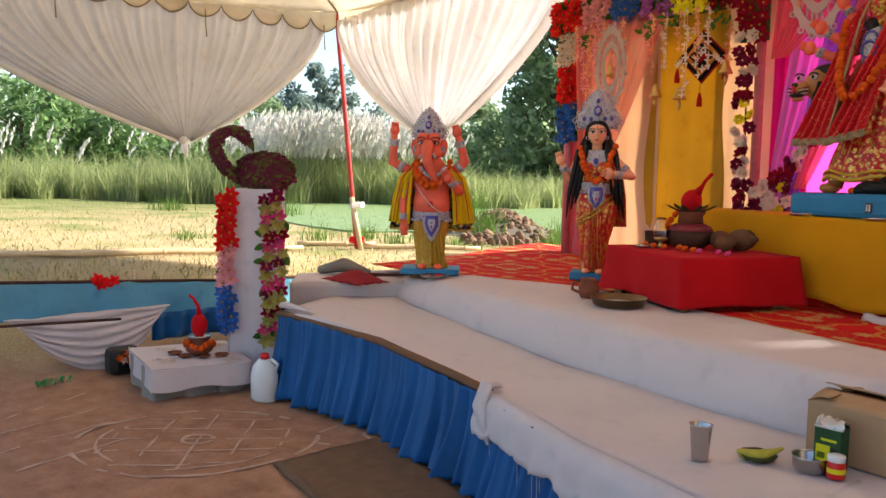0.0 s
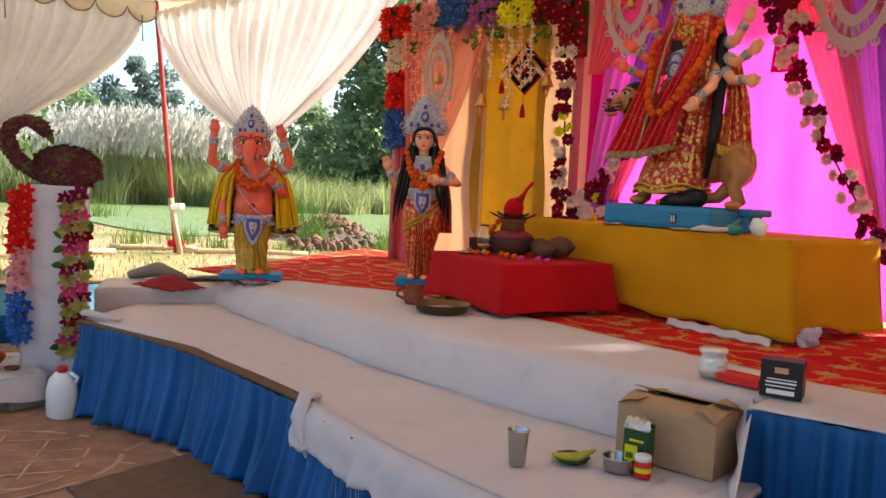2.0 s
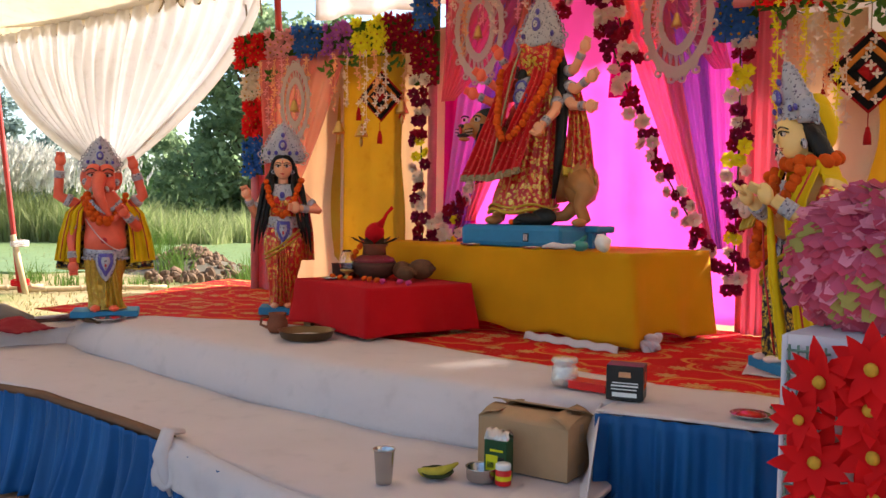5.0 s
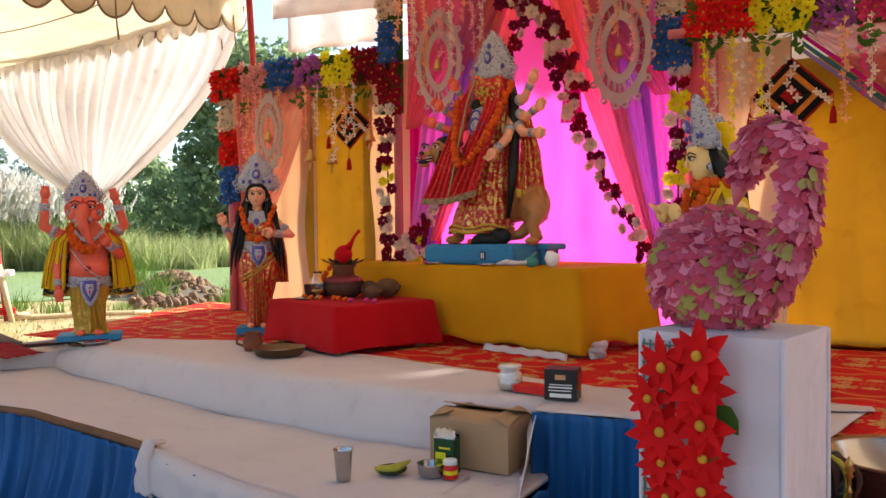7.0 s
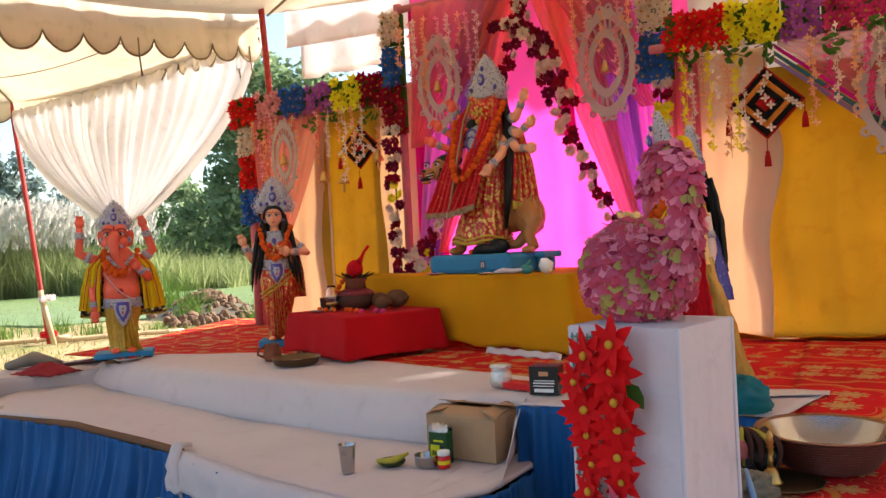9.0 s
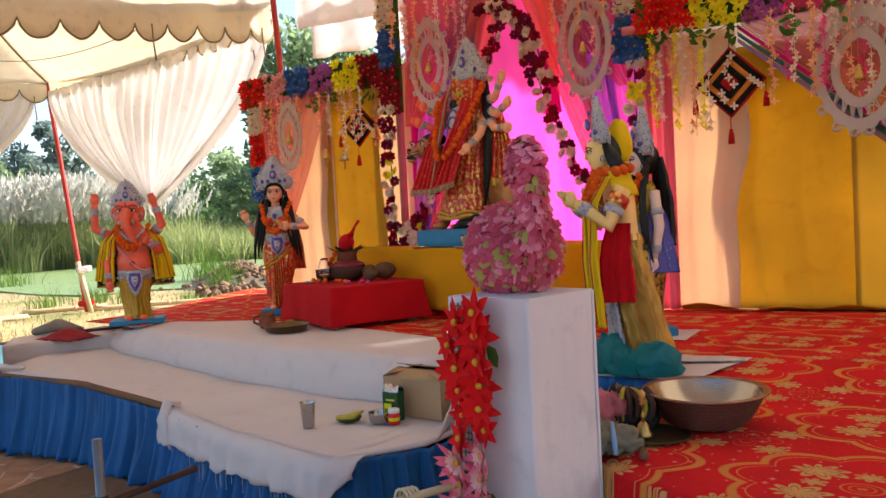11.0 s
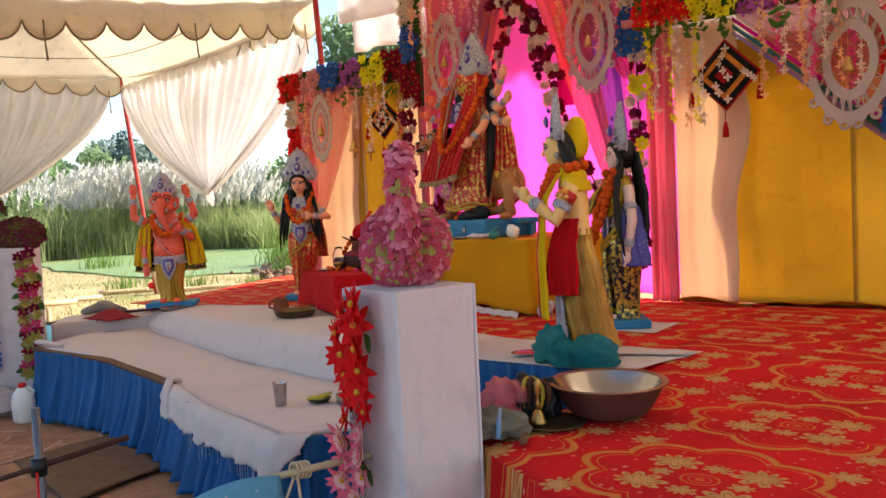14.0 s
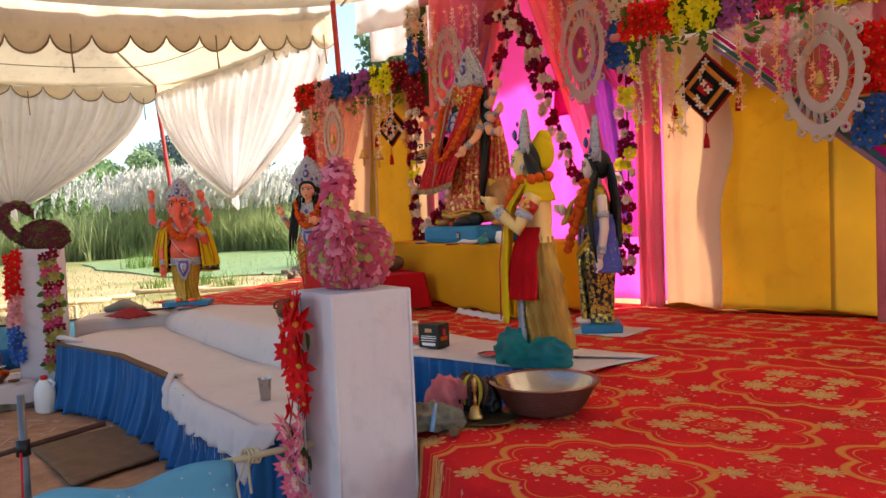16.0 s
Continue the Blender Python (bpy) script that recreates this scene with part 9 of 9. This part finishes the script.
DARKLEAF = leafy("dark_foliage", [(0.14, 0.22, 0.11), (0.24, 0.35, 0.17), (0.36, 0.45, 0.25)], 0.6, 0.9)
MIDLEAF = leafy("mid_foliage", [(0.12, 0.22, 0.08), (0.25, 0.38, 0.15)], 0.55, 0.6)
# aerial haze is put into this colour: paler, bluer leaves for distant trees
FARLEAF = leafy("haze_tinted_foliage", [(0.20, 0.27, 0.24), (0.28, 0.35, 0.32)], 0.4, 0.2)
tree(985, 36, 9.8, 2.7, DARKLEAF, "tall dense dark green tree beside the pond", 9500, 0.04, 0.26, 34)
tree(1060, 37, 10.5, 2.8, DARKLEAF, "tall dense dark green tree beside the pond", 5000, 0.1, 0.26, 22)
tree(890, 40, 4.9, 2.6, DARKLEAF, "spreading bushy tree at the reed edge", 3600, 0.15, 0.24, 18)
tree(835, 44, 3.9, 2.6, MIDLEAF, "low bushy tree at the reed edge", 2600, 0.15, 0.24, 14)
for i, (px, d, h, s) in enumerate(((-260, 46, 6.0, 3.4), (-150, 44, 5.4, 3.2), (-50, 46, 6.4, 3.4), (40, 42, 5.6, 3.2), (120, 45, 5.2, 3.0), (210, 46, 4.9, 3.0), (300, 48, 4.6, 3.0), (380, 52, 4.8, 3.0), (450, 55, 6.0, 2.6))):
    tree(px, d, h, s, MIDLEAF if i % 2 else DARKLEAF, "broad leafy tree behind the reeds", 2600, 0.12, 0.30, 15)
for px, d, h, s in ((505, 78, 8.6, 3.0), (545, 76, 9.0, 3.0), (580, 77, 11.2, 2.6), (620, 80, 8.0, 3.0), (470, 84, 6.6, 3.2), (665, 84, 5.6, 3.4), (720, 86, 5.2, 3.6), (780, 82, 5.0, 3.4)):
    tree(px, d, h, s, FARLEAF, "distant tall tree on the skyline, its foliage tinted with haze", 2200, 0.25, 0.42, 13)
# far tree line, in the same haze-tinted leaf colour
vs, fs = [], []
for i in range(9000):
    px = random.uniform(-700, 1500)
    h = 4.4 + 1.8 * fr((px * 0.02, 0, 0), 1) + 1.0 * fr((px * 0.07, 3, 0), 1)
    p = out_there(px, random.uniform(92, 104))
    z = 0.2 + h * random.random() ** 0.8
    a, b = Vector((random.gauss(0, 1), random.gauss(0, 1), random.gauss(0, 1))).normalized() * 0.8, Vector((random.gauss(0, 1), random.gauss(0, 1), random.gauss(0, 1))).normalized() * 0.5
    q = Vector((p.x, p.y, z))
    j = len(vs)
    vs += [tuple(q - a), tuple(q + b), tuple(q + a), tuple(q - b)]
    fs.append((j, j + 1, j + 2, j + 3))
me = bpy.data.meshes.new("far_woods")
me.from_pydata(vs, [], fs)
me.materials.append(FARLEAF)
tagged(new("far_woods", me), "line of distant woods, its foliage tinted with haze", "woods", kind="stuff")
